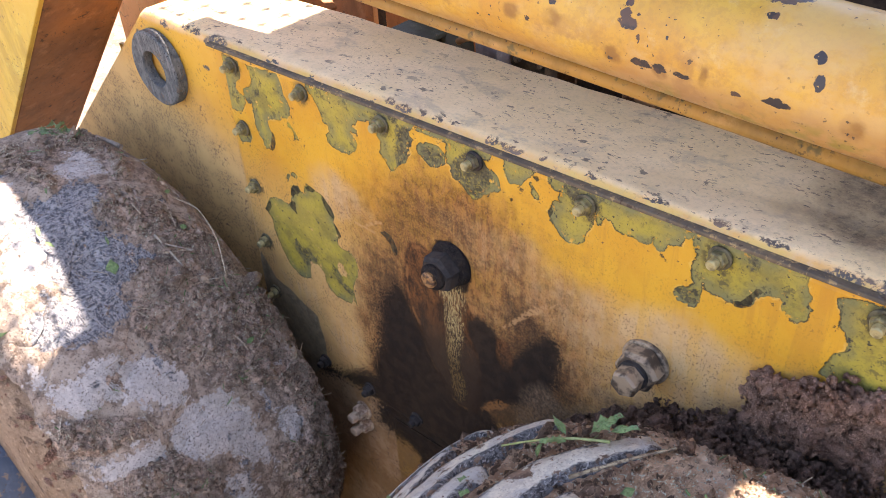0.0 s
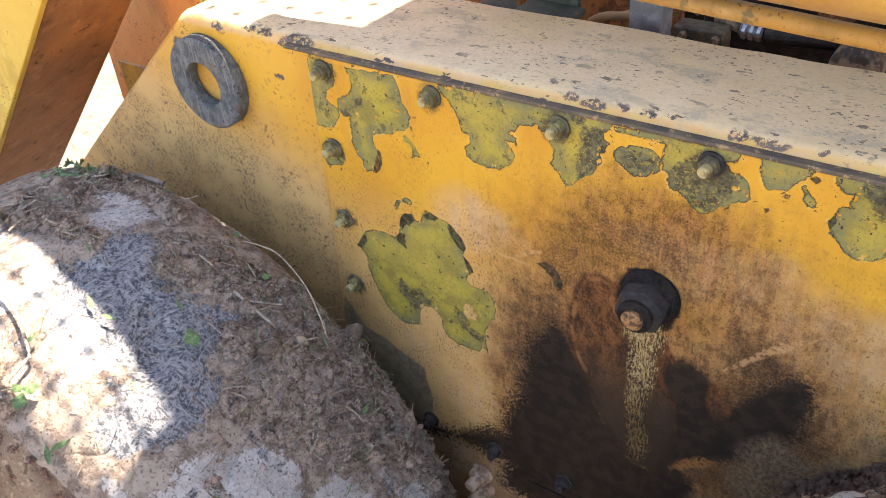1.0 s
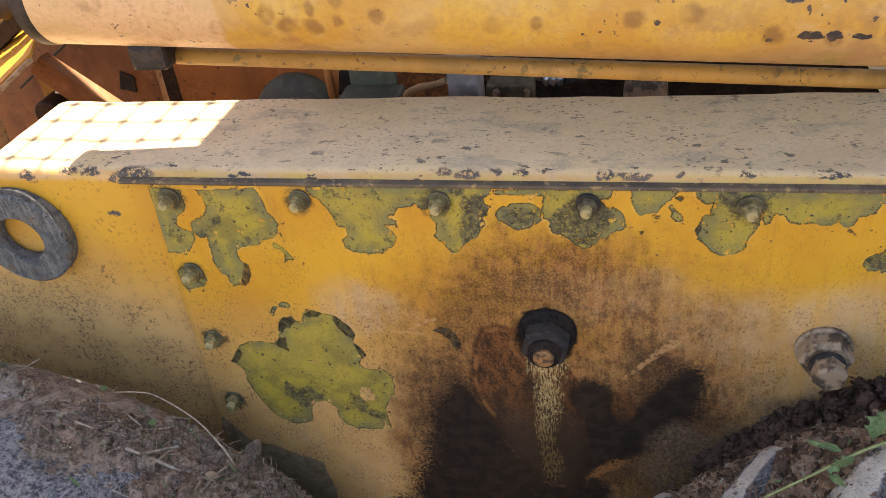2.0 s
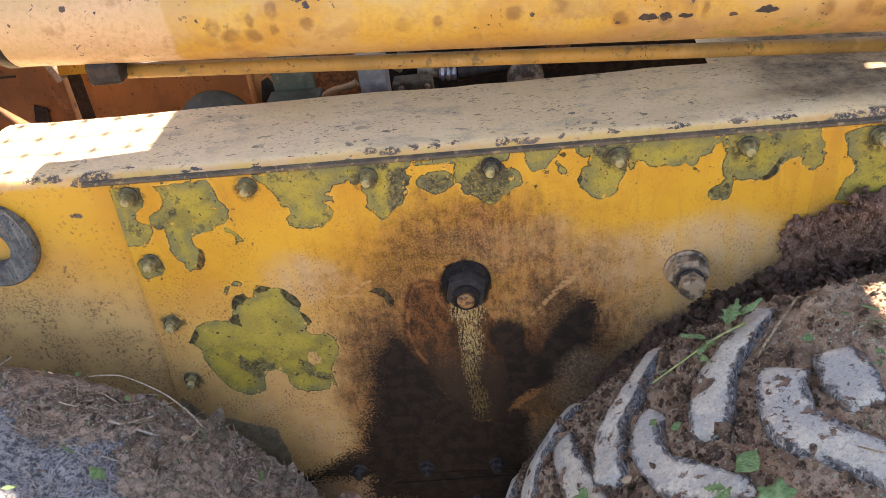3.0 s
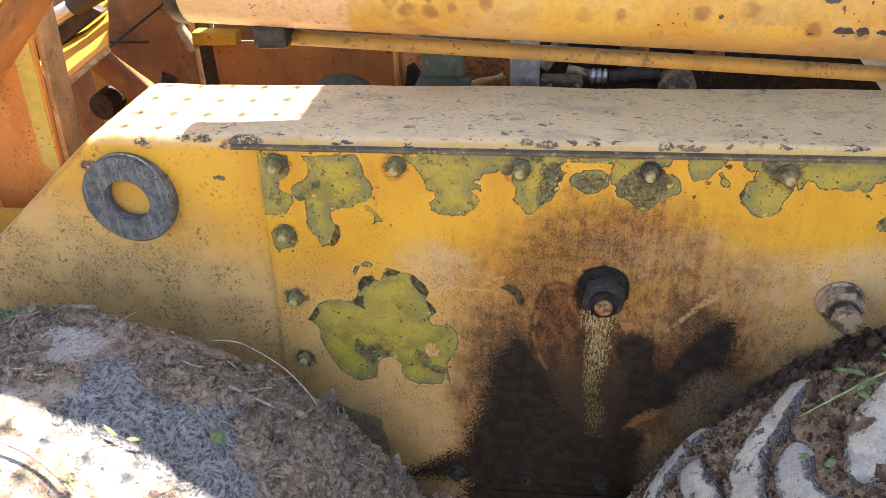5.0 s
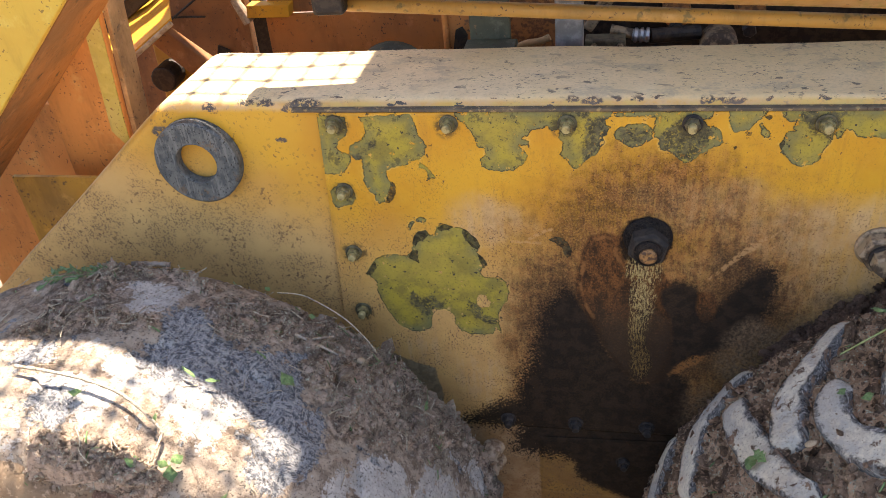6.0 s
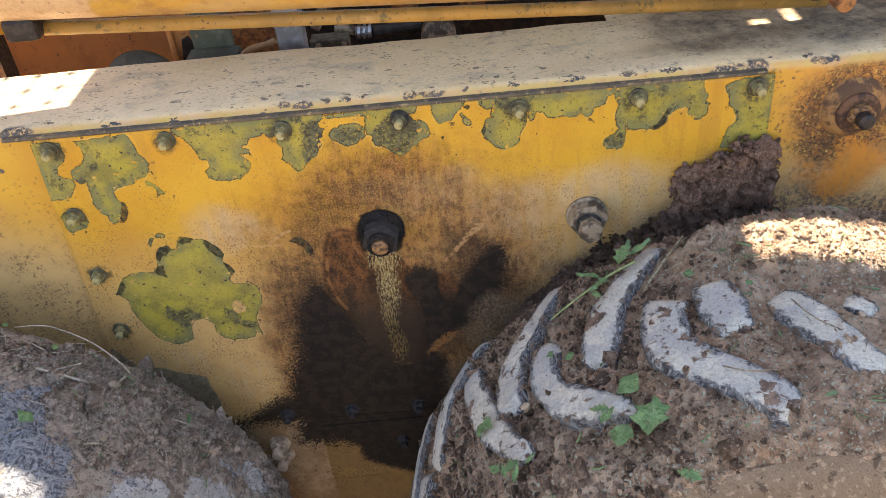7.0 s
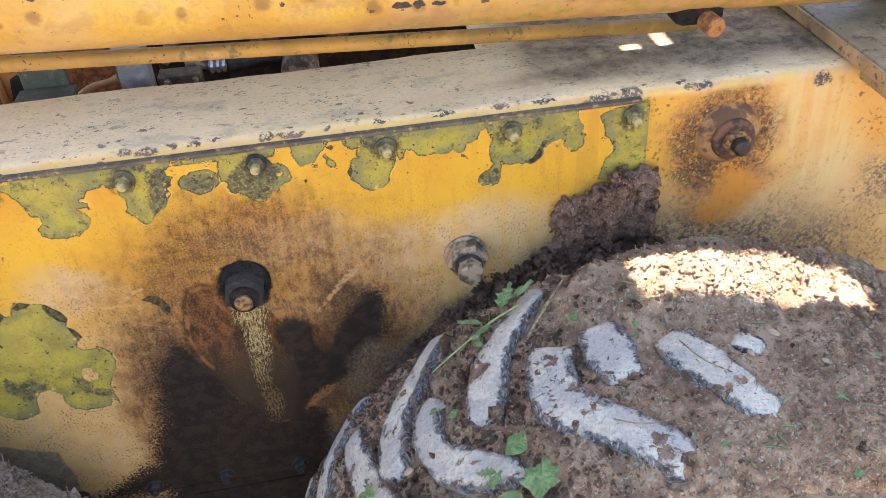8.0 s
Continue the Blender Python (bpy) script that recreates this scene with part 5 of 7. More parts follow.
# ---- ground, added sun-blocking roof, distance ----
def ground():
    n = 60
    r = np.concatenate([np.linspace(0, 4, 25), np.geomspace(4.6, 900, 24)])
    verts, faces = [], []
    for a in r:
        for k in range(n):
            t = 2 * math.pi * k / n
            verts.append((0.5 + a * math.cos(t), a * math.sin(t), 0))
    v = np.array(verts)
    v[:, 2] = -0.045 + 0.03 * fbm(v, 1.2, 3, 5) * np.clip(12 / (1 + np.hypot(v[:, 0], v[:, 1])), 0.2, 1)
    for i in range(len(r) - 1):
        for k in range(n):
            faces.append((i * n + k, i * n + (k + 1) % n, (i + 1) * n + (k + 1) % n, (i + 1) * n + k))
    tagged(place("ground", raw("ground", v, faces, EARTH)), "bare dry brown dirt ground under the machine", "ground", kind="structure")


def roof():
    """An unseen sheet added to keep the sun off, with open bays; one bay is covered by a wire guard."""
    z0, z1 = 2.90, 2.93
    bays = [(-0.62, 0.162, 0.525, 0.90), (-0.72, -0.42, 1.00, 1.20), (-0.60, 0.195, 0.09, 0.245), (1.305, 1.65, 0.322, 0.424), (1.376, 1.408, 0.641, 0.697), (1.442, 1.466, 0.643, 0.738), (1.494, 1.538, 0.641, 0.668)]
    xs = sorted({-1.5, 2.2, *[b[0] for b in bays], *[b[1] for b in bays]})
    ys = sorted({-0.10, 1.25, *[b[2] for b in bays], *[b[3] for b in bays]})
    bm = bmesh.new()
    for xa, xb in zip(xs, xs[1:]):
        for ya, yb in zip(ys, ys[1:]):
            cx, cy = (xa + xb) / 2, (ya + yb) / 2
            if any(b[0] < cx < b[1] and b[2] < cy < b[3] for b in bays):
                continue
            box(bm, (xa, ya, z0), (xb, yb, z1))
    bmesh.ops.remove_doubles(bm, verts=bm.verts, dist=1e-5)
    for v in bm.verts:
        x = min(max(v.co.x, -0.60), 0.20)
        if abs(v.co.y - 0.09) < 1e-4:
            v.co.y = 0.070 + 0.20 * x
        elif abs(v.co.y - 0.245) < 1e-4:
            v.co.y = 0.236 - 0.03 * x
        elif abs(v.co.y - 0.322) < 1e-4 or abs(v.co.y - 0.424) < 1e-4:
            v.co.y -= 0.040 * min(max((v.co.x - 1.287) / 0.353, 0), 1)
    part("shade_sheet", bm, SHADE_SHEET, root_shade := thing("roof", (0.7, 0, z0), "unseen grey sheet with open bays, added to block the sun", "roof", "structure"))
    bm = bmesh.new()
    for k in range(17):
        x = -0.704 + k * 0.063
        rod(bm, (x, -0.02, z0 - 0.01), (x, 0.95, z0 - 0.01), 0.0040, 6)
        for i in range(16):
            rod(bm, (x, -0.013 + i * 0.062, z0 - 0.013), (x, -0.013 + i * 0.062, z0 - 0.005), 0.0095, 10)
    for k in range(16):
        y = -0.013 + k * 0.062
        rod(bm, (-0.72, y, z0 - 0.006), (0.32, y, z0 - 0.006), 0.0040, 6)
    part("wire_guard", bm, GREY_STEEL, root_shade, "square wire mesh")


# ---- the tandem case ----
TOP, FACE = 1.486, 0.010


def painted_plate(name, corners, y0, y1, pitch, parent, label=""):
    """A plate between four corners of (x, z), fine enough to carry its flaked paint as relief."""
    (ax, az), (bx, bz), (cx, cz), (dx, dz) = corners
    nu, nv = int((bx - ax) / pitch) + 1, int((az - dz) / pitch) + 1
    U, V = np.meshgrid(np.linspace(0, 1, nu), np.linspace(0, 1, nv), indexing="ij")
    U, V = U.reshape(-1), V.reshape(-1)
    x = (ax + (bx - ax) * U) * (1 - V) + (dx + (cx - dx) * U) * V
    z = (az + (bz - az) * U) * (1 - V) + (dz + (cz - dz) * U) * V
    fields = {kind: depth_of(kind, x, z) for kind in FIELDS}
    sunk = np.clip(np.minimum(fields["GREEN"], -fields["KEPT"]) / 0.002, 0, 1)
    rim = np.minimum(np.minimum(U * nu, (1 - U) * nu), np.minimum(V * nv, (1 - V) * nv)) < 1.2
    y = y0 + 0.0009 * sunk + 0.0007 * fbm(np.stack([x, 0 * x, z], -1), 5, 2, 61) + np.where(rim, 0.0012, 0)
    v = np.stack([x, y, z], -1)
    ring = [i * nv for i in range(nu)] + [(nu - 1) * nv + j for j in range(1, nv)] + [i * nv + nv - 1 for i in range(nu - 2, -1, -1)] + [j for j in range(nv - 2, 0, -1)]
    back = v[ring].copy()
    back[:, 1] = y1
    faces = [(i * nv + j, i * nv + j + 1, (i + 1) * nv + j + 1, (i + 1) * nv + j) for i in range(nu - 1) for j in range(nv - 1)]
    k0, n = len(v), len(ring)
    faces += [(ring[k], ring[(k + 1) % n], k0 + (k + 1) % n, k0 + k) for k in range(n)]
    me = raw(name, np.concatenate([v, back]), faces, COVER)
    me.set_sharp_from_angle(angle=radians(50))
    for kind, val in fields.items():
        me.attributes.new(kind.lower(), "FLOAT", "POINT").data.foreach_set("value", np.concatenate([val, val[ring]]) + 0.06)
    return place(name, me, parent, label)


def bolt_kit(tag, nut_flat, nut_h, washer_r, stud_r, stud_h, nut_mat, stud_mat, washer_mat=None):
    """Meshes of a stud, a nut and a washer about the origin, which stand out towards -y."""
    b1 = lathe(bmesh.new(), [(0.0, stud_r), (-stud_h + 0.002, stud_r), (-stud_h, stud_r * 0.8)], (0, 0, 0), n=14)
    b2 = hexnut(bmesh.new(), (0, 0, 0), nut_flat, -0.003, -0.003 - nut_h)
    b3 = lathe(bmesh.new(), [(0.0, washer_r), (-0.003, washer_r), (-0.004, washer_r * 0.92)], (0, 0, 0), n=20)
    out = []
    for name, b, mt in (("stud", b1, stud_mat), ("nut", b2, nut_mat), ("washer", b3, washer_mat or nut_mat)):
        me = bpy.data.meshes.new(tag + name)
        b.to_mesh(me)
        b.free()
        me.materials.append(mt)
        out.append(me)
    return out


def add_bolt(kit, parent, x, y, z, turn, size=1.0):
    m = pose(x, y, z, random.uniform(-4, 4), turn, random.uniform(-4, 4)) @ Matrix.Scale(size, 4)
    b = place("bolt", kit[0], parent, "", m)
    place("nut", kit[1], b, "", m)
    place("washer", kit[2], b, "", m)
    return b


def tandem_case():
    root = thing("tandem_drive_case", (0.4, 0.1, 0.0), "yellow steel tandem drive case, chipped and oil-stained", "machine part")
    # outline from the right end over the top and down the sloping nose
    line = [(2.05 - 0.03 * k, TOP) for k in range(78)]
    line = [p for p in line if p[0] > -0.285]
    line += [(-0.298, TOP), (-0.310, TOP - 0.001), (-0.321, TOP - 0.0045), (-0.331, TOP - 0.0100), (-0.342, TOP - 0.0170)]
    x, z = line[-1]
    line += [(x - 0.0240 * k, z - 0.0200 * k) for k in range(1, 30)]
    pts = np.array([(x, 0.0, z) for x, z in line])
    wob = 0.0022 * fbm(pts, 7, 3, 3)
    nx = np.gradient(pts[:, 2]) * -1
    nz = np.gradient(pts[:, 0])
    ln = np.hypot(nx, nz)
    nx, nz = -nx / ln * -1, -nz / ln
    nx = np.where(pts[:, 0] > -0.29, 0, -np.abs(nx))
    nz = np.abs(nz)
    r = 0.017
    prof = [(0.239, 0.02), (0.237, 0.001), (0.232, 0.0), (0.17, 0.0), (0.12, 0.0), (0.07, 0.0), (FACE + r, 0.0)]
    prof += [(FACE + r - r * math.sin(a), r - r * math.cos(a)) for a in (0.4, 0.8, 1.2, math.pi / 2)]
    verts, faces = [], []
    for i, p in enumerate(pts):
        for j, (y, d) in enumerate(prof):
            back = 0.007 * float(fbm([(p[0], 0, 1)], 9, 3, 8)[0]) if j < 4 else 0.0
            dip = 0.003 * float(fbm([(p[0], y, 2)], 8, 3, 9)[0]) if 1 <= j <= 6 else 0.0
            d2 = d - wob[i] - dip
            verts.append((p[0] - nx[i] * d2, y + back, p[2] - nz[i] * d2))
    n = len(prof)
    for i in range(len(pts) - 1):
        for j in range(n - 1):
            faces.append((i * n + j, i * n + j + 1, (i + 1) * n + j + 1, (i + 1) * n + j))
    # the flat side, hung from the last row down to the bottom
    k0 = len(verts)
    for i in range(len(pts)):
        v = verts[i * n + n - 1]
        verts.append((v[0], FACE, min(v[2] - 0.001, 0.30)))
    for i in range(len(pts) - 1):
        faces.append((i * n + n - 1, k0 + i, k0 + i + 1, (i + 1) * n + n - 1))
    me = raw("shell", verts, faces, CASE)
    me.set_sharp_from_angle(angle=radians(40))
    place("shell", me, root)
    bm = box(bmesh.new(), (-0.9, 0.222, 0.3), (0.95, 0.232, 1.20))
    part("back_wall", bm, OLD_YELLOW, root)
    # wide shelf at the right end
    part("shelf", slab([(1.01, 1.466), (2.05, 1.466), (2.05, 1.484), (0.99, 1.484)], 0.224, 0.62, 0.002), CASE, root)
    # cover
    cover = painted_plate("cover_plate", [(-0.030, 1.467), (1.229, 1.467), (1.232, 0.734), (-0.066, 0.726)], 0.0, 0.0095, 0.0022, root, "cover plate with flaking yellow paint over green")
    part("gasket", box(bmesh.new(), (-0.075, -0.002, 1.4685), (1.215, 0.0115, 1.4745), 0.0015), GASKET, root)
    painted_plate("lower_plate", [(-0.5, 0.719), (1.3, 0.730), (1.3, -0.03), (-0.5, -0.03)], 0.003, 0.009, 0.005, root)
    painted_plate("patch_plate", [(0.337, 0.70), (0.62, 0.71), (0.62, 0.52), (0.331, 0.52)], -0.001, 0.0035, 0.003, root)
    kit = bolt_kit("cover_", 0.0225, 0.012, 0.0165, 0.0074, 0.026, NUT, STUD, DULL_WASHER)
    grimy = bolt_kit("grimy_", 0.0225, 0.011, 0.0165, 0.0074, 0.026, DULL_WASHER, STUD, GREASE_NUT)
    oily = bolt_kit("oily_", 0.0235, 0.012, 0.0165, 0.0075, 0.025, GREASE_NUT, GREASE_NUT)
    spots = [(0.2 * k + (0.004 if 0 < k < 6 else 0), 1.447) for k in range(7)]
    spots += [(-0.003, 1.311), (-0.007, 1.173), (-0.009, 1.032), (-0.015, 0.885), (1.2, 1.311), (1.2, 1.175)]
    spots += [(0.128, 0.75), (0.272, 0.75), (0.414, 0.75), (0.56, 0.75), (0.70, 0.75)]
    for i, (x, z) in enumerate(spots):
        add_bolt(oily if z < 0.8 else grimy if i == 3 else kit, cover, x, 0.0, z, 23 * i, 1.0)
    kit2 = bolt_kit("lower_", 0.034, 0.020, 0.024, 0.012, 0.044, LOWER_NUT, LOWER_NUT)
    for x, z in ((0.235, 0.655), (0.237, 0.615), (0.515, 0.64)):
        add_bolt(kit2 if x < 0.4 else oily, root, x, 0.003, z, 37 * x * 100, 1.0)
    # thick washer welded to the nose
    bm = lathe(bmesh.new(), [(0.006, 0.039), (-0.013, 0.039), (-0.016, 0.041), (-0.016, 0.079), (-0.013, 0.083), (0.008, 0.083)], (-0.276, 0, 1.372), n=48)
    for f in [f for f in bm.faces if len(f.verts) > 8]:
        bm.faces.remove(f)
    bm.verts.ensure_lookup_table()
    part("lifting_ring", bm, GREY_STEEL, root, "thick grey steel washer ring")
    # blackened plug with its rusty stud
    plug = part("drain_plug", lathe(bmesh.new(), [(0.0, 0.043), (-0.006, 0.042), (-0.009, 0.038), (-0.018, 0.0365)], (0.543, 0, 1.224), n=36), GREASY, root, "oil-blackened plug boss", smooth=True)
    part("plug_nut", hexnut(bmesh.new(), (0.543, 0, 1.224), 0.062, -0.017, -0.046, 0.3), GREASE_NUT, plug)
    part("plug_collar", lathe(bmesh.new(), [(-0.045, 0.0245), (-0.053, 0.0240), (-0.056, 0.0205)], (0.543, 0, 1.224), n=30), GREASY, plug, smooth=True)
    part("plug_stud", lathe(bmesh.new(), [(-0.055, 0.0150), (-0.061, 0.0150), (-0.064, 0.011)], (0.543, 0, 1.224), n=18), PLUG_RUST, plug, "rusty orange stud end")
    big = part("adjusting_bolt", lathe(bmesh.new(), [(0.0, 0.038), (-0.005, 0.038), (-0.007, 0.035)], (0.92, 0, 1.219), n=28), OLD_NUT, root, "large dusty bolt with lock nut")
    part("lock_nut", hexnut(bmesh.new(), (0.92, 0, 1.219), 0.062, -0.008, -0.034, 0.1), OLD_NUT, big)
    part("collar", lathe(bmesh.new(), [(-0.033, 0.0235), (-0.040, 0.0235), (-0.041, 0.021)], (0.92, 0, 1.219), n=24), GREASE_NUT, big)
    part("bolt_end", hexnut(bmesh.new(), (0.92, 0, 1.219), 0.038, -0.040, -0.066, 0.35), OLD_NUT, big)
    end = part("end_boss", lathe(bmesh.new(), [(0.013, 0.058), (0.010, 0.0565), (0.005, 0.053), (-0.001, 0.048), (-0.006, 0.042), (-0.007, 0.036)], (1.372, 0, 1.386), n=44), BOSS_SCALE, root, "rust-tan swollen boss", smooth=True)
    part("collar", lathe(bmesh.new(), [(-0.004, 0.0375), (-0.011, 0.0365), (-0.014, 0.033), (-0.0145, 0.026)], (1.373, 0, 1.385), n=36), HUB_SCALE, end, "dark rust collar", smooth=True)
    part("end_nut", hexnut(bmesh.new(), (1.374, 0, 1.385), 0.040, -0.012, -0.029, 0.2), PLUG_RUST, end)
    part("end_stud", lathe(bmesh.new(), [(-0.026, 0.0145), (-0.044, 0.0140), (-0.048, 0.009)], (1.374, 0, 1.385), n=18), DARK_STEEL, end)
    return root


# ---- tyres ----
class Tyre:
    """A wide tyre with its axle along y."""

    def __init__(self, xc, zc, crown, n):
        self.xc, self.zc, self.yc, self.hw, self.inner, self.crown, self.n = xc, zc, -0.335, 0.285, 0.34, crown, n

    def radius(self, y):
        u = np.clip(np.abs((np.asarray(y, float) - self.yc) / self.hw), 0, 0.9999)
        return self.inner + (self.crown - self.inner) * (1 - u ** self.n) ** (1 / self.n)

    def at(self, deg, y, lift=0.0):
        t = np.radians(deg)
        r = self.radius(y) + lift
        return np.stack([self.xc + r * np.sin(t), np.asarray(y, float) + 0 * r, self.zc + r * np.cos(t)], -1)

    def carcass(self, mud_of):
        """A fine skin where it is seen, coarse elsewhere; mud_of gives the crust's thickness."""
        th = np.concatenate([np.linspace(-180, -86, 30), np.linspace(-84, 96, 620), np.linspace(99, 178, 26)])
        a = np.linspace(0.02, math.pi - 0.02, 230)
        e = 2 / self.n
        y = self.yc - self.hw * np.sign(np.cos(a)) * np.abs(np.cos(a)) ** e
        r = self.inner + (self.crown - self.inner) * np.abs(np.sin(a)) ** e
        T, Y = np.meshgrid(th, y, indexing="ij")
        R = np.meshgrid(th, r, indexing="ij")[1]
        t = np.radians(T)
        base = np.stack([self.xc + R * np.sin(t), Y, self.zc + R * np.cos(t)], -1).reshape(-1, 3)
        d = mud_of(T.reshape(-1), Y.reshape(-1), base)
        nrm = np.stack([np.sin(t), 0.0 * t, np.cos(t)], -1).reshape(-1, 3)
        side = np.clip((np.abs(Y.reshape(-1) - self.yc) / self.hw - 0.9) / 0.1, 0, 1)[:, None]
        nrm = nrm * (1 - side) + side * np.stack([0 * side[:, 0], np.sign(Y.reshape(-1) - self.yc), 0 * side[:, 0]], -1)
        v = base + nrm * d[:, None]
        n, k = len(y), len(th)
        faces = [(i * n + j, i * n + j + 1, ((i + 1) % k) * n + j + 1, ((i + 1) % k) * n + j) for i in range(k) for j in range(n - 1)]
        return v, faces

    def sidewall(self):
        """The smooth outer flank, a little proud of the body."""
        a = np.linspace(0.0, 0.85, 40)
        e = 2 / self.n
        y = self.yc - (self.hw + 0.004) * np.cos(a) ** e
        r = self.inner + (self.crown - self.inner) * np.sin(a) ** e
        r[0] = self.inner
        k = 180
        verts = []
        for i in range(k):
            t = 2 * math.pi * i / k
            verts += [(self.xc + q * math.sin(t), w, self.zc + q * math.cos(t)) for w, q in zip(y, r)]
        n = len(y)
        return verts, [(i * n + j, i * n + j + 1, ((i + 1) % k) * n + j + 1, ((i + 1) % k) * n + j) for i in range(k) for j in range(n - 1)]

    def lug(self, path, width, height, seed):
        """One tread bar along a path of (degrees, y)."""
        rng = np.random.RandomState(seed)
        p = np.array(path, float)
        s = np.concatenate([[0], np.cumsum(np.hypot(np.diff(p[:, 0]) * 0.0115, np.diff(p[:, 1])))])
        m = max(8, int(s[-1] / 0.009))
        u = np.linspace(0, s[-1], m)
        deg, y = np.interp(u, s, p[:, 0]), np.interp(u, s, p[:, 1])
        deg = deg + 0.5 * fbm(np.stack([u, 0 * u + seed, 0 * u + 3], -1), 18, 3, seed + 7)
        for _ in range(3):
            deg[1:-1] = (deg[:-2] + deg[1:-1] * 2 + deg[2:]) / 4
            y[1:-1] = (y[:-2] + y[1:-1] * 2 + y[2:]) / 4
        tx, ty = np.gradient(deg) * 0.0115, np.gradient(y)
        ln = np.hypot(tx, ty)
        px, py = -ty / ln, tx / ln
        w = np.interp(np.linspace(0, 1, m), np.linspace(0, 1, len(width)), width) * (1 + 0.22 * fbm(np.stack([u * 1, 0 * u + seed, 0 * u], -1), 24, 4, seed))
        endk = np.minimum(np.minimum(u, s[-1] - u) / 0.014, 1)
        w = w * np.sqrt(1 - (1 - endk) ** 2 * 0.85)
        cross = [(-1.30, -0.022), (-1.10, -0.006), (-1.03, height * 0.8), (-0.93, height), (-0.45, height + 0.001), (0, height + 0.0015), (0.45, height + 0.001), (0.93, height), (1.03, height * 0.8), (1.10, -0.006), (1.30, -0.022)]
        verts = []
        for k, (c, h) in enumerate(cross):
            hh = h * np.where(h > 0, np.clip(endk + 0.1, 0, 1), 1) + (0.0016 * fbm(np.stack([u, 0 * u + k * 0.02, 0 * u + seed], -1), 60, 3, seed) if h > 0 else 0)
            verts.append(self.at(deg + px * w / 2 * c / 0.0115, y + py * w / 2 * c, hh))
        v = np.stack(verts, 1).reshape(-1, 3)
        n = len(cross)
        faces = [(i * n + j, (i + 1) * n + j, (i + 1) * n + j + 1, i * n + j + 1) for i in range(m - 1) for j in range(n - 1)]
        faces += [tuple(range(n)), tuple((m - 1) * n + j for j in reversed(range(n)))]
        return v, faces


ICO = np.array([(0, 0, 1)] + [(0.894 * math.cos(0.4 * math.pi * k), 0.894 * math.sin(0.4 * math.pi * k), 0.447) for k in range(5)]
               + [(0.894 * math.cos(0.4 * math.pi * (k + 0.5)), 0.894 * math.sin(0.4 * math.pi * (k + 0.5)), -0.447) for k in range(5)] + [(0, 0, -1)])
ICO_F = [(0, 1 + k, 1 + (k + 1) % 5) for k in range(5)] + [(1 + k, 6 + k, 1 + (k + 1) % 5) for k in range(5)]
ICO_F += [(1 + (k + 1) % 5, 6 + k, 6 + (k + 1) % 5) for k in range(5)] + [(11, 6 + (k + 1) % 5, 6 + k) for k in range(5)]


def clods(name, places, sizes, material, parent, seed, flat=0.7):
    """Many small lumps, joined."""
    rng = np.random.RandomState(seed)
    n = len(places)
    v = ICO[None] * (1 + 0.28 * rng.randn(n, 12, 1)) * rng.uniform(0.6, 1.3, (n, 1, 3)) * np.array([1, 1, flat])
    q = rng.randn(n, 4)
    q /= np.linalg.norm(q, axis=1)[:, None]
    w, x, y, z = q.T
    rot = np.stack([1 - 2 * (y * y + z * z), 2 * (x * y - z * w), 2 * (x * z + y * w), 2 * (x * y + z * w), 1 - 2 * (x * x + z * z), 2 * (y * z - x * w),
                    2 * (x * z - y * w), 2 * (y * z + x * w), 1 - 2 * (x * x + y * y)], -1).reshape(n, 3, 3)
    v = np.einsum("nij,nkj->nki", rot, v) * np.asarray(sizes)[:, None, None] + np.asarray(places)[:, None]
    faces = [tuple(i * 12 + c for c in f) for i in range(n) for f in ICO_F]
    ob = place(name, raw(name, v.reshape(-1, 3), faces, material), parent)
    ob["kind"] = "stuff"
    return ob


def straws(name, places, normals, material, seed, parent=None, length=(0.006, 0.026), thick=0.0005, label=""):
    """Bits of dry stalk strewn over a surface, joined."""
    rng = np.random.RandomState(seed)
    verts, faces = [], []
    for p, nn in zip(places, normals):
        nn = nn / np.linalg.norm(nn)
        d = rng.randn(3)
        d -= nn * (d @ nn)
        d /= np.linalg.norm(d)
        s = np.cross(nn, d)
        ln, bend, tk = rng.uniform(*length), rng.uniform(-0.3, 0.3), thick * rng.uniform(0.6, 1.7)
        k0 = len(verts)
        for i in range(5):
            u = i / 4 - 0.5
            c = p + d * ln * u + s * bend * ln * (u * u - 0.25) + nn * (0.002 + 0.12 * ln * abs(u) * rng.uniform(0, 0.5))
            for a in (0, 2.1, 4.2):
                verts.append(c + tk * (s * math.cos(a) + nn * math.sin(a)))
        for i in range(4):
            for a in range(3):
                faces.append((k0 + i * 3 + a, k0 + i * 3 + (a + 1) % 3, k0 + i * 3 + 3 + (a + 1) % 3, k0 + i * 3 + 3 + a))
    ob = place(name, raw(name, verts, faces, material), parent)
    return tagged(ob, label, "plant litter" if not parent else "", kind="stuff")


def inside(deg, y, spots):
    """How deep points lie in the nearest of the ellipses (degrees, y, half width, half height): 1 in the middle, 0 on its rim."""
    best = np.zeros(len(deg))
    for a, b, c, d in spots:
        best = np.maximum(best, 1 - np.hypot((deg - a) / c, (y - b) / d))
    return best


def bare_flank(y, p, seed):
    """How far the crust has fallen off the outer shoulder."""
    return 0.022 * np.clip((-0.578 - y + 0.016 * fbm(p, 16, 3, seed)) / 0.012, 0, 1)


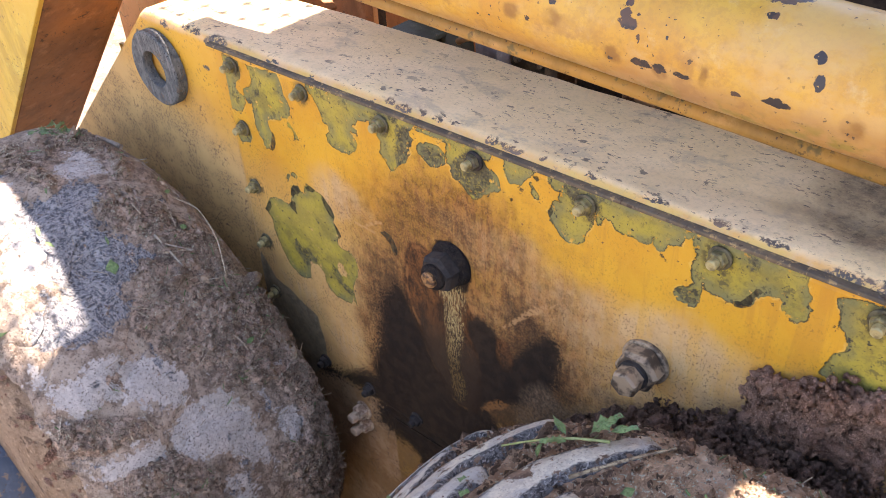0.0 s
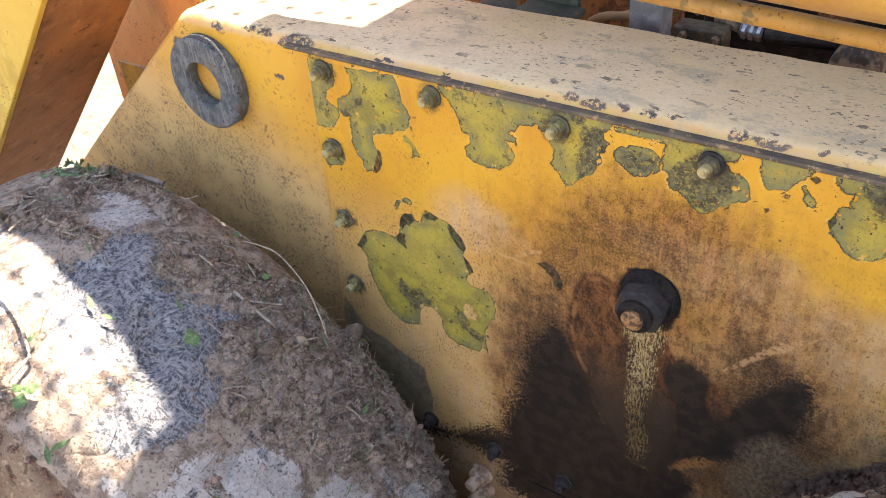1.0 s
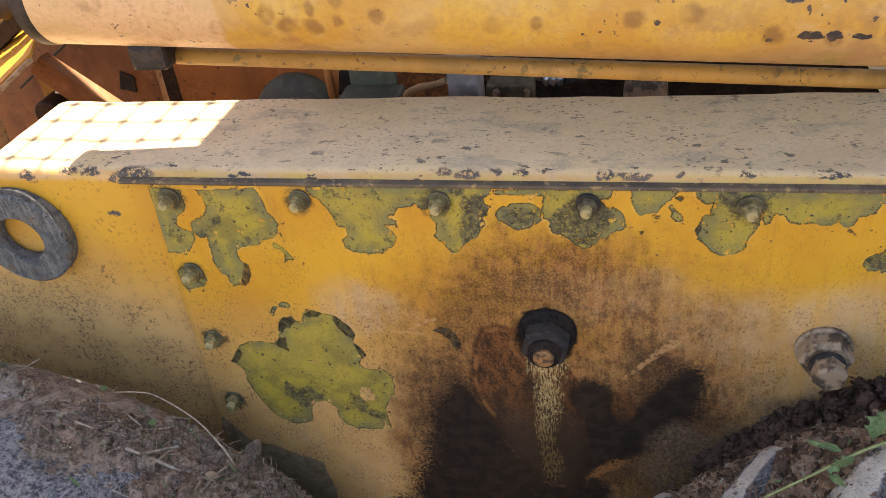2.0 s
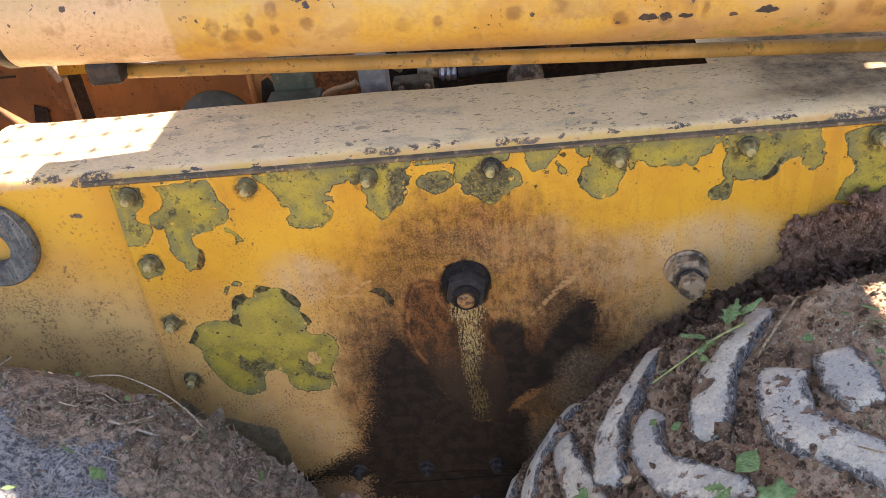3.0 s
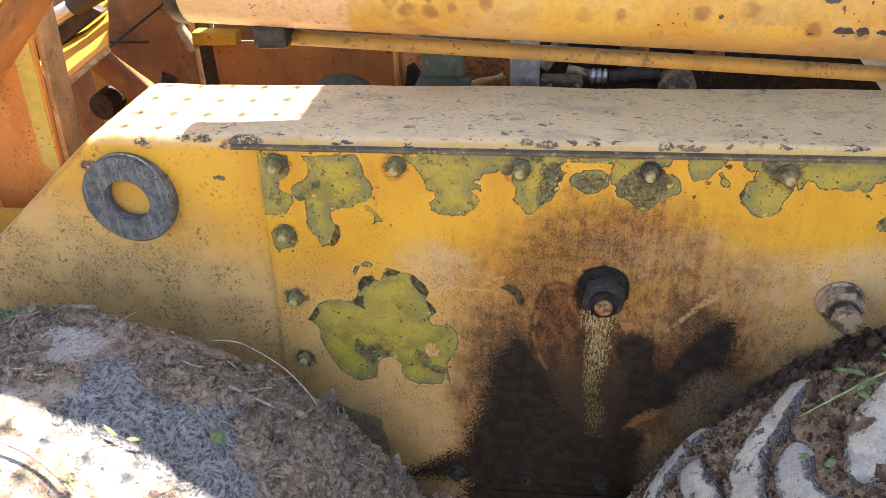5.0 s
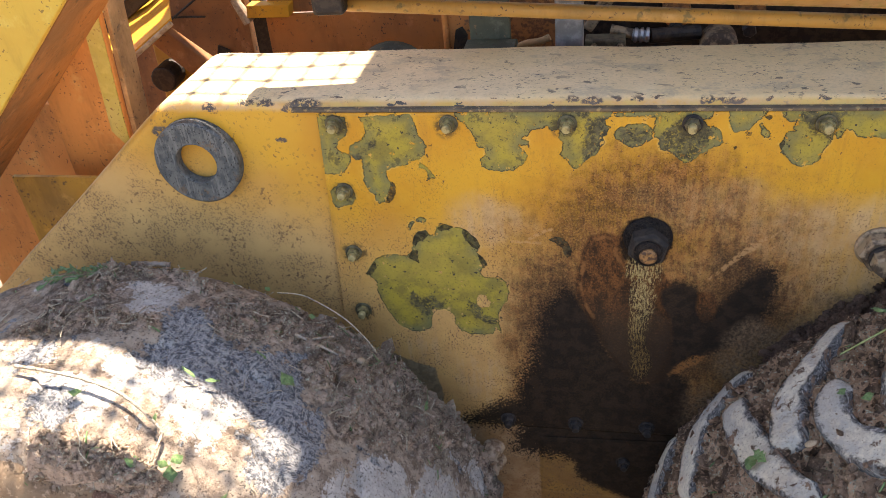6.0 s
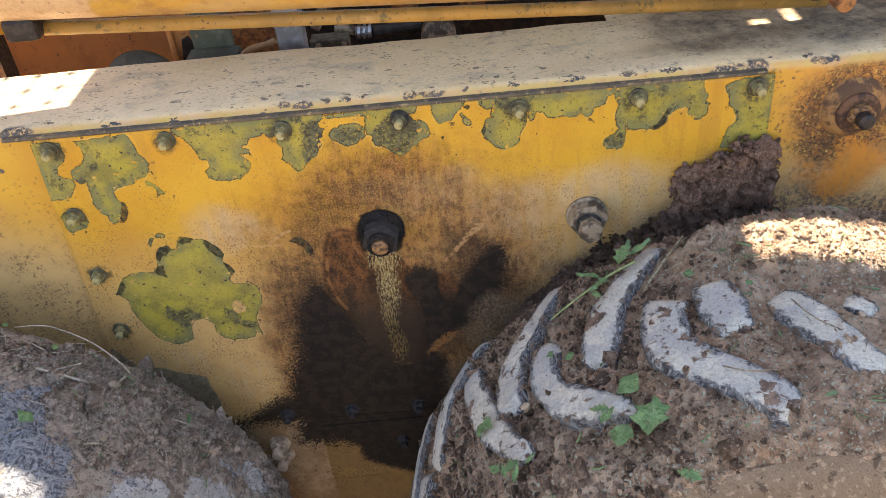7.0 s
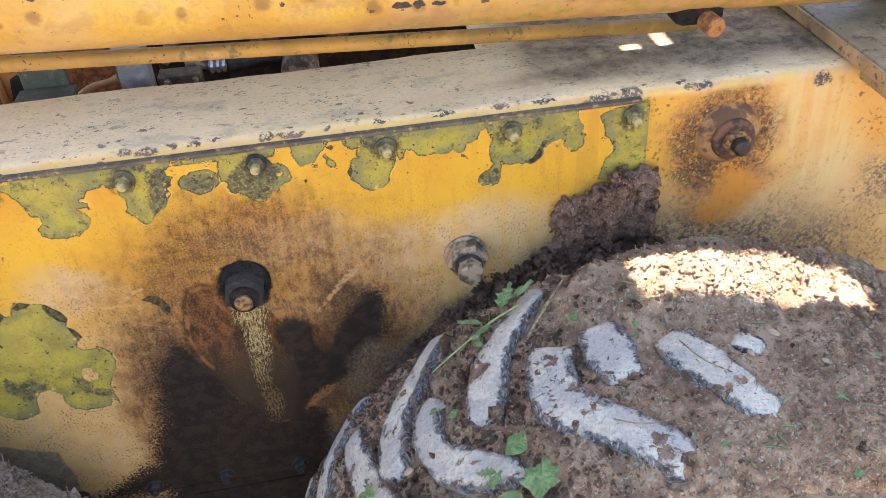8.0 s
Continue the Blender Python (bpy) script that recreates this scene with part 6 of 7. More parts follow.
def right_tyre():
    ty = Tyre(1.22, 0.59, 0.675, 5.0)
    root = thing("muddy_wheel", (1.22, ty.yc, -0.06), "large tyre with curved grey tread bars packed with brown mud", "tyre", group="tandem wheels")
    heap = [(5, -0.19, 20, 0.12), (28, -0.3, 18, 0.3), (13, -0.54, 8, 0.07), (-10, -0.19, 7, 0.06), (43, -0.3, 25, 0.3), (-1, -0.23, 12, 0.06), (18, -0.40, 10, 0.2)]

    def mud(deg, y, p):
        d = 0.0055 + 0.010 * fbm(p, 14, 3, 21) + 0.009 * fbm(p, 48, 3, 22) + 0.010 * np.abs(fbm(p, 95, 2, 23)) + 0.003 * fbm(p, 190, 2, 25)
        d = d + 0.012 * np.clip((-8 - deg) / 20, 0, 1) * np.abs(fbm(p, 60, 3, 26))
        hollow = 0.009 * np.clip((-16 - deg) / 10, 0, 1)
        return d + 0.026 * np.clip(inside(deg, y, heap) * 2.0, 0, 1) - hollow - bare_flank(y, p, 24)

    v, f = ty.carcass(mud)
    tread = place("carcass", raw("carcass", v, f, MUD), root, "mud-caked tyre body")
    place("sidewall", raw("sidewall", *ty.sidewall(), SIDE_DUST), root, "smooth dusty tan sidewall")
    pitch = 15.65
    inner = [(-18, -0.13), (-22, -0.185), (-25, -0.222), (-28, -0.26), (-29.4, -0.30), (-29.5, -0.345)]
    outer = [(-19, -0.28), (-21.2, -0.315), (-21.3, -0.35), (-19.6, -0.395), (-15.3, -0.45), (-11, -0.505), (-8, -0.555)]
    bars = [(inner, (0.036, 0.042, 0.060), k) for k in (-5, -4, -3, 3, 4, 5)] + [(outer, (0.050, 0.060, 0.050), k) for k in (-5, -4, -3, 3, 4, 5)]
    # the bars that lie open between the mud, as they are worn
    bars += [([(-17.7, -0.13), (-20.4, -0.178), (-24.4, -0.223), (-27.0, -0.266), (-28.2, -0.315), (-29.8, -0.352)], (0.034, 0.031, 0.033, 0.043, 0.053, 0.040), 0),
             ([(-32.4, -0.12), (-35.2, -0.165), (-38.8, -0.212), (-42.1, -0.249), (-43.1, -0.292), (-43.8, -0.35)], (0.024, 0.028, 0.033, 0.040, 0.050, 0.042), 0),
             ([(-48.0, -0.12), (-53.0, -0.155), (-58.0, -0.19), (-60.5, -0.25), (-62.0, -0.31)], (0.026, 0.033, 0.036, 0.042, 0.036), 0),
             ([(-34.0, -0.273), (-36.7, -0.279), (-37.4, -0.322), (-35.3, -0.386), (-32.0, -0.424), (-28.7, -0.446), (-26.3, -0.460)], (0.038, 0.042, 0.044, 0.048, 0.045, 0.042, 0.028), 0),
             ([(-18.4, -0.273), (-20.1, -0.315), (-20.3, -0.375), (-17.4, -0.424), (-13.9, -0.461), (-10.9, -0.504), (-9.5, -0.543)], (0.056, 0.060, 0.058, 0.052, 0.052, 0.053, 0.043), 0),
             ([(-12.7, -0.262), (-12.6, -0.325), (-11.9, -0.388)], (0.046, 0.064, 0.044), 0),
             ([(-6.3, -0.32), (-4.1, -0.357), (-2.3, -0.402), (-0.9, -0.443), (0.5, -0.475), (2.2, -0.496)], (0.036, 0.053, 0.052, 0.045, 0.043, 0.032), 0),
             ([(0.8, -0.348), (3.0, -0.366), (4.5, -0.386)], (0.028, 0.038, 0.026), 0),
             ([(-50.7, -0.186), (-49.9, -0.262), (-47.8, -0.341), (-44.6, -0.405), (-41.5, -0.445)], (0.036, 0.045, 0.046, 0.042, 0.030), 0)]
    for i, (path, w, k) in enumerate(bars):
        v, f = ty.lug([(d + k * pitch, y) for d, y in path], [1.18 * q for q in w], 0.0165, 50 + i)
        me = raw("tread_bar", v, f, RUBBER_R)
        me.set_sharp_from_angle(angle=radians(50))
        att = me.attributes.new("across", "FLOAT", "POINT")
        att.data.foreach_set("value", np.tile(np.array([-1.3, -1.2, -1.1, -0.93, -0.45, 0, 0.45, 0.93, 1.1, 1.2, 1.3]), len(v) // 11))
        place("tread_bar", me, tread)
    rng = np.random.RandomState(7)
    n = 42000
    deg, y = rng.uniform(-80, 55, n), rng.uniform(-0.585, -0.07, n)
    keep = rng.rand(n) < 0.35 + 0.65 * np.clip(inside(deg, y, heap) * 3, 0, 1)
    deg, y = deg[keep], y[keep]
    base = ty.at(deg, y)
    p = ty.at(deg, y, mud(deg, y, base) + 0.0005)
    # clods on the side turned from the light take the darker mud colour
    darker = rng.rand(len(p)) < 0.85 * np.clip((-6 - deg + 9 * fbm(p, 12, 2, 27)) / 16, 0.02, 1)
    clods("soil", p[~darker], rng.gamma(1.0, 0.0012, (~darker).sum()) + 0.0005, MUD, tread, 8)
    clods("shaded_soil", p[darker], rng.gamma(1.0, 0.0026, darker.sum()) + 0.0007, SHADE_MUD, tread, 48)
    k = rng.choice(len(p), 240, replace=False)
    straws("grass_litter", p[k], p[k] - np.array([ty.xc, 0, ty.zc]) * [1, 0, 1] - p[k] * [0, 1, 0], LEAF, 49, tread, (0.008, 0.030), 0.0009)
    k = rng.choice(len(p), 420, replace=False)
    straws("straw", p[k], p[k] - np.array([ty.xc, 0, ty.zc]) * [1, 0, 1] - p[k] * [0, 1, 0], STRAW, 9, tread)
    k = rng.choice(len(p), 90, replace=False)
    straws("pale_straw", p[k], p[k] - np.array([ty.xc, 0, ty.zc]) * [1, 0, 1] - p[k] * [0, 1, 0], PALE_STRAW, 39, tread, (0.010, 0.040), 0.0006)
    return ty, root


def left_tyre():
    ty = Tyre(-0.40, 0.58, 0.645, 4.0)
    root = thing("muddy_wheel", (-0.40, ty.yc, -0.06), "large worn tyre under dried mud and grass litter", "tyre", group="tandem wheels")

    def cover_of(deg, y, p):
        held = 0.25 - depth_of("SLURRY", 0.0113 * deg, y) / 0.03
        return np.minimum(depth_of("CAKED", 0.0113 * deg, y) / 0.04, held) + 0.45 * fbm(p, 26, 4, 37)

    def mud(deg, y, p):
        d = 0.006 + 0.008 * fbm(p, 11, 3, 31) + 0.005 * fbm(p, 45, 3, 32) + 0.004 * np.abs(fbm(p, 100, 2, 33)) + 0.0015 * fbm(p, 190, 2, 35)
        k = np.clip((cover_of(deg, y, p) + 0.12) * 2.5, 0, 1)
        lump = 0.011 + 0.015 * np.abs(fbm(p, 42, 3, 36)) + 0.008 * fbm(p, 110, 2, 38)
        return d + k * lump + 0.022 * np.clip((deg - 48) / 30, 0, 1) * np.clip((y + 0.33) / 0.16, 0, 1) - bare_flank(y, p, 34)

    def grade(me):
        """Writes on each point how deep it lies in the mud, the slurry and the scraped patches."""
        v = np.empty(len(me.vertices) * 3)
        me.vertices.foreach_get("co", v)
        v = v.reshape(-1, 3)
        deg = np.degrees(np.arctan2(v[:, 0] - ty.xc, v[:, 2] - ty.zc))
        for name, val in (("caked", cover_of(deg, v[:, 1], v)), ("slurry", depth_of("SLURRY", 0.0113 * deg, v[:, 1]) / 0.035 + 0.3 * fbm(v, 30, 4, 39)), ("scraped", depth_of("SCRAPED", 0.0113 * deg, v[:, 1]) / 0.035 + 0.35 * fbm(v, 30, 4, 40))):
            me.attributes.new(name, "FLOAT", "POINT").data.foreach_set("value", val)
        return me

    v, f = ty.carcass(mud)
    tread = place("carcass", grade(raw("carcass", v, f, CRUST)), root, "worn rubber under dried slurry")
    place("sidewall", raw("sidewall", *ty.sidewall(), SIDE_DUST), root, "smooth dusty tan sidewall")
    pitch = 15.65
    inner = [(-21, -0.135), (-25, -0.19), (-28, -0.222), (-31, -0.26), (-32.4, -0.30), (-32.5, -0.345)]
    outer = [(-22, -0.28), (-24.2, -0.315), (-24.3, -0.35), (-22.6, -0.395), (-18.3, -0.45), (-14, -0.505), (-11, -0.555)]
    for k in range(-1, 9):
        for fam, path, w in ((0, inner, (0.070, 0.085, 0.10)), (1, outer, (0.105, 0.11, 0.095))):
            shifted = [(d - 2 + k * pitch, y) for d, y in path]
            v, f = ty.lug(shifted, w, 0.0125, 90 + 2 * k + fam)
            me = grade(raw("tread_bar", v, f, CRUST))
            me.set_sharp_from_angle(angle=radians(50))
            place("tread_bar", me, tread)
    rng = np.random.RandomState(17)
    n = 40000
    deg, y = rng.uniform(-25, 95, n), rng.uniform(-0.59, -0.06, n)
    base = ty.at(deg, y)
    keep = rng.rand(n) < 0.07 + 0.75 * np.clip((cover_of(deg, y, base) + 0.12) * 3, 0, 1)
    deg, y, base = deg[keep], y[keep], base[keep]
    edge_deg, edge_y = rng.uniform(15, 95, 170), -0.583 - 0.03 * rng.rand(170) ** 1.5
    clods("shoulder_soil", ty.at(edge_deg, edge_y, 0.002), 0.002 + rng.gamma(1.3, 0.003, 170), CLUMP, tread, 21, 0.6)
    p = ty.at(deg, y, mud(deg, y, base) + 0.001)
    thick = np.clip(cover_of(deg, y, base) * 2 + 0.5, 0.25, 1)
    clods("soil", p, rng.gamma(1.0, 0.0021, len(p)) * thick + 0.0005, BROWN_SOIL, tread, 18)
    k = rng.choice(len(p), 130, replace=False)
    straws("grass_litter", p[k], p[k] - np.array([ty.xc, 0, ty.zc]) * [1, 0, 1] - p[k] * [0, 1, 0], LEAF, 59, tread, (0.008, 0.028), 0.0009)
    k = rng.choice(len(p), 800, replace=False)
    straws("straw", p[k], p[k] - np.array([ty.xc, 0, ty.zc]) * [1, 0, 1] - p[k] * [0, 1, 0], STRAW, 19, tread)
    k = rng.choice(len(p), 460, replace=False)
    straws("pale_straw", p[k] + np.array([0, 0, 0.004]), p[k] - np.array([ty.xc, 0, ty.zc]) * [1, 0, 1] - p[k] * [0, 1, 0], PALE_STRAW, 29, tread, (0.012, 0.050), 0.0008)
    return ty, root


# ---- the hydraulic cylinder over the case ----
def cylinder():
    def ax(x, dz=0.0):
        return (x, 0.0796 + 0.0345 * x, 1.7332 - 0.0681 * x + dz)
    root = thing("hydraulic_cylinder", (0.8, 0.08, 1.6), "scuffed yellow hydraulic cylinder with a thin pipe beneath", "cylinder")
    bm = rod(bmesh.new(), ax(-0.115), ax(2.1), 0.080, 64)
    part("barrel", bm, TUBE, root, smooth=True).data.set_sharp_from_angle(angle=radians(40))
    bm = rod(bmesh.new(), ax(-0.135), ax(-0.112), 0.0815, 64, bevel=0.004)
    part("end_collar", bm, DARK_STEEL, root, "dark seal ring", smooth=True).data.set_sharp_from_angle(angle=radians(40))
    bm = rod(bmesh.new(), ax(-0.7, 0.018), ax(-0.13, 0.018), 0.030, 40)
    part("gland", bm, TUBE, root, smooth=True).data.set_sharp_from_angle(angle=radians(40))

    def pip(x):
        return Vector((x, 0.0816 + 0.0611 * x, 1.6325 - 0.0847 * x))
    bm = bmesh.new()
    rod(bm, pip(0.030), pip(1.36), 0.0122, 16)
    part("feed_pipe", bm, PIPE, root, smooth=True)
    bm = box(bmesh.new(), (-0.022, 0.045, 1.622), (0.034, 0.10, 1.662), 0.008)
    part("pipe_elbow", bm, DARK_STEEL, root, "oily elbow fitting")
    blk = part("port_block", box(bmesh.new(), (1.290, 0.075, 1.548), (1.372, 0.145, 1.640), 0.016), GREASY, root, "greasy port block")
    part("port_pin", rod(bmesh.new(), (1.338, 0.078, 1.560), (1.344, 0.045, 1.557), 0.0165, 20, bevel=0.003), RUSTY, blk, "rusty round pin end")
    return root


# ---- frame of the machine behind ----
def behind():
    # sloping box beam beyond the left tyre
    root = thing("lift_arm", (-1.3, 0.07, 0.0), "sloping yellow box beam with a rust-brown side", "machine part")
    d, q = Vector((0.721, 0, 0.693)), Vector((-0.693, 0, 0.721))
    c = Vector((-0.835, 0, 1.28))

    def quad(a0, a1, b0, b1):
        return [((c + d * a + q * b).x, (c + d * a + q * b).z) for a, b in ((a0, b0), (a1, b0), (a1, b1), (a0, b1))]
    part("front_flange", slab(quad(-1.7, 0.72, 0.0, 0.24), -0.055, -0.040, 0.003), YELLOW_POST, root, "faded yellow flange")
    part("web", slab(quad(-1.7, 0.72, -0.001, 0.012), -0.04, 0.18, 0.002), BROWN_POST, root, "rust-brown web")
    part("back_flange", slab(quad(-1.7, 0.72, 0.0, 0.24), 0.18, 0.195, 0.003), BROWN_POST, root)
    # orange plate past the nose of the case
    plate = thing("upright_plate", (-0.72, 0.33, 0.0), "orange box-section upright with a worn yellow-green stripe", "machine part")
    part("plate", slab([(-0.81, 0.0), (-0.70, 0.0), (-0.625, 1.30), (-0.586, 1.75), (-0.81, 1.75)], 0.320, 0.335, 0.003), STRIPED, plate)
    part("stripe", slab([(-0.668, 1.27), (-0.632, 1.22), (-0.628, 1.30), (-0.592, 1.75), (-0.634, 1.75)], 0.3168, 0.3198), STRIPE, plate, "worn yellow-green stripe")
    part("side_flange", slab([(-0.70, 0.0), (-0.688, 0.0), (-0.613, 1.30), (-0.574, 1.75), (-0.586, 1.75), (-0.625, 1.30)], 0.3355, 0.405, 0.002), TAN_EDGE, plate, "dirty tan side")
    gus = thing("gusset", (-1.0, 0.41, 0.0), "weathered orange gusset plate with rust patches", "machine part")
    part("plate", slab([(-1.25, 1.33), (-0.80, 1.28), (-0.86, 0.0), (-1.3, 0.0)], 0.42, 0.44, 0.003), STRIPED, gus)
    # big side panel with a welded seam and a sunlit corner
    side = thing("frame_panel", (-0.7, 0.9, 0.0), "brown-orange frame panel with a welded seam", "machine part")
    part("sheet", slab([(-1.35, 0.0), (-0.578, 0.0), (-0.55, 1.40), (-0.50, 1.80), (-1.35, 1.80)], 0.90, 0.915, 0.002), BROWN_POST, side)
    bm = bmesh.new()
    quad3 = [Vector(p) for p in ((-0.650, 0.42, 1.392), (-0.517, 0.45, 1.480), (-0.72, 0.84, 1.485), (-0.92, 0.72, 1.36))]
    low = [bm.verts.new(p) for p in quad3]
    top = [bm.verts.new(p + Vector((0, 0, 0.008))) for p in quad3]
    bm.faces.new(low[::-1]), bm.faces.new(top)
    for k in range(4):
        bm.faces.new((low[k], low[(k + 1) % 4], top[(k + 1) % 4], top[k]))
    bmesh.ops.recalc_face_normals(bm, faces=bm.faces)
    part("top_sheet", bm, SUN_YELLOW, side, "bright yellow sheet with rust spots")
    part("white_edge", rod(bmesh.new(), (-0.655, 0.412, 1.385), (-0.515, 0.442, 1.478), 0.006, 8), PALE_NUT, side, "pale worn edge")
    for a, b in (((-0.955, 0.88, 1.216), (-0.60, 0.88, 1.44)), ((-0.60, 0.88, 1.44), (-0.53, 0.88, 1.56)), ((-0.79, 0.893, 1.335), (-0.67, 0.893, 1.335))):
        part("weld_seam", rod(bmesh.new(), a, b, 0.003, 8), DARK_STEEL, side)
    part("stain_plate", slab([(-0.67, 1.20), (-0.625, 1.19), (-0.62, 1.235), (-0.655, 1.25)], 0.895, 0.899, 0.001), DARK_STEEL, side)
    part("lip", slab([(-0.596, 0.0), (-0.560, 0.0), (-0.522, 1.60), (-0.556, 1.60)], 0.86, 0.90, 0.002), BROWN_POST, side)
    bar = thing("strut", (-0.78, 0.6, 0.0), "short brown strut with a ragged weld edge", "machine part")
    part("strut_bar", slab([(-0.725, 1.352), (-0.683, 1.390), (-0.50, 1.235), (-0.55, 1.185)], 0.665, 0.70, 0.004), BROWN_POST, bar)
    part("foot", slab([(-0.74, 1.36), (-0.70, 1.30), (-0.64, 1.24), (-0.62, 0.0), (-0.78, 0.0)], 0.702, 0.74, 0.004), OLD_YELLOW, bar)
    part("pivot", rod(bmesh.new(), (-0.70, 0.64, 1.255), (-0.70, 0.71, 1.255), 0.035, 20, bevel=0.004), DARK_STEEL, bar)
    ram = thing("steering_ram", (-0.7, 0.6, 1.45), "bright steel ram rod in a dark gland", "cylinder")
    part("ram_rod", rod(bmesh.new(), (-1.0, 0.6, 1.375), (-0.65, 0.6, 1.535), 0.018, 20), BRIGHT_STEEL, ram, smooth=True)
    part("ram_gland", rod(bmesh.new(), (-0.67, 0.6, 1.528), (-0.36, 0.6, 1.67), 0.026, 20), DARK_STEEL, ram, smooth=True)
    part("ram_bracket", slab([(-1.0, 1.31), (-0.95, 1.30), (-0.62, 1.50), (-0.66, 1.52)], 0.63, 0.66, 0.003), DARK_STEEL, ram)
    # panel right of the narrow slit
    wall = thing("frame_panel", (-0.2, 0.86, 0.0), "faded orange frame panel with chipped spots", "machine part")
    part("sheet", slab([(-0.49, 0.0), (-0.475, 1.33), (-0.475, 1.345), (0.12, 1.35), (0.12, 0.0)], 0.86, 0.875, 0.002), ORANGE, wall)
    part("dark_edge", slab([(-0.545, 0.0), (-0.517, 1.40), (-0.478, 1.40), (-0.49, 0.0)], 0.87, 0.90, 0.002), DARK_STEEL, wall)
    part("flange", slab([(-0.51, 1.352), (-0.39, 1.352), (-0.385, 1.385), (-0.505, 1.387)], 0.82, 0.86, 0.002), SUN_YELLOW, wall)
    part("upper_sheet", slab([(-0.47, 1.345), (-0.46, 1.9), (0.12, 1.9), (0.12, 1.345)], 0.88, 0.892, 0.002), BROWN_POST, wall)
    part("hook", rod(bmesh.new(), (-0.545, 0.84, 1.40), (-0.515, 0.84, 1.335), 0.012, 14, r2=0.017), PALE_NUT, wall, "pale bent hook")
    dome = part("dome", lathe(bmesh.new(), [(0.0, 0.10), (-0.02, 0.10), (-0.05, 0.085), (-0.075, 0.05), (-0.085, 0.0005)], (-0.075, 0.68, 1.235), n=36), GREEN_STEEL, wall, "round grey cap", smooth=True)
    # hinges and brackets in the slot
    hinge = thing("hinge_plate", (0.16, 0.36, 0.0), "orange hinge plate with a black chip", "machine part")
    part("leaf_plate", slab([(0.134, 0.0), (0.134, 1.62), (0.190, 1.62), (0.190, 0.0)], 0.360, 0.375, 0.003), ORANGE, hinge)
    part("knuckle", rod(bmesh.new(), (0.136, 0.355, 1.1), (0.136, 0.355, 1.62), 0.006, 10), ORANGE, hinge)
    part("chip", slab([(0.148, 1.435), (0.176, 1.43), (0.180, 1.468), (0.170, 1.485), (0.156, 1.478)], 0.3575, 0.3598), DARK_STEEL, hinge)
    grey = thing("grey_bracket", (0.24, 0.30, 0.0), "dull green-grey bracket plate, scuffed", "machine part")
    part("plate", slab([(0.200, 0.0), (0.196, 1.62), (0.276, 1.62), (0.280, 0.0)], 0.296, 0.306, 0.003), GREEN_STEEL, grey)
    part("foot", box(bmesh.new(), (0.190, 0.228, 1.470), (0.290, 0.296, 1.482), 0.003), GREEN_STEEL, grey)
    panel = thing("rusty_panel", (0.3, 0.52, 0.0), "deeply rusted brown panel behind brackets", "machine part")
    part("sheet", slab([(0.20, 0.0), (0.20, 1.70), (0.36, 1.70), (0.36, 0.0)], 0.52, 0.53, 0.002), RUSTY, panel)
    pts = [(0.272 + 0.015 * k, 0.345, 1.437 + 0.006 * k + 0.004 * math.sin(1.1 * k)) for k in range(6)]
    tagged(place("pale_hose", raw("pale_hose", *sweep(pts, 0.007, sides=10), TAN_EDGE)), "pale curved hose behind the case edge", "hose")
    post = thing("steel_upright", (0.39, 0.31, 0.0), "bare grey steel upright with flaked paint", "machine part")
    part("bar", slab([(0.362, 0.0), (0.362, 1.64), (0.414, 1.64), (0.414, 0.0)], 0.290, 0.335, 0.003), BARE_STEEL, post)
    eng = thing("engine_block", (0.7, 0.6, 0.0), "dark engine parts with an added backing deep behind the case", "engine")
    # near-black backing added to close the gap to the bright ground
    part("dark_backing", box(bmesh.new(), (-0.20, 1.00, 0.0), (2.2, 1.03, 1.9), 0.004), DARK_STEEL, eng)
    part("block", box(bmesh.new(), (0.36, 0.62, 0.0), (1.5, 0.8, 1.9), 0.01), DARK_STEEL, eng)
    part("rail", box(bmesh.new(), (0.416, 0.330, 1.405), (0.494, 0.370, 1.460), 0.003), RAIL_STEEL, eng, "dirty clamp bar")
    clamp = part("hose_end", rod(bmesh.new(), (0.506, 0.372, 1.455), (0.540, 0.372, 1.451), 0.0115, 18, bevel=0.002), BARE_STEEL, eng, "shiny hose end")
    for x in (0.513, 0.524, 0.535):
        part("clamp_ring", rod(bmesh.new(), (x - 0.003, 0.372, 1.4545), (x + 0.003, 0.372, 1.4538), 0.0145, 18, bevel=0.001), BRIGHT_STEEL, clamp, "bright steel ring")
    part("fitting", rod(bmesh.new(), (0.465, 0.385, 1.462), (0.508, 0.376, 1.455), 0.010, 12), OLD_NUT, eng)
    part("hose", rod(bmesh.new(), (0.540, 0.372, 1.451), (0.635, 0.40, 1.447), 0.015, 16), DARK_STEEL, eng)
    part("arm", box(bmesh.new(), (-0.011, -0.02, -0.06), (0.011, 0.02, 0.08), 0.004, m=pose(0.45, 0.43, 1.50, 0, 35, 0)), OLD_NUT, eng)
    part("cap", lathe(bmesh.new(), [(0.05, 0.036), (0.0, 0.036), (-0.008, 0.034), (-0.014, 0.026), (-0.016, 0.0005)], (0.673, 0.365, 1.424), n=32), OLD_NUT, eng, "dull round cap", smooth=True)
    for x in (0.434, 0.484):
        part("cap_screw", rod(bmesh.new(), (x, 0.331, 1.449), (x, 0.320, 1.449), 0.0065, 12, bevel=0.0015), OLD_NUT, eng)
    for x, z in ((0.590, 1.458), (0.728, 1.452)):
        part("pipe_nut", hexnut(bmesh.new(), (x, 0.40, z), 0.024, 0.0, -0.018, x), DARK_STEEL, eng)
    for x in (0.60, 0.75):
        part("port", rod(bmesh.new(), (x, 0.55, 1.43), (x, 0.64, 1.43), 0.03, 16), RUSTY, eng)


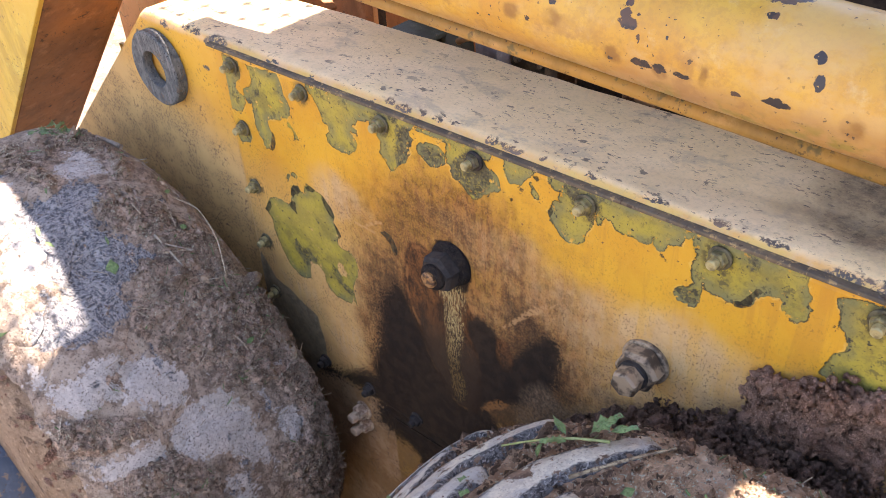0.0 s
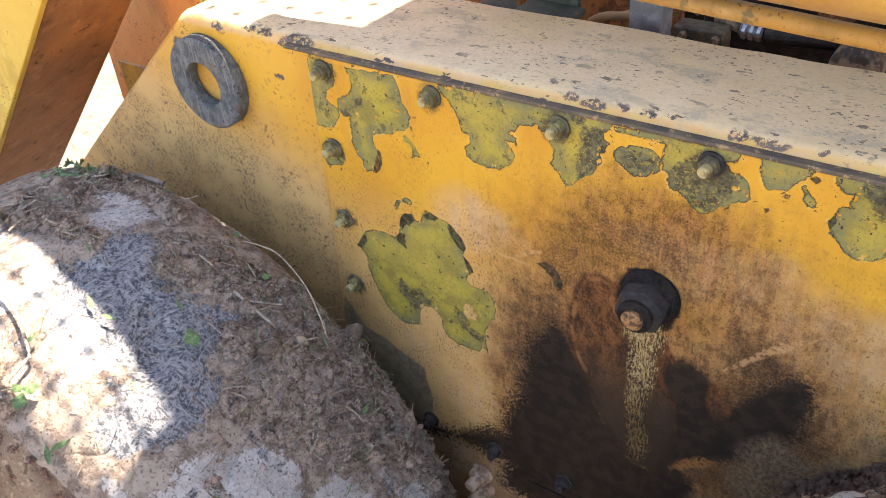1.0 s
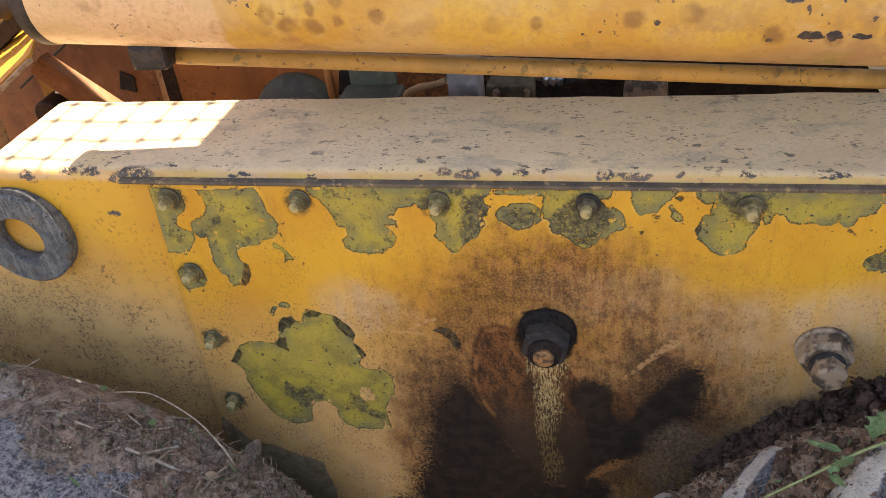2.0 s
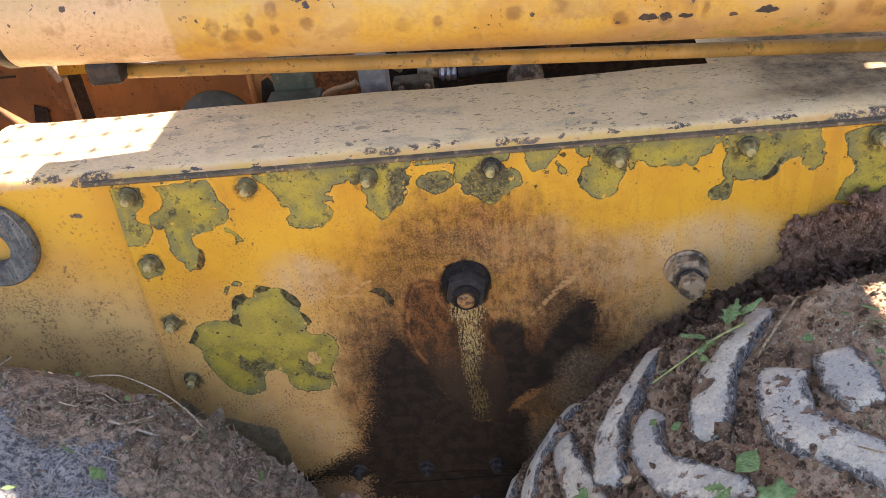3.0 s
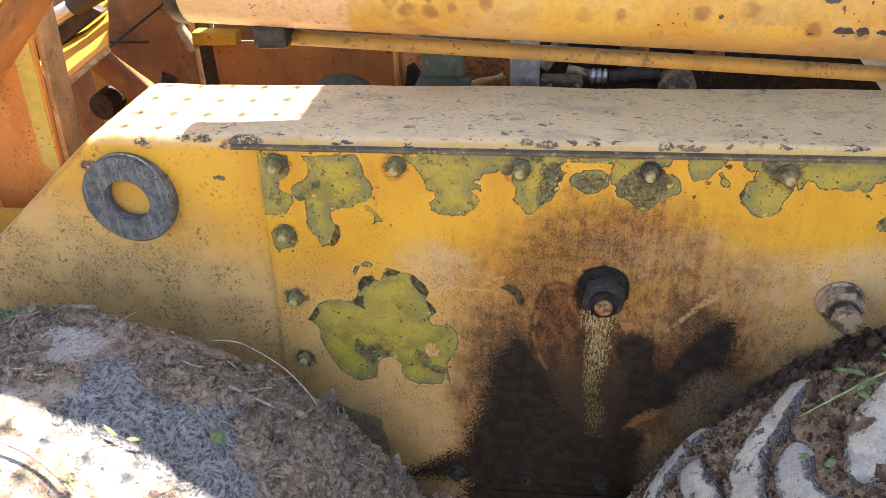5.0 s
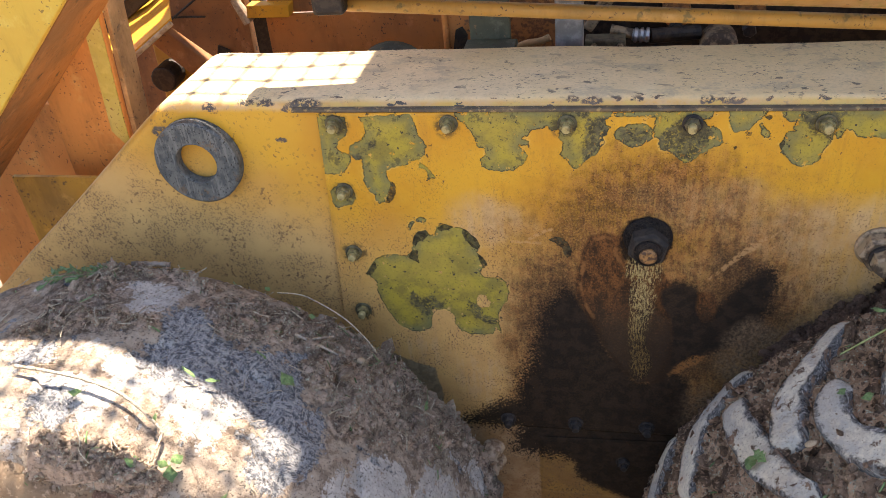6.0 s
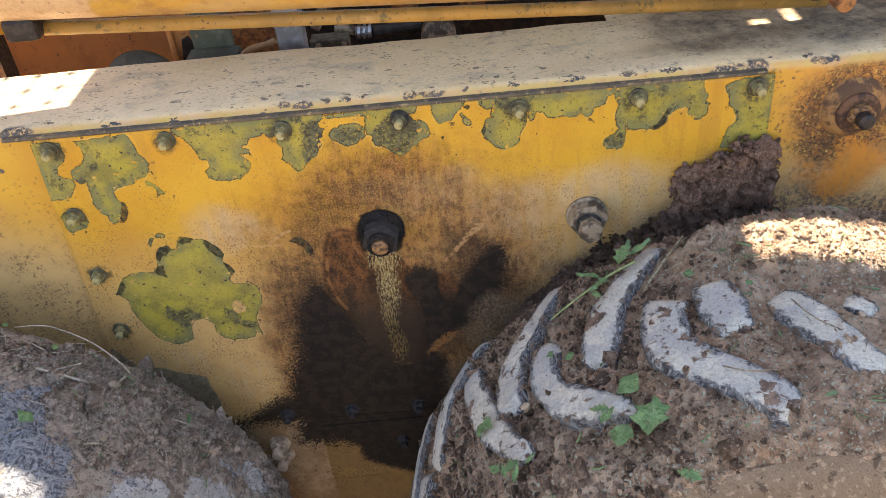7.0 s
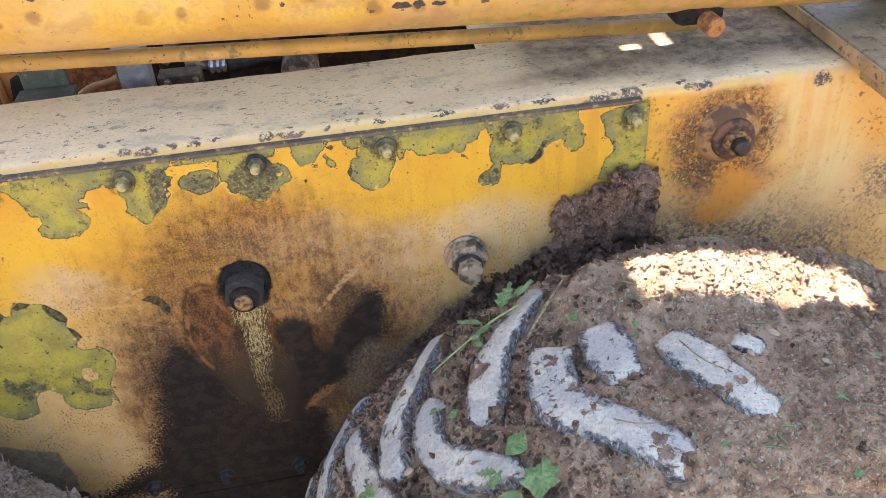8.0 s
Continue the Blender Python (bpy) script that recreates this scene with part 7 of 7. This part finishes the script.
def blue_rim():
    """Blue-grey painted rim and hub seen past the outer flank of the left tyre."""
    root = thing("wheel_rim", (-0.40, -0.50, 0.2), "blue-grey painted steel wheel rim with rust", "wheel rim")
    part("rim_disc", lathe(bmesh.new(), [(-0.10, 0.36), (0.0, 0.36), (0.02, 0.35), (0.03, 0.31), (0.06, 0.28), (0.06, 0.0005)], (-0.40, -0.60, 0.58), n=64), BLUE_STEEL, root, smooth=True)
    for k in range(10):
        a = 2 * math.pi * k / 10 + 0.2
        part("wheel_nut", hexnut(bmesh.new(), (-0.40 + 0.22 * math.cos(a), -0.54, 0.58 + 0.22 * math.sin(a)), 0.036, 0.0, -0.022, a), DARK_STEEL, root)


def right_end():
    root = thing("step_bracket", (1.8, 0.1, 1.487), "yellow step plate with a grey worn top", "machine part")
    part("tread_plate", box(bmesh.new(), (1.566, -0.16, 1.491), (2.1, 0.7, 1.513), 0.003), STEP_TOP, root)
    part("plate_edge", box(bmesh.new(), (1.5595, -0.162, 1.4885), (1.5655, 0.70, 1.5115), 0.002), TAN_EDGE, root)
    part("edge_lip", box(bmesh.new(), (1.572, -0.158, 1.466), (1.60, -0.005, 1.4905), 0.003), TAN_EDGE, root)
    part("leg", rod(bmesh.new(), (1.74, 0.20, 1.51), (1.80, 0.26, 1.9), 0.045, 20), OLD_YELLOW, root, smooth=True)


# ---- mud, leaves and litter ----
def mud_clump():
    """Crumbly clump stuck on the cover's right edge, and soil packed down to the tyre."""
    rng = np.random.RandomState(41)
    p, r = [], []
    while len(p) < 4200:
        u, v = rng.rand(2)
        x = 1.078 + 0.168 * u + rng.normal(0, 0.005)
        top = 1.290 + 0.058 * min(1, u / 0.6) - 0.02 * max(0, u - 0.85) / 0.15 + 0.008 * math.sin(u * 23)
        z = top - 0.125 * v ** 0.85 + rng.normal(0, 0.004)
        depth = 0.042 * math.sin(math.pi * min(max(u, 0.08), 0.92)) * (1 - 0.55 * v)
        p.append((x, -rng.uniform(0, 1) ** 0.6 * depth - 0.002, z))
        r.append(0.0014 + rng.gamma(1.3, 0.0020))
    tagged(clods("mud_clump", p, r, CLUMP, None, 42, 0.9), "red-brown crumbly mud stuck on the cover", "mud")
    p, r = [], []
    while len(p) < 10000:
        deg = rng.uniform(-50, 30)
        wide = float(np.interp(deg, [-50, -32, -26, -8, 0, 5, 30], [0.012, 0.022, 0.040, 0.052, 0.045, 0.018, 0.012]))
        rad = 0.587 + wide * (1 + 0.25 * math.sin(deg * 0.7)) * rng.rand() ** 0.7
        t = math.radians(deg)
        x, z = tyre_r.xc + rad * math.sin(t), tyre_r.zc + rad * math.cos(t)
        y = -0.085 * rng.rand() ** 0.8
        p.append((x, y + 0.004 if x < 1.23 else y, z))
        r.append(0.0009 + rng.gamma(0.9, 0.0019))
    tagged(clods("packed_soil", p, r, DAMP, None, 43, 0.8), "dark soil packed between tyre and cover", "soil")


def leaf_mesh(name, size, lobes, cut, slim=1.0):
    """A lobed leaf about its stalk end, lying in x, y, a little folded and wavy."""
    verts, faces = [(0, 0, 0)], []
    n = 40
    mid = 18
    verts += [(0, size * (k + 1) / mid, 0.02 * size * math.sin(k)) for k in range(mid)]
    half = {}
    for sgn in (-1, 1):
        row = []
        for k in range(mid + 1):
            u = k / mid
            w = math.sin(math.pi * u ** 0.75) * 0.48 * slim * (1 - cut * abs(math.sin(math.pi * lobes * u + 0.5)) ** 0.8) * (1 - 0.12 * (k % 2))
            w = max(w, 0.012)
            row.append(len(verts))
            verts.append((sgn * size * w, size * (u + 0.25 * w), size * (0.30 * w - 0.35 * w * w + 0.10 * math.sin(7 * u + 1.3 * sgn) * (0.3 + w) - 0.22 * u * u)))
        half[sgn] = row
    spine = [0] + list(range(1, mid + 1))
    for sgn in (-1, 1):
        for k in range(mid):
            f = (spine[k], half[sgn][k], half[sgn][k + 1], spine[k + 1])
            faces.append(f if sgn < 0 else f[::-1])
    return raw(name, verts, faces, LEAF)


LEAF_KINDS = [leaf_mesh("leaf_broad", 1.0, 3, 0.45, 1.25), leaf_mesh("leaf_toothed", 1.0, 4, 0.55, 0.85), leaf_mesh("leaf_slim", 1.0, 1, 0.0, 0.30), leaf_mesh("leaf_round", 1.0, 2, 0.25, 1.5), leaf_mesh("grass_blade", 1.0, 1, 0.0, 0.11)]


def on_tyre(ty, deg, y, lift, spin, tip=0.0):
    """A pose that lies on the tyre, its y axis turned by spin."""
    p = Vector(ty.at(deg, y, lift))
    t = math.radians(deg)
    up = Vector((math.sin(t), 0, math.cos(t)))
    east = Vector((math.cos(t), 0, -math.sin(t)))
    north = up.cross(east)
    m = Matrix((east, north, up)).transposed().to_4x4()
    return Matrix.Translation(p) @ m @ pose(0, 0, 0, 0, 0, spin) @ pose(0, 0, 0, tip, 0, 0)


def fallen_leaf(ty, deg, y, size, spin, kind, tip=14, lift=0.024, label="fresh green leaf lying on the muddy tyre"):
    lift += 0.010 if ty is tyre_l else 0.0
    ob = place("leaf", LEAF_KINDS[kind], None, "", on_tyre(ty, deg, y, lift, spin, tip) @ Matrix.Scale(size * (0.70 if ty is tyre_r else 0.60), 4))
    return tagged(ob, label, "leaf", "leaves on the tyres")


def stalk(name, ty, path, r0, r1, material, label, category, lift=0.026, hump=0.0):
    """A thin bent stalk over the tyre along (degrees, y)."""
    lift += 0.002 if ty is tyre_l else 0.0
    pts = [Vector(ty.at(d, y, lift + hump * math.sin(math.pi * k / (len(path) - 1)))) for k, (d, y) in enumerate(path)]
    verts, faces = sweep(pts, r0, r1, 6, 0.18)
    return tagged(place(name, raw(name, verts, faces, material)), label, category)


def litter():
    r, l = tyre_r, tyre_l
    weed = thing("weed_sprig", Vector(r.at(-23, -0.18, 0.02)), "green weed sprig with a pale stalk on the tyre", "weed")
    st = stalk("stalk", r, [(-34.0, -0.225), (-29.0, -0.219), (-24.4, -0.200), (-20.8, -0.180)], 0.0014, 0.0022, WEED_STALK, "", "", 0.026, 0.010)
    st.parent, st.matrix_parent_inverse = weed, Matrix.Translation(weed.location).inverted()
    for d, y, sz, sp, k in ((-29.0, -0.185, 0.040, 60, 2), (-26.2, -0.178, 0.050, -40, 1), (-24.5, -0.165, 0.045, -75, 2), (-30.5, -0.215, 0.034, -150, 2), (-28.0, -0.20, 0.035, 120, 1)):
        place("leaf", LEAF_KINDS[k], weed, "", on_tyre(r, d + 3.2, y - 0.007, 0.034, sp, 20) @ Matrix.Scale(sz, 4))
    for d, y, sz, sp, k in ((-28.4, -0.515, 0.085, -25, 0), (-28.0, -0.44, 0.05, 40, 3), (-33.5, -0.47, 0.045, -60, 1), (-32.0, -0.45, 0.04, 70, 1), (-30.2, -0.49, 0.05, 140, 3),
                            (-49.2, -0.36, 0.05, 30, 1), (-50.5, -0.34, 0.035, 130, 3), (-35.4, -0.328, 0.022, 10, 3), (4.6, -0.48, 0.030, -80, 2), (6.3, -0.485, 0.026, 60, 2), (-7.9, -0.52, 0.024, 100, 1),
                            (3.6, -0.575, 0.03, -60, 1), (-17.5, -0.249, 0.022, 60, 3), (-46.5, -0.49, 0.055, -20, 2), (-48.5, -0.45, 0.040, 50, 1), (-44.5, -0.47, 0.036, -70, 2), (-47.5, -0.47, 0.045, 15, 2), (-45.8, -0.455, 0.03, 95, 3), (-26.1, -0.61, 0.11, -12, 1), (-24.5, -0.58, 0.05, 50, 1),
                            (-38.0, -0.30, 0.018, 20, 3), (-12.0, -0.30, 0.016, -50, 3)):
        fallen_leaf(r, d + 3.2, y - 0.005, sz, sp, k)
    for d, y, sz, sp, k in ((32.5, -0.345, 0.042, -20, 3), (19.7, -0.563, 0.034, 10, 3), (23.9, -0.56, 0.036, -60, 3), (25.4, -0.54, 0.03, 60, 3), (32.0, -0.57, 0.05, -10, 2), (20.0, -0.50, 0.035, 15, 2), (21.7, -0.40, 0.045, 70, 2),
                            (8.9, -0.49, 0.026, 20, 3), (55.4, -0.20, 0.035, 10, 1), (32.5, -0.169, 0.020, 40, 3), (24.4, -0.135, 0.018, 80, 3), (23.0, -0.40, 0.04, -70, 2), (29.0, -0.31, 0.035, 75, 2), (23.3, -0.553, 0.024, 0, 3), (14.0, -0.33, 0.03, 70, 2), (33.0, -0.58, 0.05, 60, 2)):
        fallen_leaf(l, d, y, sz, sp, k, lift=0.020)
    rng = random.Random(5)
    for k in range(44):
        ob = fallen_leaf(l, -5.5 + rng.uniform(-5, 6), -0.175 + rng.uniform(-0.03, 0.02), rng.uniform(0.04, 0.08), rng.uniform(40, 150), 4, rng.uniform(-4, 12), 0.012, "short green grass blade in a loose tuft")
        ob["category"] = "grass blade"
    stalk("long_straw", l, [(25.6, -0.135), (28, -0.118), (30.6, -0.108), (36.6, -0.121), (41.4, -0.145), (44.1, -0.158)], 0.0011, 0.0016, PALE_STRAW, "long pale curved straw lying on the tyre", "straw", 0.030, 0.012)
    stalk("straw_stub", l, [(42.0, -0.138), (43.7, -0.153)], 0.0009, 0.0009, PALE_STRAW, "short pale straw beside the long one", "straw", 0.030)
    stalk("twig", l, [(31.0, -0.223), (35.1, -0.22), (38.4, -0.217)], 0.0032, 0.0024, TWIG, "short grey broken twig on the mud", "twig", 0.022)
    stalk("twig", l, [(32.9, -0.225), (36.6, -0.180)], 0.0026, 0.0022, TWIG, "short grey broken twig on the mud", "twig", 0.024)
    stalk("twig", l, [(19.2, -0.218), (24.8, -0.18)], 0.0014, 0.0012, TWIG, "thin grey twig lying along the tyre", "twig", 0.022)
    stalk("twig", l, [(-2.0, -0.445), (3.2, -0.453), (9.5, -0.461), (14.9, -0.473), (20.0, -0.498), (21.6, -0.508)], 0.0030, 0.0024, PALE_STRAW, "long pale sunlit twig across the tyre", "twig", 0.026, 0.006)
    stalk("twig", l, [(21.6, -0.508), (21.9, -0.549)], 0.0026, 0.0018, PALE_STRAW, "broken pale end of a twig", "twig", 0.028)
    stalk("root", l, [(0.5, -0.135), (4.0, -0.122), (6.5, -0.115)], 0.004, 0.006, TWIG, "dark stubby root end on the tyre", "root", 0.020)
    stalk("dry_stick", r, [(-21.0, -0.265), (-17.8, -0.22), (-15.9, -0.192), (-13.8, -0.160)], 0.0026, 0.0018, STRAW, "dry brown stick leaning over the tread", "twig", 0.032)
    stalk("straw_stub", r, [(-15.0, -0.452), (-12.4, -0.472), (-9.6, -0.478)], 0.0011, 0.0011, STRAW, "pale straw pressed on a tread bar", "straw", 0.026)
    stalk("straw_stub", r, [(-4.8, -0.352), (-3.4, -0.395), (-1.2, -0.425)], 0.0010, 0.0010, STRAW, "pale straw pressed on a tread bar", "straw", 0.026)
    # pebbles and pale chips
    for ty, d, y, sz in ((l, 42.3, -0.196, 0.0075), (r, 6.0, -0.36, 0.006), (r, 14.0, -0.30, 0.005), (r, 2.0, -0.395, 0.004), (r, 10.0, -0.42, 0.005), (r, -40.0, -0.37, 0.006)):
        bm = bmesh.new()
        bmesh.ops.create_icosphere(bm, subdivisions=2, radius=1.0)
        for v in bm.verts:
            v.co *= 1 + 0.16 * noise.noise(v.co * 1.7 + Vector((d, y, 0)))
        ob = part("pebble", bm, PALE_NUT, None, smooth=True)
        ob.matrix_world = on_tyre(ty, d, y, 0.024, d * 7) @ Matrix.Diagonal((sz, sz * 1.6, sz * 0.6, 1))
        tagged(ob, "small pale pebble on the caked mud", "pebble", "pebbles on the tyres")


ground()
roof()
case = tandem_case()
tyre_r, wheel_r = right_tyre()
tyre_l, wheel_l = left_tyre()
cylinder()
behind()
right_end()
blue_rim()
mud_clump()
litter()
